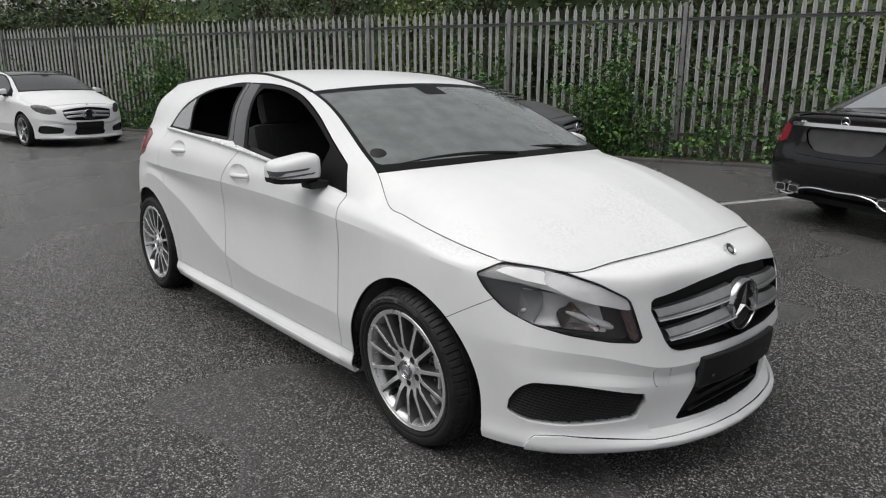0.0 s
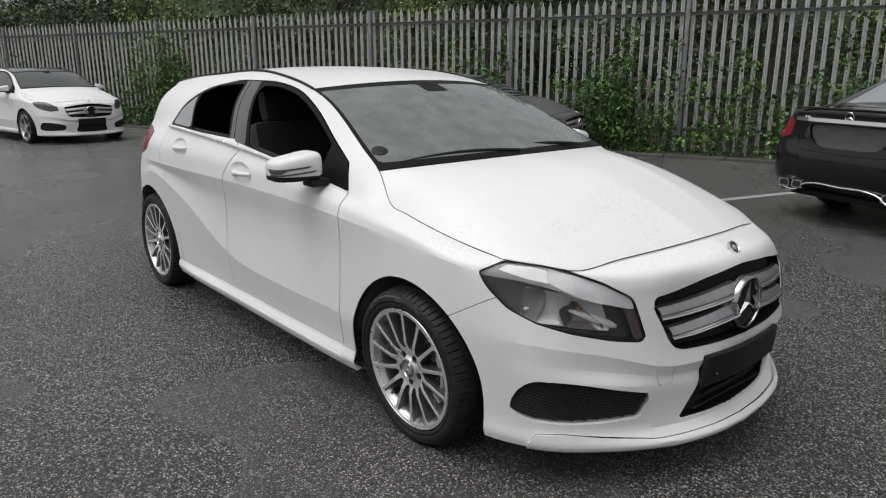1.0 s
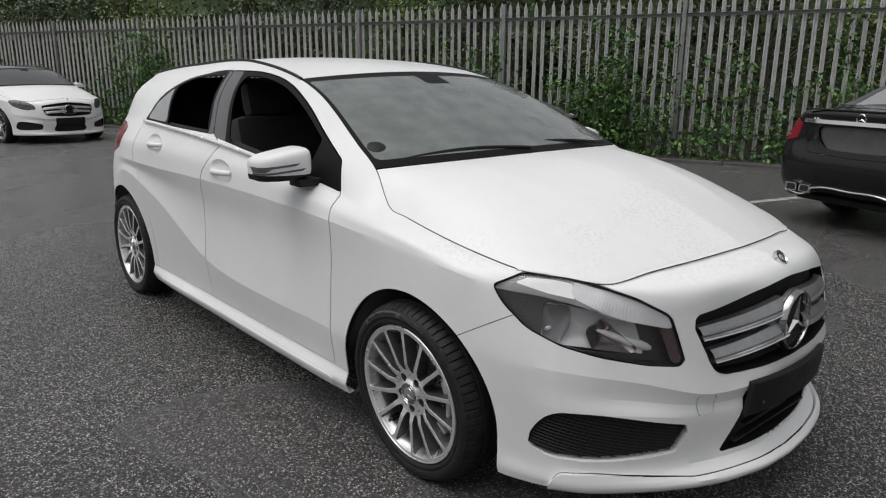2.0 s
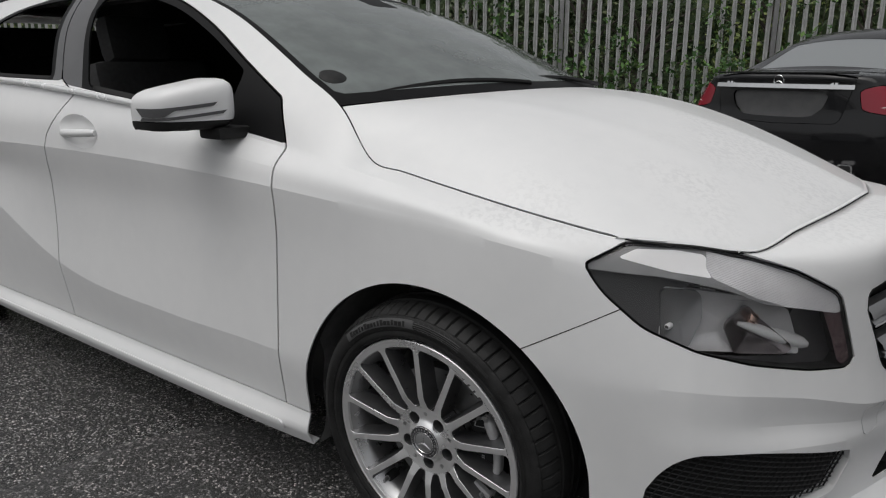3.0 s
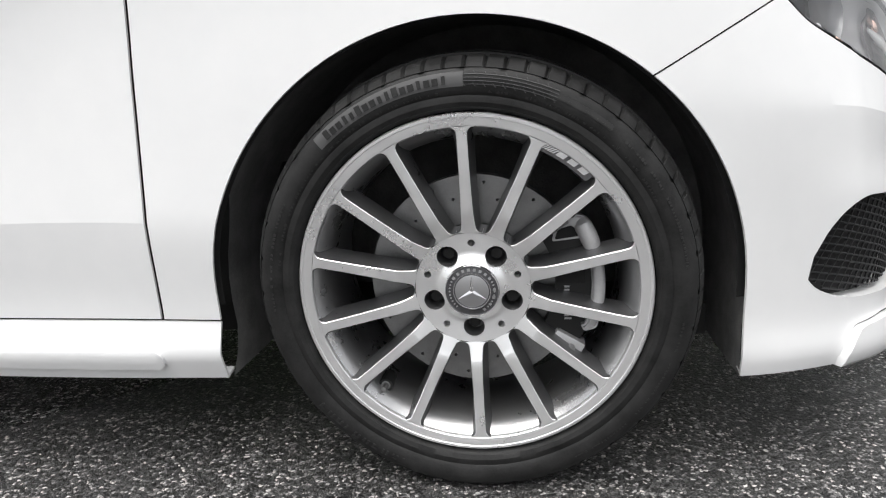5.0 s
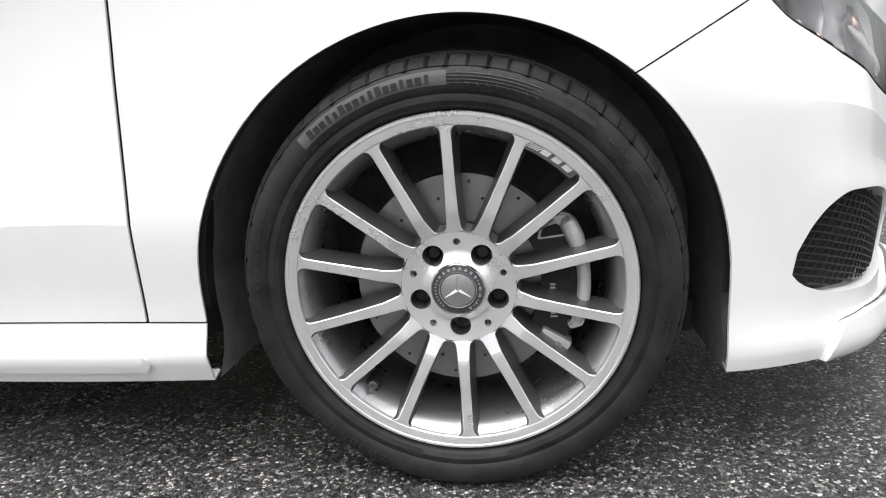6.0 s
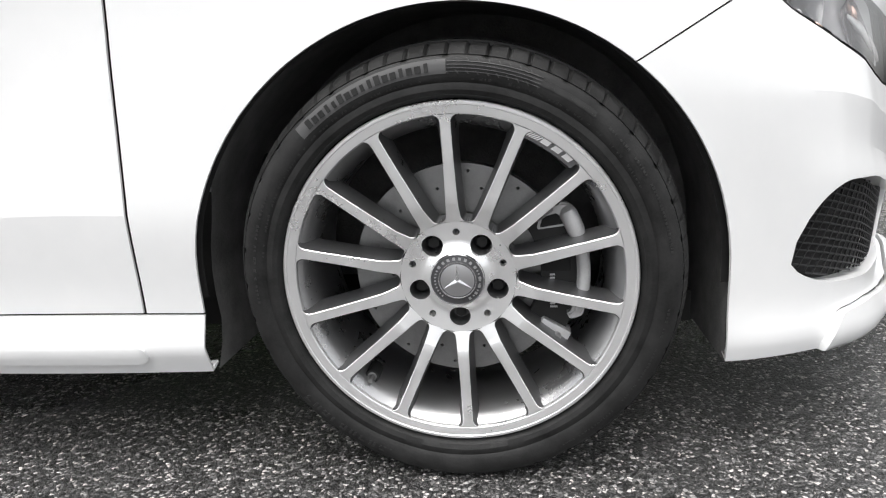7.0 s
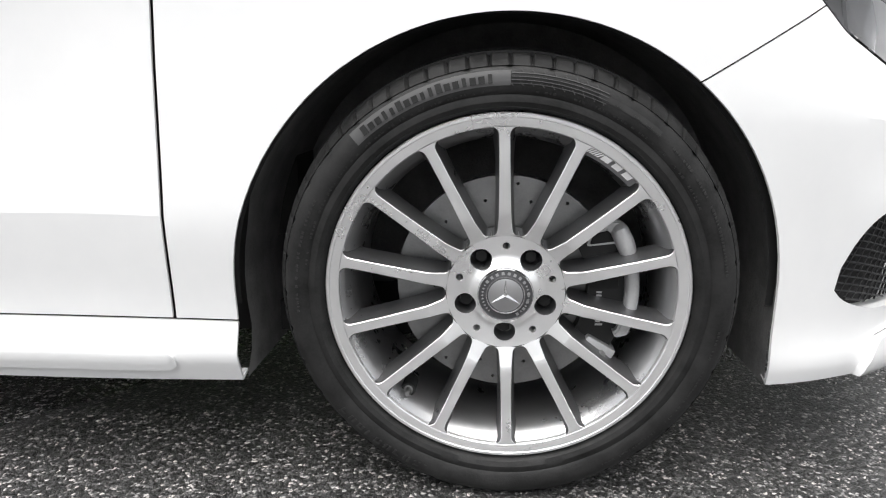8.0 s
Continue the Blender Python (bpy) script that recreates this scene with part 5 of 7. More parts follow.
def nose_details(root, paint, near, lens, fog, grille, intake):
    # headlamps: clear cover, dark housing, fluted upper strip, reflectors and bulbs
    V, F = lens
    N = normals(V, F)
    for s in (-1, 1):
        unit = both("headlamp", *lens, CLEAR if near else FARLAMP, root, "clear headlamp cover over a dark housing", t=0.0, sides=(s,))[0]
        unit.visible_shadow = not near
        deep = V - N * 0.03 - np.array((0.05, -0.0, 0.0))
        deep[:, 2] = np.minimum(deep[:, 2], 0.772)
        q = corner(V)
        strip_d = np.maximum(sdf(rounded(STRIP_PTS, 0.012), q), sdf(LAMP, q) + 0.0025)
        refl_d = sdf(rounded(REFLECTOR_PTS, 0.012), q)
        pocket_d = sdf(rounded(POCKET_PTS, 0.010), q)
        both("lamp_housing", *cut(deep, F, np.minimum(np.minimum(strip_d, refl_d), pocket_d)), LAMPGREY, unit, "dark grey lamp housing", t=0, sides=(s,))
        E = rim_edges(F)
        k = len(V)
        link_mesh("lamp_rim", np.vstack([V - N * 0.002, deep]) * (1, s, 1), [(i, j, j + k, i + k) for i, j in E], TRIM, unit, "black lamp edge")
        # pale dished reflector with a bright bulb shield
        panel, wall = lamp_panel(deep, REFLECTOR_PTS, 0.010, 0.016)
        both("reflector", *join(panel, wall), REFLECT, unit, "satin silver reflector panel", t=0, sides=(s,))
        sv, sf = cut(V - N * 0.010, F, -strip_d)
        if sf:
            streak, band = split((sv, sf), sdf(rounded(STREAK_PTS, 0.006), corner(sv)), 0.0)
            flute, band = split(band, sdf(FLUTE_PTS, corner(band[0])), 0.0)
            both("strip_trim", *band, STRIPGREY, unit, "satin grey trim round the side light", t=0, sides=(s,))
            both("side_light_reflector", *streak, SHIELD, unit, "bright silver side light reflector", t=0, sides=(s,))
            both("fluted_strip", *flute, FLUTED, unit, "fluted silver side light strip", t=0, sides=(s,))
        panel, wall = lamp_panel(deep + (0.004, 0.004, 0), POCKET_PTS, 0.008, 0.022)
        both("reflector_pocket", *join(panel, wall), POCKET, unit, "smoky chrome reflector pocket", t=0, sides=(s,))
        # smoked bowl of the dipped beam with a white tip added for its bright spot, and a maroon piece along the inner
        # end
        panel, wall = lamp_panel(deep + (0.003, 0.003, 0), BOWL_PTS, 0.014, 0.012)
        both("beam_bowl", *join(panel, wall), BOWL, unit, "smoked grey beam bowl", t=0, sides=(s,))
        bv, bf = lathe([(0, -0.009), (0.004, -0.008), (0.006, -0.003), (0.006, 0.008), (0.004, 0.012)], 16)
        link_mesh("beam_bulb", (bv + np.array((0.446, 0.0, 0.640))) * (1, s, 1) + np.array((0, s * 0.686, 0)), bf, SHIELD, unit, "white bulb tip added for the bright spot in the bowl")
        ev, ef = cut(V - N * 0.014, F, -np.maximum(sdf(rounded(REFLEX_PTS, 0.006), q), sdf(LAMP, q) + 0.006))
        if near and ef:
            both("inner_end_piece", ev, ef, SIDEREFLEX, unit, "ribbed maroon end piece", t=0.002, sides=(s,))
        # bulb shield: a slanted finger, white in place of mirrored sky, and the amber bulb behind it
        a, b = np.array((0.560, 0.617, 0.640)), np.array((0.672, 0.512, 0.594))
        P = a + (b - a) * np.linspace(0, 1, 12)[:, None] - np.array((0.021, 0.021, 0))
        r = 0.0150 * np.array([0.25, 0.45, 0.6, 0.72, 0.82, 0.9, 0.96, 1, 1, 0.95, 0.8, 0.4])
        tv, tf = tube(P * (1, s, 1), r, 14)
        link_mesh("bulb_shield", tv, tf, SHIELD, unit, "bulb shield, chrome's shine put into its white colour")
        bv, bf = lathe([(0, -0.02), (0.010, -0.016), (0.013, -0.004), (0.012, 0.012), (0.0, 0.016)], 18)
        link_mesh("indicator_bulb", (bv + np.array((0.555, 0.0, 0.645))) * (1, s, 1) + np.array((0, s * 0.565, 0)), bf, AMBER, unit, "amber indicator bulb")
    # fog intakes with mesh inserts
    for s in (-1, 1):
        fv, ff = fog
        n = normals(fv, ff)
        back = np.array((0.026, 0.018, 0.0))
        ins = both("bumper_intake", fv - back, ff, DARK, root, "black honeycomb bumper intake", t=0, sides=(s,))[0]
        edges = rim_edges(ff)
        k = len(fv)
        link_mesh("intake_edge", np.vstack([fv, fv - back]) * (1, s, 1), [(i, j, j + k, i + k) for i, j in edges], TRIM if not near else paint, ins)
        if near:
            r2 = math.sqrt(2)
            flat = (corner, lambda V: (V[:, 0] + V[:, 1]) / r2, lambda a, b, d: np.stack([(d + a) / r2, (d - a) / r2, b], 1))
            mv, mf = surface_bars(fog, flat, FOG, (0.0105, 0.0150), (-12, 62), 0.0017, back * 0.45)
            tagged(both("mesh_insert", mv, mf, MESHGREY, ins, t=0, sides=(s,))[0], "black plastic mesh", "", "", "stuff")
    # grille: dark cavity, two silver louvres, chrome ring and star
    gv, gf = grille
    n = np.array((1.0, 0.0, 0.0))
    cav = across(gv - n * 0.05, gf, DARK, "grille", root, "black radiator grille with two silver louvres", t=0)
    edges = rim_edges(gf)
    k = len(gv)
    ring = [(i, j, j + k, i + k) for i, j in edges if not (gv[i][1] < 1e-4 and gv[j][1] < 1e-4)]
    wall = np.vstack([gv + n * 0.002, gv - n * 0.05])
    for s in (-1, 1):
        link_mesh("grille_surround", wall * (1, s, 1), ring, TRIM, cav)
    for zc, half in ((GRILLE_Z[0], GRILLE_W[0]), (GRILLE_Z[1], GRILLE_W[1])):
        w = np.linspace(0.055, half, 18)
        near_z = np.abs(gv[:, 2] - zc) < 0.035
        fitted = np.polyfit(gv[near_z][:, 1] ** 2, gv[near_z][:, 0], 2)
        gx = np.polyval(fitted, w**2)
        slope = 0.028 * w / half
        for s in (-1, 1):
            prof = [(-0.008, 0.024), (0.004, 0.012), (0.010, 0.000), (0.003, -0.003), (0.012, -0.008), (0.013, -0.014), (0.006, -0.018), (-0.03, -0.014), (-0.03, 0.024)]
            rows = np.array([[(x + px, s * y, zc - sl + pz * (1.25 - 0.35 * y / half)) for px, pz in prof] for x, y, sl in zip(gx, w, slope)])
            link_mesh("louvre", rows.reshape(-1, 3), grid_faces(len(w), len(prof), False, True), LOUVRE, cav, "satin silver louvre")
            ev, ef = tube(rows[:, 5] + (0.001, 0, 0), 0.0035, 6)
            link_mesh("louvre_edge", ev, ef, CHROME, cav, "bright louvre edge")
    cx, cz = STAR_AT
    lv, lf = lathe([(0.084, 0.012), (0.0845, -0.002), (0.0870, -0.007), (0.0895, -0.0075), (0.0935, -0.003), (0.0955, 0.012)], 72)
    to_front = lambda v: np.stack([cx - v[:, 1], v[:, 0], cz + v[:, 2] + 0.12 * 0], 1)
    ring = link_mesh("emblem_ring", to_front(lv), lf, DARKCHROME, cav, "chrome ring round a three-armed emblem")
    lv, lf = lathe([(0, 0.012), (0.083, 0.012)], 48)
    link_mesh("emblem_back", to_front(lv), lf, DARK, ring)
    arms = []
    for i in range(3):
        t = radians(90 + 120 * i)
        c, s_ = math.cos(t), math.sin(t)
        tip, l, r = np.array((0.083 * c, -0.004, 0.083 * s_)), np.array((-0.0062 * s_ + 0.006 * c, 0.006, 0.0062 * c + 0.006 * s_)), np.array((0.0062 * s_ + 0.006 * c, 0.006, -0.0062 * c + 0.006 * s_))
        arms.append((np.array([(0, -0.008, 0), l, tip, r]), [(0, 1, 2), (0, 2, 3)]))
    av, af = join(*arms)
    link_mesh("emblem_arms", to_front(av), af, DARKCHROME, ring, smooth=False)
    hv, hf = extrude_outline(rounded([(-0.13, 0.035), (0.0, 0.11), (0.13, 0.035), (0.13, -0.035), (0.0, -0.11), (-0.13, -0.035)], 0.06), 0.016, 0.03)
    link_mesh("emblem_mount", to_front(hv), hf, SILVER, cav)
    # lower intake
    iv, jf = intake
    n = np.array((1.0, 0.0, 0.0))
    low = across(iv - n * 0.045, jf, DARK, "lower_intake", root, "black lower air intake", t=0)
    edges = rim_edges(jf)
    k = len(iv)
    for s in (-1, 1):
        link_mesh("intake_wall", np.vstack([iv, iv - n * 0.045]) * (1, s, 1), [(i, j, j + k, i + k) for i, j in edges if not (iv[i][1] < 1e-4 and iv[j][1] < 1e-4)], TRIM, low)
    if near:
        for z in (0.27, 0.31, 0.35, 0.39, 0.43):
            part("intake_slat", box((0.02, 0.36 + 0.12 * (z < 0.3), 0.008), (0.815, 0, z), 0.003), TRIM, low)
    # blank plate holder, bowed with the bumper
    px, _, pz = PLATE_AT
    edge = [(-0.014, -0.056), (0.0, -0.056), (0.004, -0.051), (0.006, 0.0), (0.004, 0.051), (0.0, 0.056), (-0.014, 0.056)]
    y = np.concatenate([[-0.250], np.linspace(-0.246, 0.246, 21), [0.250]])
    rows = [[(px - 0.34 * v * v + a * (1.0 if abs(v) < 0.249 else 0.4) + 0.10 * b, v, pz + b * (1.0 if abs(v) < 0.249 else 0.95)) for a, b in edge] for v in y]
    pv_, pf_ = np.array(rows).reshape(-1, 3), grid_faces(len(y), 7, False, True)
    holder = link_mesh("plate_holder", pv_, pf_ + [tuple(range(7)), tuple(reversed(range(len(pv_) - 7, len(pv_))))], TRIM, root, "blank black number plate holder", sharp=30)
    for v in (-0.19, 0.19):
        bv, bf = lathe([(0.0, -0.003), (0.006, -0.002), (0.0075, 0.002)], 14)
        link_mesh("plate_screw", np.stack([px + 0.006 - 0.34 * v * v - bv[:, 1], v + bv[:, 0], pz - 0.022 + bv[:, 2]], 1), bf, DARKSTEEL, holder)


MIRROR_POWER = 4.6
BRIGHT = mottled(material("bright_moulding", metal=0.25, rough=0.25), 20, (0.84, 0.84, 0.85), (0.9, 0.9, 0.9), (0.2, 0.3))


def mirrors(root, paint, near):
    for s in (-1, 1):
        bm = bmesh.new()
        bmesh.ops.create_uvsphere(bm, u_segments=36, v_segments=22, radius=1)
        for v in bm.verts:
            x, y, z = v.co
            n = MIRROR_POWER
            k = (abs(x) ** n + abs(y) ** n + abs(z) ** n) ** (-1 / n)
            v.co = Vector((x * k * (0.085 if x > 0 else 0.05), y * k * 0.095, z * k * (0.062 - 0.010 * y * k if z > 0 else 0.054)))
            v.co.x += -0.03 * (v.co.y / 0.112) * 1.0 - 0.015 * max(0, v.co.y / 0.112) ** 2
            v.co.z += -0.012 * (v.co.y / 0.112)
            v.co = Vector((v.co.x, v.co.y * s, max(v.co.z, -0.047)))
        m = Matrix.Translation((MIRROR_AT[0], s * MIRROR_AT[1], MIRROR_AT[2]))
        bmesh.ops.transform(bm, matrix=m, verts=bm.verts)
        lower = MIRROR_AT[2] - 0.027
        bm2 = bm.copy()
        bmesh.ops.bisect_plane(bm, geom=bm.verts[:] + bm.edges[:] + bm.faces[:], plane_co=(0, 0, lower + 0.002), plane_no=(0, 0, 1), clear_inner=True)
        bmesh.ops.bisect_plane(bm2, geom=bm2.verts[:] + bm2.edges[:] + bm2.faces[:], plane_co=(0, 0, lower), plane_no=(0, 0, 1), clear_outer=True)
        mir = part("door_mirror", bm, paint, root, "white door mirror with two slim black slots" if paint is WHITE else "")
        part("mirror_base", bm2, TRIM, mir, "black mirror underside")
        part("mirror_foot", box((0.085, 0.17, 0.030), (MIRROR_AT[0] + 0.06, s * (MIRROR_AT[1] - 0.115), MIRROR_AT[2] - 0.058), 0.01, (0, 0, 0)), TRIM, mir, "black mirror foot")
        if near:
            for upper in (True, False):
                n = 22
                y = 0.9995 - (1 - np.cos(np.linspace(0, 1, n) * np.pi / 2)) * (1.38 if upper else 1.62)
                rows = []
                for edge in (0, 1):
                    row = []
                    for yn in y:
                        tip = min(1.0, (yn - y[-1]) / 0.12)
                        if upper:
                            z = (0.0145, 0.0145 - 0.0080 * tip - 0.012 * min(1.0, max(0.0, (yn - 0.62) / 0.2)))[edge]
                        else:
                            z = (-0.0070, -0.0070 - 0.0070 * tip)[edge]
                        zn = z / (0.062 - 0.010 * yn if z > 0 else 0.054)
                        xn = max(0.0, 1 - abs(yn) ** MIRROR_POWER - abs(zn) ** MIRROR_POWER) ** (1 / MIRROR_POWER)
                        v = yn * 0.095
                        px_, pz = 0.085 * xn, z - 0.012 * v / 0.112
                        px_ += -0.03 * v / 0.112 - 0.015 * max(0, v / 0.112) ** 2
                        row.append((MIRROR_AT[0] + px_ + 0.0016, s * (MIRROR_AT[1] + v + 0.0016 * max(0, yn)), MIRROR_AT[2] + pz))
                    rows.append(row)
                V, F = ribbon(*rows) if s < 0 else ribbon(*reversed(rows))
                link_mesh("mirror_slot", *thick(V, F, 0.0014), PILLAR, mir, "slim dark slot")


REFLECT = mottled(material("reflector_satin", metal=0.3, rough=0.16), 16, (0.66, 0.66, 0.67), (0.76, 0.76, 0.77), (0.12, 0.22))
POCKET = material("smoky_chrome", (0.22, 0.20, 0.205), 0.16, 0.85)
# plain white, no metal: the sky mirrored in bright lamp parts is painted in
SHIELD = mottled(material("white_sky_shine", metal=0.0, rough=0.14), 40, (0.93, 0.93, 0.935), (0.97, 0.97, 0.975), (0.10, 0.22))
BOWL = mottled(material("smoked_bowl", metal=0.4, rough=0.2), 18, (0.16, 0.16, 0.165), (0.24, 0.24, 0.245), (0.14, 0.26))
SIDEREFLEX = mottled(material("maroon_inner_piece", rough=0.2, spec=0.6), 120, (0.035, 0.018, 0.021), (0.13, 0.085, 0.09), (0.14, 0.3))
FARLAMP = mottled(material("far_headlamp", metal=0.2, rough=0.15, coat=0.3), 14, (0.012, 0.012, 0.013), (0.12, 0.12, 0.125), (0.1, 0.25))
STRIPGREY = mottled(material("strip_grey", metal=0.4, rough=0.35), 12, (0.20, 0.20, 0.205), (0.27, 0.27, 0.275), (0.3, 0.4))
FLUTED = mottled(material("fluted_silver", metal=0.35, rough=0.2), 14, (0.76, 0.76, 0.78), (0.97, 0.97, 0.98), (0.10, 0.26))
# fine flutes that run along the lamp strip
split_xyz = node(FLUTED, "ShaderNodeVectorMath")
split_xyz.operation = "ABSOLUTE"
wire(FLUTED, coords(FLUTED), split_xyz.inputs[0])
across_strip = node(FLUTED, "ShaderNodeVectorMath")
across_strip.operation = "DOT_PRODUCT"
wire(FLUTED, split_xyz.outputs[0], across_strip.inputs[0])
across_strip.inputs[1].default_value = (0.20, -0.20, 0.96)
waves = node(FLUTED, "ShaderNodeMath")
waves.operation = "MULTIPLY"
wire(FLUTED, across_strip.outputs["Value"], waves.inputs[0])
waves.inputs[1].default_value = 2300.0
crest = node(FLUTED, "ShaderNodeMath")
crest.operation = "SINE"
wire(FLUTED, waves.outputs[0], crest.inputs[0])
bump(FLUTED, crest.outputs[0], 0.3, 0.0012)
MESHGREY = material("mesh_plastic", (0.016, 0.016, 0.017), 0.45, 0, 0, 0.3)
# mostly opaque grey: the sky's reflection and rain haze are put into the colour
WINDSCREEN = glass("sky_hazed_windscreen", (0.62, 0.67, 0.66), 0.02)
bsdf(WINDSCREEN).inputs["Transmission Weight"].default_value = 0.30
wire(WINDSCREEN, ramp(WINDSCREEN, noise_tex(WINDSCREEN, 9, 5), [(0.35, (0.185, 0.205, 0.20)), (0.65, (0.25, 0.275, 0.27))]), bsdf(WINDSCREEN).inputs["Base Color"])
QUARTERGLASS = material("quarter_glass", (0.24, 0.245, 0.25), 0.08, 0.3, 1.0, 1.0)


def interior(root):
    """Dark front seats, rear bench, dashboard and steering wheel of the open-windowed car."""
    for s in (-1, 1):
        seat = part("front_seat", box((0.50, 0.50, 0.16), (-1.35, s * 0.37, 0.50), 0.05), SEAT, root, "black front seat")
        part("backrest", box((0.14, 0.48, 0.62), (-1.66, s * 0.37, 0.82), 0.06, (0, -16, 0)), SEAT, seat)
        part("head_restraint", box((0.10, 0.26, 0.18), (-1.80, s * 0.37, 1.20), 0.045, (0, -14, 0)), SEAT, seat)
    bench = part("rear_bench", box((0.5, 1.2, 0.18), (-2.3, 0, 0.52), 0.05), SEAT, root, "black rear bench")
    part("backrest", box((0.16, 1.2, 0.60), (-2.62, 0, 0.85), 0.06, (0, -22, 0)), SEAT, bench)
    for y in (-0.36, 0.36):
        part("head_restraint", box((0.09, 0.26, 0.14), (-2.72, y, 1.19), 0.04, (0, -20, 0)), SEAT, bench)
    part("dashboard", box((0.42, 1.30, 0.22), (-0.68, 0, 0.885), 0.07, (0, 10, 0)), TRIM, root, "black moulded dashboard")
    part("headlining", box((1.5, 0.85, 0.012), (-2.05, 0, 1.335)), PILLAR, root)
    a = np.linspace(0, 2 * np.pi, 40, endpoint=False)
    R = np.array(Matrix.Rotation(radians(-65), 3, "Y"))
    P = (R @ np.stack([0.18 * np.cos(a), 0.18 * np.sin(a), 0 * a])).T + np.array((-1.0, -0.37, 0.92))
    tv, tf = tube(P, 0.015, 8, True)
    st = link_mesh("steering_wheel", tv, tf, TRIM, root, "black steering wheel")
    part("wheel_boss", box((0.05, 0.16, 0.12), (-0.98, -0.37, 0.91), 0.02, (0, -25, 0)), TRIM, st)
    part("rear_view_mirror", box((0.03, 0.23, 0.065), (-1.08, 0.0, 1.272), 0.012), TRIM, root)
    dv, df = lathe([(0.0, -0.004), (0.030, -0.004), (0.036, -0.001), (0.036, 0.003), (0.0, 0.003)], 32)
    o = Vector((0.45, -0.16, 0.88)).normalized()
    u = Vector((0, 1, 0)).cross(o).normalized()
    w = o.cross(u)
    face = np.array([w, -o, u])
    link_mesh("screen_disc", dv @ face + np.array((-0.457, -0.631, 1.0775)), df, TRIM, root, "round dark disc stuck on the windscreen")
    part("sensor_cover", box((0.10, 0.12, 0.02), (-0.93, 0.02, 1.318), 0.008, (0, 25, 0)), TRIM, root)


def wipers(root):
    for (x0, y0), (x1, y1) in (((-0.27, 0.50), (-0.315, -0.10)), ((-0.245, -0.02), (-0.36, -0.60))):
        P = np.array([(x0 + (x1 - x0) * u, y0 + (y1 - y0) * u, 1.040 + 0.014 * math.sin(math.pi * u) - 0.028 * ((y0 + (y1 - y0) * u) / 0.69) ** 2) for u in np.linspace(0, 1, 16)]) + (0.0, 0.0, 0.016)
        tv, tf = tube(P, 0.008, 6)
        link_mesh("wiper", tv, tf, TRIM, root, "black windscreen wiper")


# ---- the place: tarmac yard, parking lines, kerb, palisade fence ----
V = [(x, y, 0.018) for x in np.linspace(-80, 60, 15) for y in np.linspace(-60, 80, 15)]
ground = link_mesh("ground", np.array(V), grid_faces(15, 15), TARMAC, None, smooth=False)
ground.data.flip_normals()
tagged(ground, "wet dark tarmac yard with pale chippings", "ground", "", "structure")

FA, FD = np.array((-4.5, 8.2)), np.array((math.cos(0.38), math.sin(0.38)))
FN = np.array((-FD[1], FD[0]))
STEP, BASE_Z, RAIL_Z, TOP_Z = 3.0, 0.05, 2.22, 2.50
HEADING = math.degrees(0.38)


def on_fence(along, out, z):
    p = FA + FD * along + FN * out
    return (p[0], p[1], z)


def fence_pose(along, out, z):
    return Matrix.Translation(on_fence(along, out, z)) @ pose(0, 0, 0, 0, 0, HEADING)


bed = part("planting_bed", box((60, 14, 0.08), (0, 7.0 - 0.55, 0.02)), SOIL, None)
bed.matrix_world = fence_pose(-8, 0.0, 0)
tagged(bed, "dark bare soil strip behind the kerb", "ground", "", "structure")

for i in range(44):
    k = part("kerb", box((0.905, 0.13, 0.20), (0, 0, -0.035), 0.015), KERB, None)
    k.matrix_world = fence_pose(-28 + 0.915 * i, -0.62, 0.0)
    tagged(k, "grey concrete kerb stone beside the tarmac", "kerb", "kerb along the fence", "structure")
    if i == 0:
        first_kerb = k.data
    else:
        old = k.data
        k.data = first_kerb
        bpy.data.meshes.remove(old)


def stripe(a, b, w=0.09):
    a, b = np.array(a, float), np.array(b, float)
    n = (b - a) / np.linalg.norm(b - a)
    s = np.array((-n[1], n[0])) * w / 2
    V = [(*(a - s), 0.022), (*(b - s), 0.022), (*(b + s), 0.022), (*(a + s), 0.022)]
    ob = link_mesh("bay_line", np.array(V), [(0, 1, 2, 3)], LINE, None, smooth=False)
    return tagged(ob, "worn white parking bay line on tarmac", "road marking", "bay lines", "structure")


stripe((-1.845, 4.78), (-0.80, 8.42), 0.10)


def pale_mesh():
    """One W-section pale with a triple pointed head."""
    xs = [-0.030, -0.026, -0.015, -0.004, 0.004, 0.015, 0.026, 0.030]
    ys = [0.010, -0.004, -0.006, 0.010, 0.010, -0.006, -0.004, 0.010]
    top = [2.30, 2.345, 2.38, 2.43, 2.43, 2.38, 2.345, 2.30]
    rows = [[(x, y, 0.0) for x, y in zip(xs, ys)], [(x, y, t) for x, y, t in zip(xs, ys, top)]]
    V, F = np.array(rows).reshape(-1, 3), grid_faces(2, 8)
    return thick(V, F, 0.003)


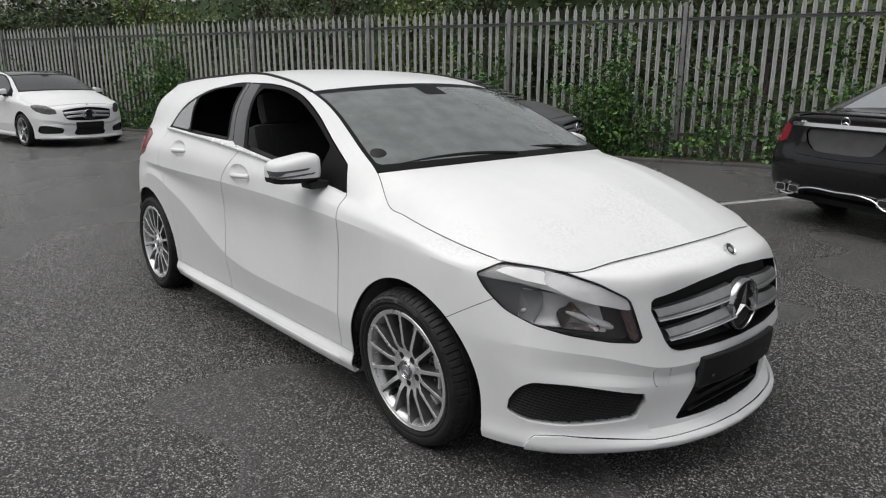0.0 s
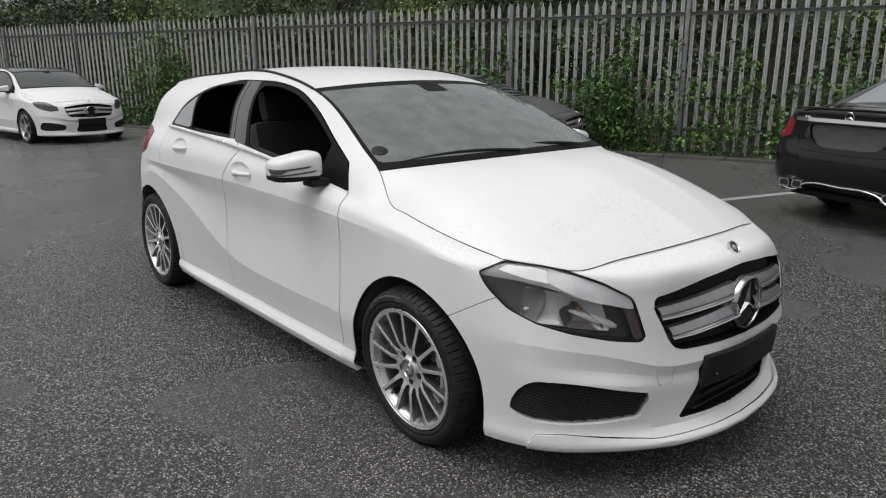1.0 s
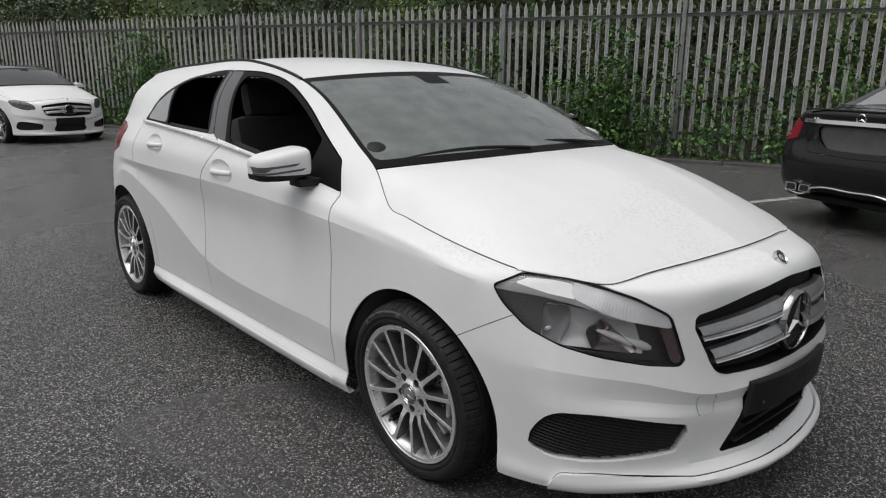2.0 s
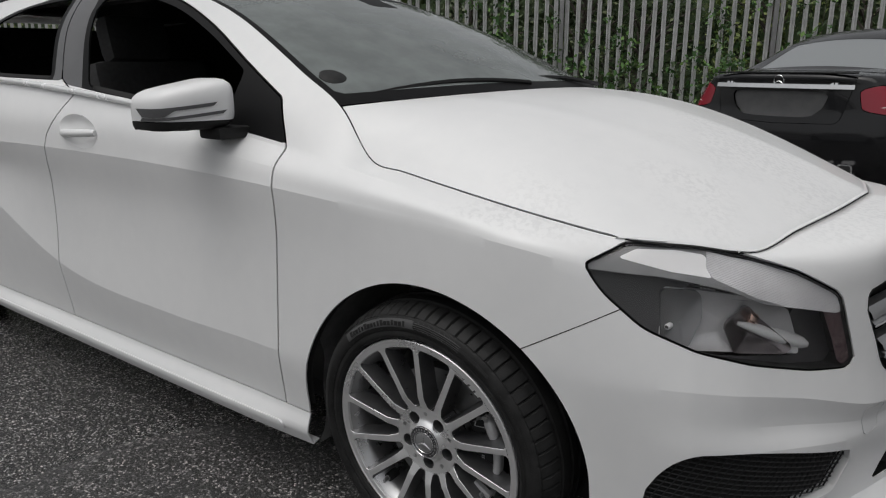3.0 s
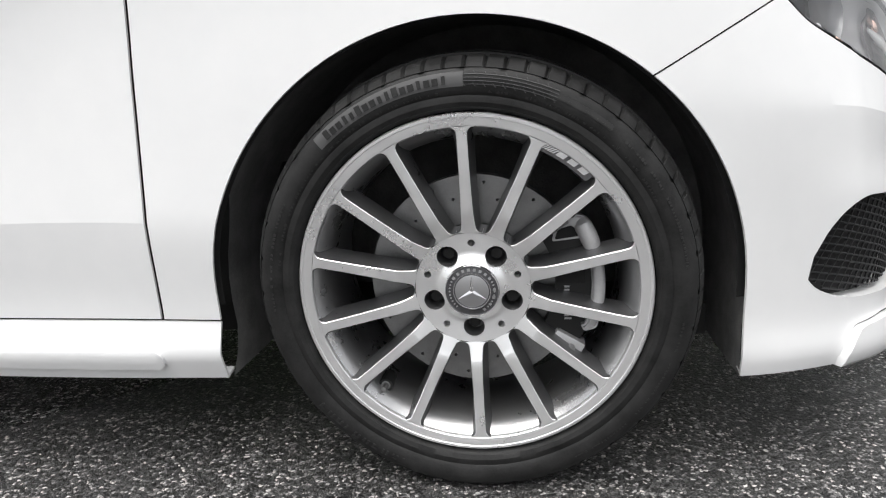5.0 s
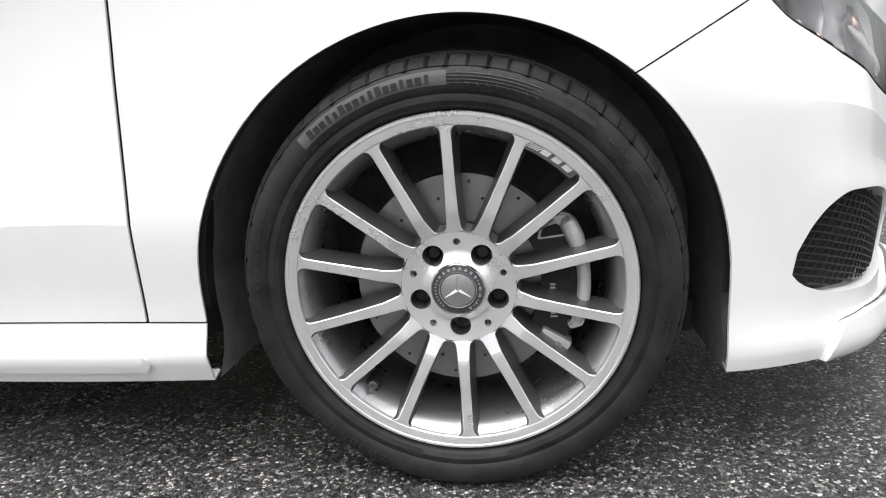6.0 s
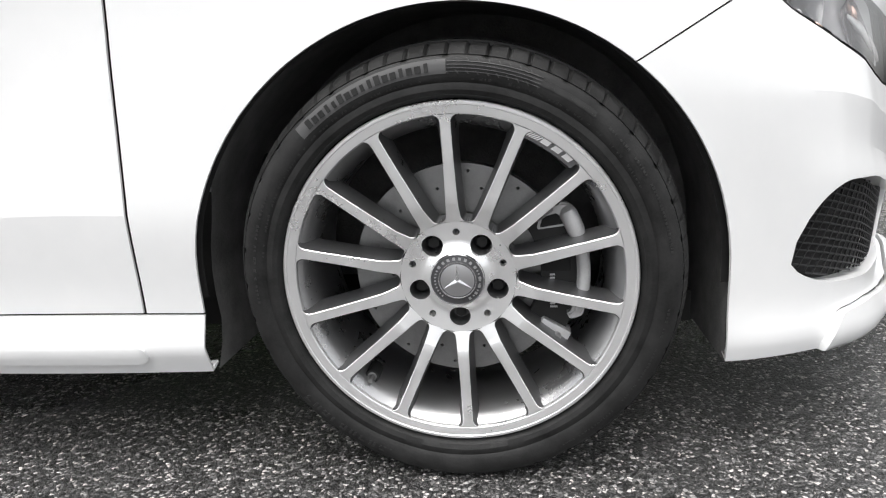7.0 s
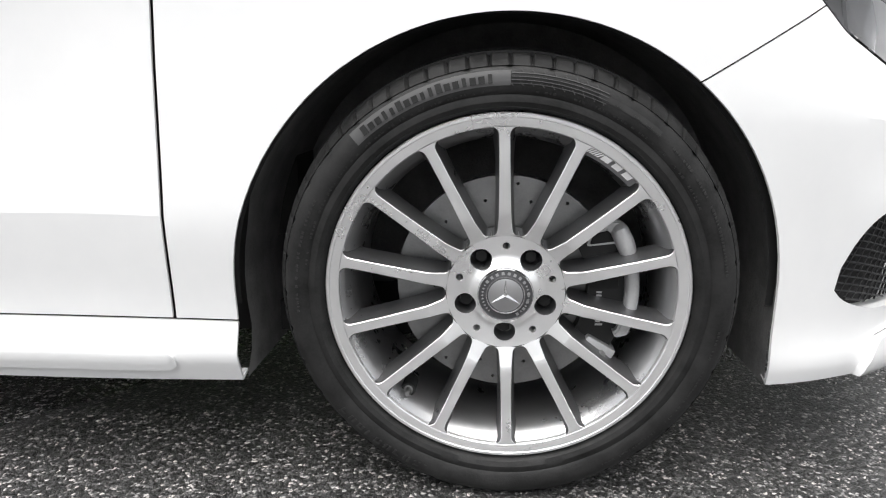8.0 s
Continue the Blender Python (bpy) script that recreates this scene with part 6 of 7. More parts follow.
fence = thing("palisade_fence", "weathered grey galvanised steel palisade fence", "fence")
fence["kind"] = "structure"
pv, pf = pale_mesh()
rng = random.Random(5)
pales = None
far = []
PITCH = STEP / 19
for bay in range(-7, 4):
    for s in range(19):
        along = bay * STEP + (s + 0.5) * PITCH + rng.uniform(-0.006, 0.006)
        m = fence_pose(along, rng.uniform(-0.004, 0.004), BASE_Z + 0.02 + rng.uniform(-0.012, 0.012)) @ pose(0, 0, 0, 0, rng.uniform(-0.5, 0.5), rng.uniform(-6, 6))
        if pales is None:
            pales = link_mesh("pale", pv, pf, STEEL, fence, smooth=False)
            ob = pales
        else:
            ob = new("pale", pales.data)
            ob.parent = fence
        ob.matrix_world = m
    post = part("fence_post", box((0.062, 0.055, TOP_Z - 0.08), (0, -0.046, (TOP_Z - 0.08) / 2), 0.004), RAIL, fence, "dark steel fence post")
    post.matrix_world = fence_pose(bay * STEP, 0.0, BASE_Z)
    for z in (0.42, RAIL_Z):
        rail = part("fence_rail", box((STEP - 0.02, 0.008, 0.05), (0, -0.014, 0), 0.002), RAIL, fence, "angle rail")
        rail.matrix_world = fence_pose(bay * STEP + STEP / 2, 0.0, z)
        lip_ = part("rail_lip", box((STEP - 0.02, 0.04, 0.005), (0, -0.036, 0.0225)), RAIL, rail)


# ---- the white hatchback ----
a_car = thing("hatchback_car", "white five-door hatchback, wet with rain, on silver multi-spoke wheels", "car")
hatchback(a_car, WHITE, windows=glass("privacy_glass", (0.26, 0.28, 0.275)))
interior(a_car)
wipers(a_car)

# ---- other parked cars ----
w_car = thing("white_saloon", "white saloon parked with its nose towards the yard", "car", "parked cars")
hatchback(w_car, WHITE, near=False, spokes=5, face_mat=SILVER, open_windows=False, roof=DARKGLASS, lamp=rounded([(-0.33, 0.790), (-0.20, 0.800), (-0.05, 0.775), (0.12, 0.705), (0.15, 0.640), (0.02, 0.622), (-0.12, 0.645), (-0.24, 0.690), (-0.315, 0.745)], 0.012))
w_car.matrix_world = pose(-13.6, 1.2, 0, 0, 0, 8.9) @ Matrix.Diagonal((1.07, 1.02, 1.0, 1))

g_car = thing("grey_car", "dark grey car parked beside the fence", "car", "parked cars")
hatchback(g_car, GREYPAINT, near=False, spokes=10, open_windows=False)
g_car.matrix_world = pose(-5.78, 6.0, 0, 0, 0, 20) @ Matrix.Diagonal((0.97, 0.97, 0.93, 1))


# ---- black saloon, seen from behind: x ahead of the rear bumper, half width, height ----
def run(*points):
    return list(points)


SB = run((0.10, 0, 0.30), (0.12, 0.45, 0.30), (0.22, 0.80, 0.26), (0.50, 0.87, 0.20), (1.02, 0.88, 0.19), (2.3, 0.86, 0.19), (3.3, 0.86, 0.19), (3.86, 0.88, 0.19), (4.35, 0.82, 0.18), (4.68, 0.55, 0.18), (4.75, 0, 0.18))
SC = run((0.03, 0, 0.40), (0.05, 0.48, 0.40), (0.16, 0.83, 0.40), (0.48, 0.90, 0.36), (1.02, 0.915, 0.42), (2.3, 0.89, 0.32), (3.3, 0.89, 0.32), (3.86, 0.90, 0.4), (4.38, 0.83, 0.36), (4.70, 0.55, 0.34), (4.78, 0, 0.34))
SD = run((0.00, 0, 0.60), (0.02, 0.48, 0.60), (0.13, 0.83, 0.61), (0.46, 0.905, 0.62), (1.02, 0.925, 0.66), (2.3, 0.885, 0.56), (3.3, 0.88, 0.56), (3.86, 0.905, 0.66), (4.34, 0.83, 0.58), (4.66, 0.55, 0.54), (4.75, 0, 0.54))
SE = run((0.035, 0, 0.78), (0.055, 0.48, 0.78), (0.16, 0.82, 0.80), (0.46, 0.90, 0.82), (1.02, 0.92, 0.83), (2.3, 0.90, 0.83), (3.3, 0.89, 0.82), (3.86, 0.885, 0.80), (4.28, 0.80, 0.74), (4.58, 0.53, 0.70), (4.68, 0, 0.70))
SF = run((0.045, 0, 0.985), (0.065, 0.45, 0.985), (0.17, 0.73, 0.985), (0.46, 0.81, 0.99), (1.02, 0.84, 0.985), (2.3, 0.835, 0.955), (3.3, 0.82, 0.93), (3.75, 0.81, 0.885), (4.1, 0.74, 0.82), (4.42, 0.5, 0.775), (4.52, 0, 0.78))
SG = run((0.06, 0, 1.078), (0.08, 0.43, 1.073), (0.20, 0.66, 1.062), (0.55, 0.73, 1.07), (1.10, 0.71, 1.22), (2.2, 0.70, 1.22), (3.05, 0.735, 1.10), (3.62, 0.76, 0.945), (4.08, 0.70, 0.845), (4.40, 0.48, 0.79), (4.50, 0, 0.79))
SH = run((0.40, 0, 1.098), (0.40, 0.42, 1.094), (0.42, 0.60, 1.084), (0.60, 0.66, 1.085), (1.22, 0.58, 1.345), (2.05, 0.575, 1.40), (2.80, 0.62, 1.25), (3.55, 0.70, 0.985), (4.05, 0.66, 0.865), (4.36, 0.45, 0.81), (4.45, 0, 0.81))


PLATEGREY = mottled(material("plate_panel_grey", rough=0.35), 12, (0.06, 0.06, 0.062), (0.09, 0.09, 0.092), (0.3, 0.45))
PALELENS = material("pale_lens", (0.62, 0.56, 0.56), 0.15, 0, 0.5)


def saloon(root, paint):
    mesh = loft([[(x - 4.9, w, z) for x, w, z in l] for l in (SB, SC, SD, SE, SF, SG, SH)], [(0, 0), (0.2, 0.2), (0.3, 0.3), (0.8, 0.8), (0.7, 0.7), (0, 0), (0, 0)], 200, [3, 4, 4, 5, 4, 5])
    V, F = mesh[0] + (4.9, 0, 0), mesh[1]

    def wheelhole(cx, V):
        x, z = V[:, 0] - cx, V[:, 2] - 0.335
        return np.where(V[:, 1] > 0.55, np.where(z > 0, np.hypot(x, z), np.abs(x)) - 0.375, 1.0)

    rest = cut(V, F, np.minimum(wheelhole(1.02, V), wheelhole(3.86, V)))
    behind = lambda V: V[:, 0] < 0.62
    lamp, rest = split(rest, region(rest, from_front, rounded([(0.600, 0.955), (0.70, 0.995), (0.95, 0.99), (0.97, 0.83), (0.86, 0.77), (0.640, 0.805)], 0.03), behind), 0.003)
    recess, rest = split(rest, region(rest, from_front, rounded([(-0.05, 0.945), (0.41, 0.94), (0.375, 0.82), (0.30, 0.75), (0.2, 0.738), (-0.05, 0.735)], 0.02), behind), 0.0)
    diff, rest = split(rest, region(rest, from_front, rounded([(-0.05, 0.40), (0.34, 0.40), (0.45, 0.30), (0.45, 0.24), (-0.05, 0.24)], 0.02), behind), 0.0)
    pane, rest = split(rest, region(rest, from_side, rounded([(0.82, 1.035), (1.20, 1.25), (1.5, 1.345), (2.05, 1.37), (2.45, 1.31), (2.85, 1.18), (3.25, 0.975), (2.3, 0.99)], 0.03), lambda V: V[:, 0] > 0.7), 0.0)
    lid, rest = split(rest, region(rest, from_front, rounded([(-0.05, 1.2), (0.60, 1.2), (0.545, 0.90), (0.50, 0.70), (-0.05, 0.68)], 0.03), behind), 0.002)
    both("body_side", *rest, paint, root, t=0.003)
    across(*lid, paint, "boot_lid", root, t=0.003)
    band, lamp = split(lamp, np.maximum(np.abs(lamp[0][:, 2] - 0.845) - 0.012, lamp[0][:, 1] - 0.80), 0.0)
    for ob, s_ in zip(both("tail_lamp", *lamp, RED, root, "red tail lamp with a clear lower band", t=0.003), (-1, 1)):
        both("reversing_band", *band, PALELENS, ob, "pale reversing light band", t=0.003, sides=(s_,))
    n = normals(*recess)
    across(recess[0] - n * 0.02, recess[1], PLATEGREY, "plate_recess", root, "blank grey plate recess", t=0)
    n = normals(*diff)
    across(diff[0] - n * 0.05, diff[1], DARK, "diffuser", root, "black rear diffuser", t=0)
    both("side_window", *pane, DARKGLASS, root, "dark side window", t=0)
    # top surfaces across the car
    t = np.concatenate([[0], np.cumsum(np.linalg.norm(np.diff(np.mean(np.array([SB, SC, SD, SE, SF, SG, SH], float), axis=0), axis=0), axis=1))])
    E = spline(t, SH, np.linspace(t[3], t[-1], 120))
    f = np.linspace(0, 1, 14)
    crown = np.interp(E[:, 0], [0.4, 0.9, 1.3, 2.4, 3.4, 4.45], [0.012, 0.03, 0.045, 0.045, 0.035, 0.012])
    T = np.stack([np.repeat(E[:, :1], 14, 1), E[:, 1:2] * f, E[:, 2:] + crown[:, None] * (1 - f**2)], 2)
    T[:, :, 0] += 0.10 * (1 - f**2) * np.interp(E[:, 0], [0.5, 1.2, 2.0, 3.0, 3.5, 4.0], [-0.5, -0.4, 0, 0.6, 0.9, 0.0])[:, None]
    tv, tf = T.reshape(-1, 3), [tuple(reversed(g)) for g in grid_faces(120, 14)]
    along = np.repeat(E[:, 0], 14)
    for name, lo, hi, mat, lab in (("roof", 1.24, 2.55, paint, ""), ("front_screen", 2.55, 3.52, DARKGLASS, "dark windscreen"), ("bonnet", 3.52, 9, paint, "")):
        across(*cut(tv, tf, np.minimum(along - lo, hi - along)), mat, name, root, lab, t=0.003)
    rear = np.minimum(along - 0.3, 1.24 - along)
    gv, gf = cut(tv, tf, rear)
    keepv = np.minimum(np.minimum(gv[:, 0] - 0.64, 1.14 - gv[:, 0]), 0.56 + 0.10 * (0.64 - gv[:, 0]) - gv[:, 1])
    across(*cut(gv, gf, keepv), REARGLASS, "rear_window", root, "rain-wet rear window", t=0)
    across(*cut(gv, gf, -keepv), paint, "rear_pillar", root, t=0.003)
    D = spline(t, SH, np.linspace(t[0], t[3], 40))
    dv, df = ribbon(D, np.stack([np.full(40, 0.62), D[:, 1], np.full(40, 1.10) + 0.012], 1))
    across(dv, df, paint, "deck", root, t=0.003)
    # bright trim
    S = spline(t, SF, np.linspace(t[0], t[3], 60))
    S = S[S[:, 1] < 0.585]
    both("boot_strip", *ribbon(S + (-0.012, 0, -0.022), S + (-0.008, 0, 0.012)), CHROME, root, "bright chrome boot strip", t=0.01)
    lv, lf = lathe([(0.037, 0.0), (0.037, -0.006), (0.042, -0.008), (0.046, -0.005), (0.046, 0.0)], 40)
    arms = []
    for i in range(3):
        a = radians(90 + 120 * i)
        c, s_ = math.cos(a), math.sin(a)
        arms.append((np.array([(0, -0.006, 0), (-0.006 * s_, 0, 0.006 * c), (0.038 * c, -0.004, 0.038 * s_), (0.006 * s_, 0, -0.006 * c)]), [(0, 1, 2), (0, 2, 3)]))
    ev, ef = join((lv, lf), *arms)
    link_mesh("boot_emblem", np.stack([0.042 + ev[:, 1], -ev[:, 0], 1.022 + ev[:, 2]], 1), ef, CHROME, root, "chrome ringed boot emblem")
    for y0, n in ((0.47, 4), (-0.34, 4)):
        bars = [thick(np.array([(0.052, y0 - i * 0.032, 0.992), (0.052, y0 - i * 0.032 - 0.022, 0.992), (0.056, y0 - i * 0.032 - 0.022, 1.012), (0.056, y0 - i * 0.032, 1.012)]), [(0, 1, 2, 3)], 0.003, np.array([[-1, 0, 0]] * 4)) for i in range(n)]
        link_mesh("model_badge", *join(*bars), CHROME, root, "chrome badge drawn as plain bars", smooth=False)
    for s in (-1, 1):
        S2 = curve_points([(0.85, 0.80, 1.03), (1.2, 0.735, 1.215), (1.5, 0.665, 1.34), (2.05, 0.645, 1.375), (2.45, 0.66, 1.31)], 40)
        wv, wf = tube(np.vstack([S2]) * (1, s, 1), 0.008, 6)
        link_mesh("window_trim", wv, wf, CHROME, root, "chrome window trim")
        P = np.array([(x, s * (0.842 if x < 2.5 else 0.83), np.interp(x, [0.85, 2.3, 3.2], [1.0, 0.962, 0.94])) for x in np.linspace(0.85, 3.2, 30)])
        wv, wf = tube(P, 0.008, 6)
        link_mesh("belt_trim", wv, wf, CHROME, root, "chrome belt trim")
        for x in (1.75, 2.75):
            P = np.array([(x + d, s * (0.93 - 6 * d * d), 0.86) for d in np.linspace(-0.10, 0.10, 9)])
            wv, wf = tube(P, 0.013, 8)
            link_mesh("door_handle", wv, wf, CHROME, root, "chrome-edged door handle")
        for y in (0.60, 0.455):
            out = rounded([(-0.062, -0.036), (0.062, -0.036), (0.055, 0.036), (-0.055, 0.036)], 0.02)
            ov, of = extrude_outline(out, -0.02, 0.16)
            hole, hf = extrude_outline(out * 0.78, -0.021, -0.019)
            pipe = link_mesh("exhaust_tip", np.stack([0.05 + ov[:, 1], s * y + ov[:, 0], 0.362 + ov[:, 2]], 1), of, CHROME, root, "square chrome exhaust tip")
            link_mesh("exhaust_bore", np.stack([0.05 + hole[:, 1], s * y + hole[:, 0], 0.362 + hole[:, 2]], 1), hf, DARK, pipe)
    P = curve_points([(0.05, -0.67, 0.322), (0.035, -0.46, 0.312), (0.025, -0.37, 0.375), (0.02, -0.3, 0.392), (0.02, 0, 0.395), (0.02, 0.3, 0.392), (0.025, 0.37, 0.375), (0.035, 0.46, 0.312), (0.05, 0.67, 0.322)], 80)
    wv, wf = tube(P, 0.009, 6)
    link_mesh("diffuser_trim", wv, wf, CHROME, root, "chrome diffuser trim line")
    part("lip_spoiler", box((0.05, 1.15, 0.012), (0.085, 0, 1.086), 0.004), TRIM, root)
    part("underfloor", box((4.2, 1.5, 0.05), (2.4, 0, 0.24)), DARK, root)
    for x in (1.02, 3.86):
        for s in (-1, 1):
            wheel(root, (x, s * 0.885, 0.335), 0, s, marks=False, tyre_r=0.335, spokes=10, face_mat=TITAN)
            t_ = np.linspace(radians(-20), radians(200), 24)
            o = np.stack([x + 0.385 * np.cos(t_), np.full(24, s * 0.87), 0.335 + 0.385 * np.sin(t_)], 1)
            link_mesh("arch_liner", *join(ribbon(o, o * (1, 0.6, 1)), (np.vstack([[(x, s * 0.52, 0.335)], o * (1, 0.6, 1)]), [(0, i, i + 1) for i in range(1, 24)])), LINER, root)
    for s in (-1, 1):
        bm = box((0.16, 0.20, 0.14), (2.98, s * 0.98, 1.02), 0.05)
        part("door_mirror", bm, paint, root)


# opaque grey base carries the reflected sky and the film of rain
REARGLASS = material("sky_grey_rear_glass", (0.22, 0.235, 0.24), 0.16, 0.0, 0.7, 0.8)
b_car = thing("black_saloon", "glossy black saloon with square chrome exhaust tips and red lamps", "car", "parked cars")
saloon(b_car, BLACKPAINT)
b_car.matrix_world = BLACK_CAR


# ---- greenery: leaves are small folded blades ----
def leaves(centres, sizes, rng_, droop=0.3):
    """Folded four-cornered blades at the centres, turned at random."""
    n = len(centres)
    a = rng_.normal(size=(n, 3))
    a[:, 2] -= droop
    a /= np.linalg.norm(a, axis=1)[:, None]
    b = np.cross(a, rng_.normal(size=(n, 3)))
    b /= np.linalg.norm(b, axis=1)[:, None]
    c = np.cross(a, b)
    s = sizes[:, None]
    V = np.stack([centres - a * s * 0.55, centres + b * s * 0.34 + c * s * 0.10, centres + a * s * 0.6, centres - b * s * 0.34 + c * s * 0.10], 1).reshape(-1, 3)
    i = np.arange(n)[:, None] * 4
    F = np.concatenate([i + (0, 1, 2), i + (0, 2, 3)], 0)
    return V, F


def leaf_object(name, V, F, mat, parent, label):
    me = bpy.data.meshes.new(name)
    me.vertices.add(len(V))
    me.vertices.foreach_set("co", V.astype(np.float32).ravel())
    me.loops.add(len(F) * 3)
    me.loops.foreach_set("vertex_index", F.astype(np.int32).ravel())
    me.polygons.add(len(F))
    me.polygons.foreach_set("loop_start", np.arange(len(F), dtype=np.int32) * 3)
    me.update(calc_edges=True)
    me.materials.append(mat)
    ob = new(name, me)
    ob.parent = parent
    return tagged(ob, label, "", "", "stuff")


def fence_points(along, out, z):
    P = FA[None] + along[:, None] * FD[None] + out[:, None] * FN[None]
    return np.stack([P[:, 0], P[:, 1], z], 1)


gen = np.random.default_rng(11)


def clumps(spots, per, spread, size, rng_):
    """Leaves gathered round spots of (along, out, height, radius)."""
    C, S = [], []
    for al, out, z, r in spots:
        k = max(6, int(per * r * r / 0.09))
        d = rng_.normal(size=(k, 3))
        d /= np.linalg.norm(d, axis=1)[:, None]
        rad = r * rng_.uniform(0.35, 1.0, k) ** 0.6
        p = d * rad[:, None] * spread
        C.append(fence_points(al + p[:, 0], out + p[:, 1], np.maximum(z + p[:, 2], 0.06)))
        S.append(rng_.uniform(size[0], size[1], k))
    return np.vstack(C), np.concatenate(S)


# climbers and brambles through the fence: dense low down, ragged towards the top
def climber(name, a0, a1, count, top, label, seed, bright=LEAF):
    g = np.random.default_rng(seed)
    root = thing(name, label, "climbing plant", "climbers on the fence")
    root.matrix_world = fence_pose((a0 + a1) / 2, -0.05, 0.06)
    inv = np.array(root.matrix_world.inverted())
    spots, stems = [], []
    knots = g.uniform(a0, a1, max(3, int((a1 - a0) / 0.70)))
    vigour = g.uniform(0.4, 1.3, len(knots))
    for i in range(count):
        j = int(g.integers(len(knots)))
        al = float(np.clip(knots[j] + g.normal() * 0.15, a0, a1)) if g.uniform() < 0.88 else g.uniform(a0, a1)
        h = top * g.uniform(0.2, 1.0) * vigour[j]
        base = al + g.uniform(-0.18, 0.18)
        lean = g.uniform(-0.35, 0.35)
        out = g.uniform(-0.40, 0.10)
        P = np.array([(base + lean * u + 0.08 * math.sin(5 * u + i), out + 0.10 * math.sin(4 * u + 2 * i), 0.06 + h * u) for u in np.linspace(0, 1, 9)])
        W = fence_points(P[:, 0], P[:, 1], P[:, 2])
        stems.append(tube(W, 0.006 * np.linspace(1, 0.35, 9), 5))
        low = g.uniform(0.05, 0.6)
        for u in np.linspace(low, 1, max(2, int((1 - low) * h / 0.22))):
            j = min(8, int(u * 8))
            spots.append((P[j, 0] + g.uniform(-0.12, 0.12), P[j, 1] + g.uniform(-0.12, 0.1), P[j, 2], g.uniform(0.10, 0.24) * (1.2 - 0.45 * u)))
    C, S = clumps(spots, 84, np.array((1.0, 0.8, 1.0)), (0.034, 0.092), g)
    V, F = leaves(C, S, g)
    to_local = lambda X: X @ inv[:3, :3].T + inv[:3, 3]
    sv, sf = join(*stems)
    tagged(link_mesh("bramble_wood", to_local(sv), sf, BARK, root), "thin woody stems", "", "", "stuff")
    leaf_object("leaves", to_local(V), F, bright, root, "fresh green leaves")
    return root


climber("bramble", -1.2, 3.4, 74, 2.05, "green bramble and climber growing through the palisade", 3)
climber("bramble", 3.2, 8.5, 46, 1.7, "green bramble and climber growing through the palisade", 4)
climber("bramble", -4.6, -1.0, 70, 2.5, "tall green climber reaching the fence top", 8)
climber("bramble", -11.4, -4.6, 34, 1.1, "sparse low climber along the fence foot", 6)
climber("bramble", -17.5, -10.8, 170, 1.75, "dense green climber along the fence foot", 9)
climber("bramble", -24, -17.5, 40, 1.3, "green climber along the fence foot", 10)


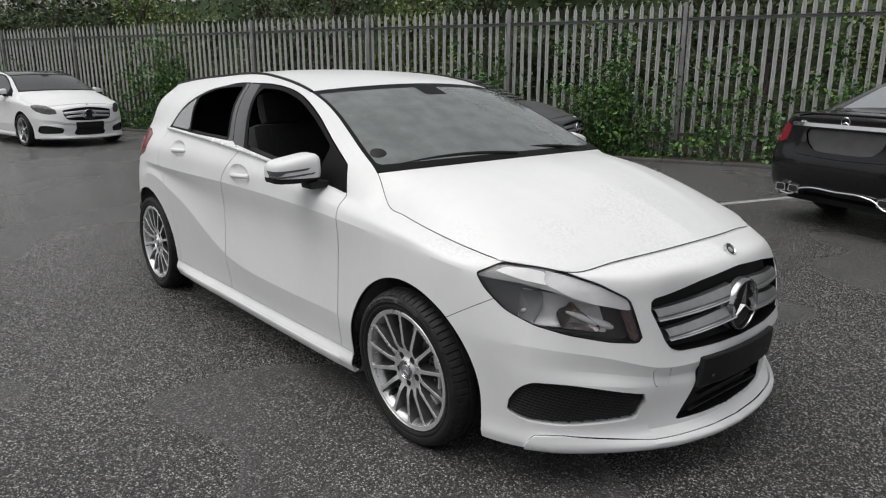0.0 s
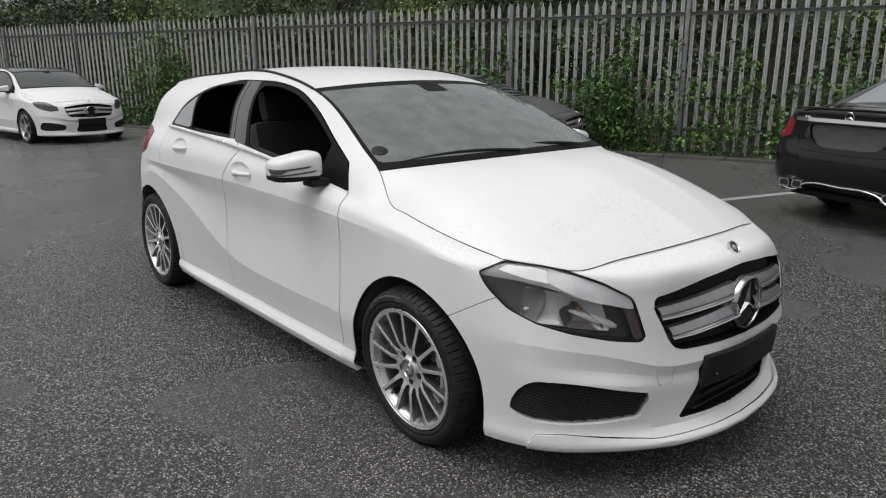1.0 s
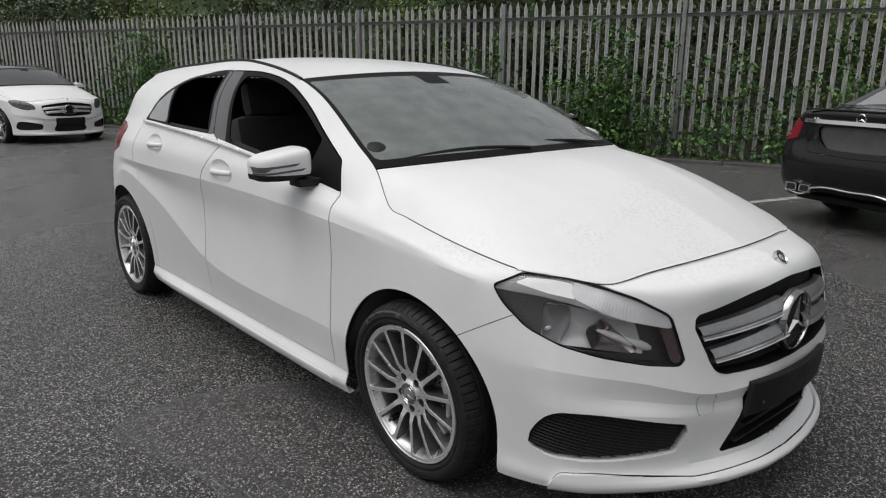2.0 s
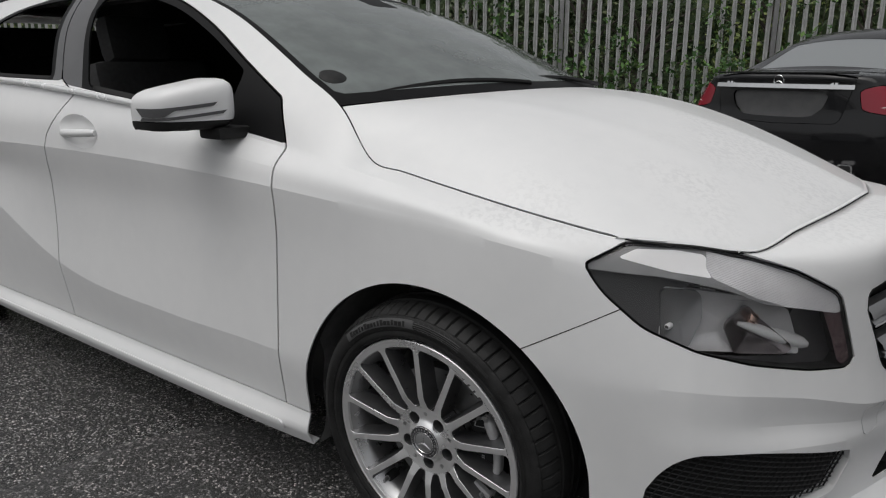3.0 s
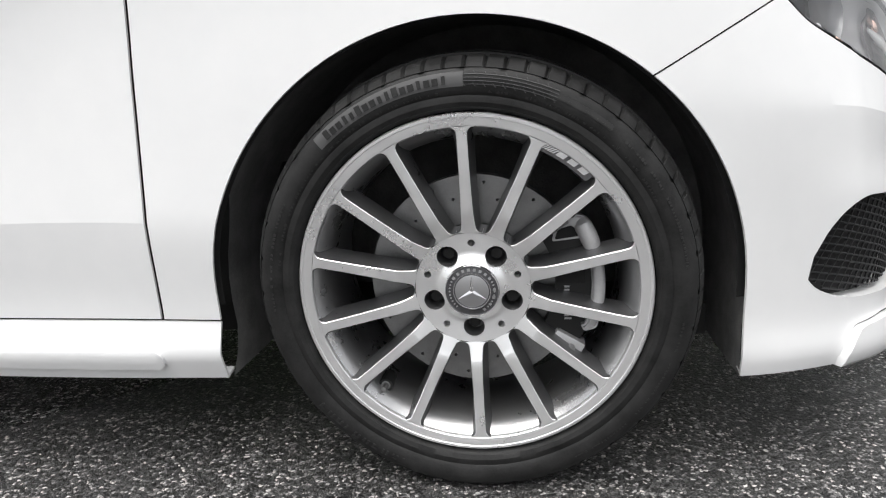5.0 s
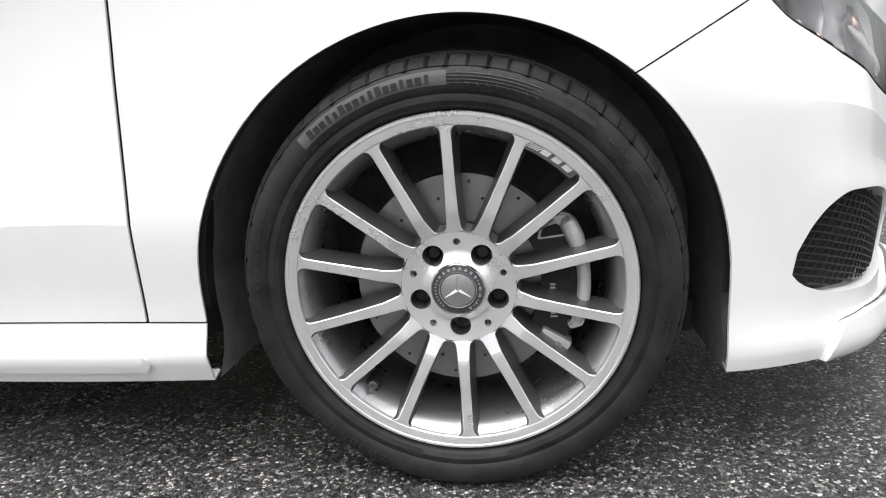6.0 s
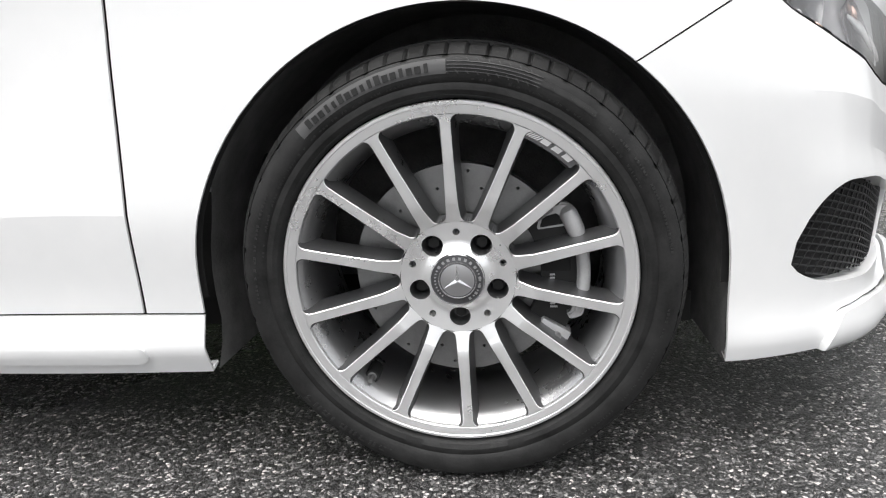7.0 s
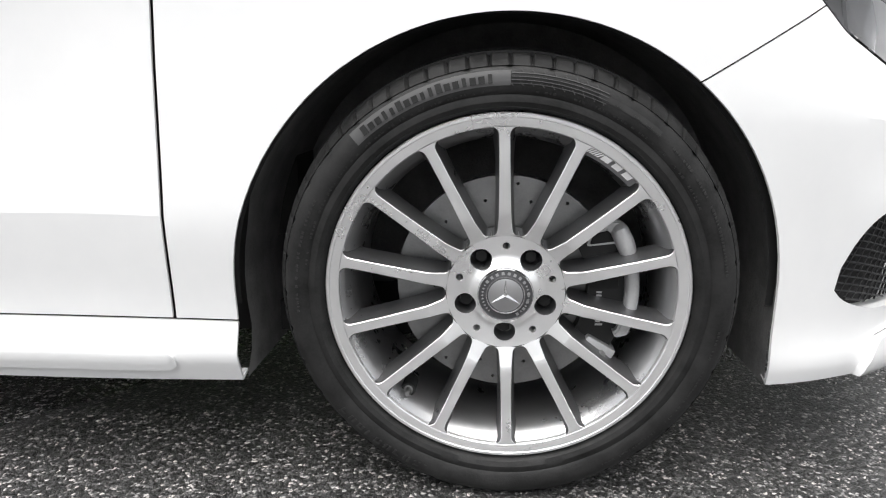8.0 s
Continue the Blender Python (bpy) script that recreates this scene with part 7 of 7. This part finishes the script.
# trees and scrub behind the fence
def shrub(al, out, height, width, mat, label, seed, leaf=(0.05, 0.11), density=1.0):
    g = np.random.default_rng(seed)
    root = thing("tree", label, "tree", "trees behind the fence")
    root.matrix_world = fence_pose(al, out, 0.06)
    inv = np.array(root.matrix_world.inverted())
    to_local = lambda X: X @ inv[:3, :3].T + inv[:3, 3]
    trunk = np.array([(al + 0.12 * math.sin(3 * u + seed), out + 0.1 * math.sin(2 * u), 0.04 + height * 0.75 * u) for u in np.linspace(0, 1, 9)])
    wood = [tube(fence_points(trunk[:, 0], trunk[:, 1], trunk[:, 2]), np.linspace(0.085, 0.03, 9) * height / 5, 8)]
    spots = []
    for i in range(int(17 * density) + 6):
        u = g.uniform(0.12, 1.0)
        a = g.uniform(0, 2 * math.pi)
        r = width * g.uniform(0.35, 1.0) * math.sin(math.pi * (0.25 + 0.62 * u))
        j = min(8, int(u * 8))
        tip = np.array((al + r * math.cos(a), out + 0.75 * r * math.sin(a), height * (0.10 + 0.86 * u)))
        L = trunk[j] + (tip - trunk[j]) * np.linspace(0, 1, 6)[:, None]
        L[:, 2] += 0.12 * np.sin(np.linspace(0, np.pi, 6))
        wood.append(tube(fence_points(L[:, 0], L[:, 1], L[:, 2]), np.linspace(0.03, 0.008, 6), 5))
        for v in np.linspace(0.45, 1.05, 3):
            c = trunk[j] + (tip - trunk[j]) * v
            spots.append((c[0], c[1], c[2], g.uniform(0.30, 0.62)))
    C, S = clumps(spots, 12, np.array((1.0, 1.0, 0.75)), leaf, g)
    V, F = leaves(C, S, g)
    wv, wf = join(*wood)
    link_mesh("trunk", to_local(wv), wf, BARK, root, "slim trunk with limbs")
    leaf_object("crown", to_local(V), F, mat, root, "ragged leafy crown")
    return root


seed_ = 100
for al in np.arange(-30, 13, 1.75):
    seed_ += 1
    light = -19.5 < al < -10
    shrub(al + gen.uniform(-0.5, 0.5), gen.uniform(1.1, 1.9), gen.uniform(3.0, 3.9), gen.uniform(1.3, 1.7), LEAFLIGHT if (seed_ % 5 == 0 or (-14.5 < al < -11)) else LEAFDARK, "leafy self-sown tree behind the fence", seed_, density=1.1)
for al in np.arange(-34, 17, 3.4):
    seed_ += 1
    shrub(al + gen.uniform(-0.8, 0.8), gen.uniform(3.6, 5.2), gen.uniform(4.3, 5.4), gen.uniform(2.2, 2.7), LEAFDARK, "tall dark green tree in the far scrub", seed_, (0.10, 0.20), 1.5)

# undergrowth: an uneven sheet behind the trees, the dense thicket's shade in its dark colour
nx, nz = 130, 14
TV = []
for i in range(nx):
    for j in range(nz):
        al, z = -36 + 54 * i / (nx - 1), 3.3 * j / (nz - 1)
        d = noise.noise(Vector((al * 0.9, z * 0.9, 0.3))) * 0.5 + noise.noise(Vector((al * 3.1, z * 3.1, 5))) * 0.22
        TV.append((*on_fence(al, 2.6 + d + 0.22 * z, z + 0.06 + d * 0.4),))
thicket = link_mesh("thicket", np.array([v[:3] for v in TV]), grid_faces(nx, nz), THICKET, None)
tagged(thicket, "dark sheet for the shaded depth of the thicket behind the fence", "hedge", "", "stuff")
C = np.array([v[:3] for v in TV])
C = np.repeat(C, 14, 0) + gen.normal(size=(len(C) * 14, 3)) * (0.22, 0.22, 0.2)
lv, lf = leaves(C, gen.uniform(0.06, 0.14, len(C)), gen)
leaf_object("thicket_leaves", lv, lf, LEAFDARK, thicket, "dark leaves of the thicket")

# plain unseen wall added behind the camera: closes the yard and cuts low sky light
wall = part("wall_south", box((120, 0.3, 3.4), (0, 0, 1.7)), CLAD, None)
wall.matrix_world = Matrix.Translation((4.0, -40.0, 0)) @ pose(0, 0, 0, 0, 0, 12)
tagged(wall, "plain grey unseen wall added to close the yard", "wall", "", "structure")
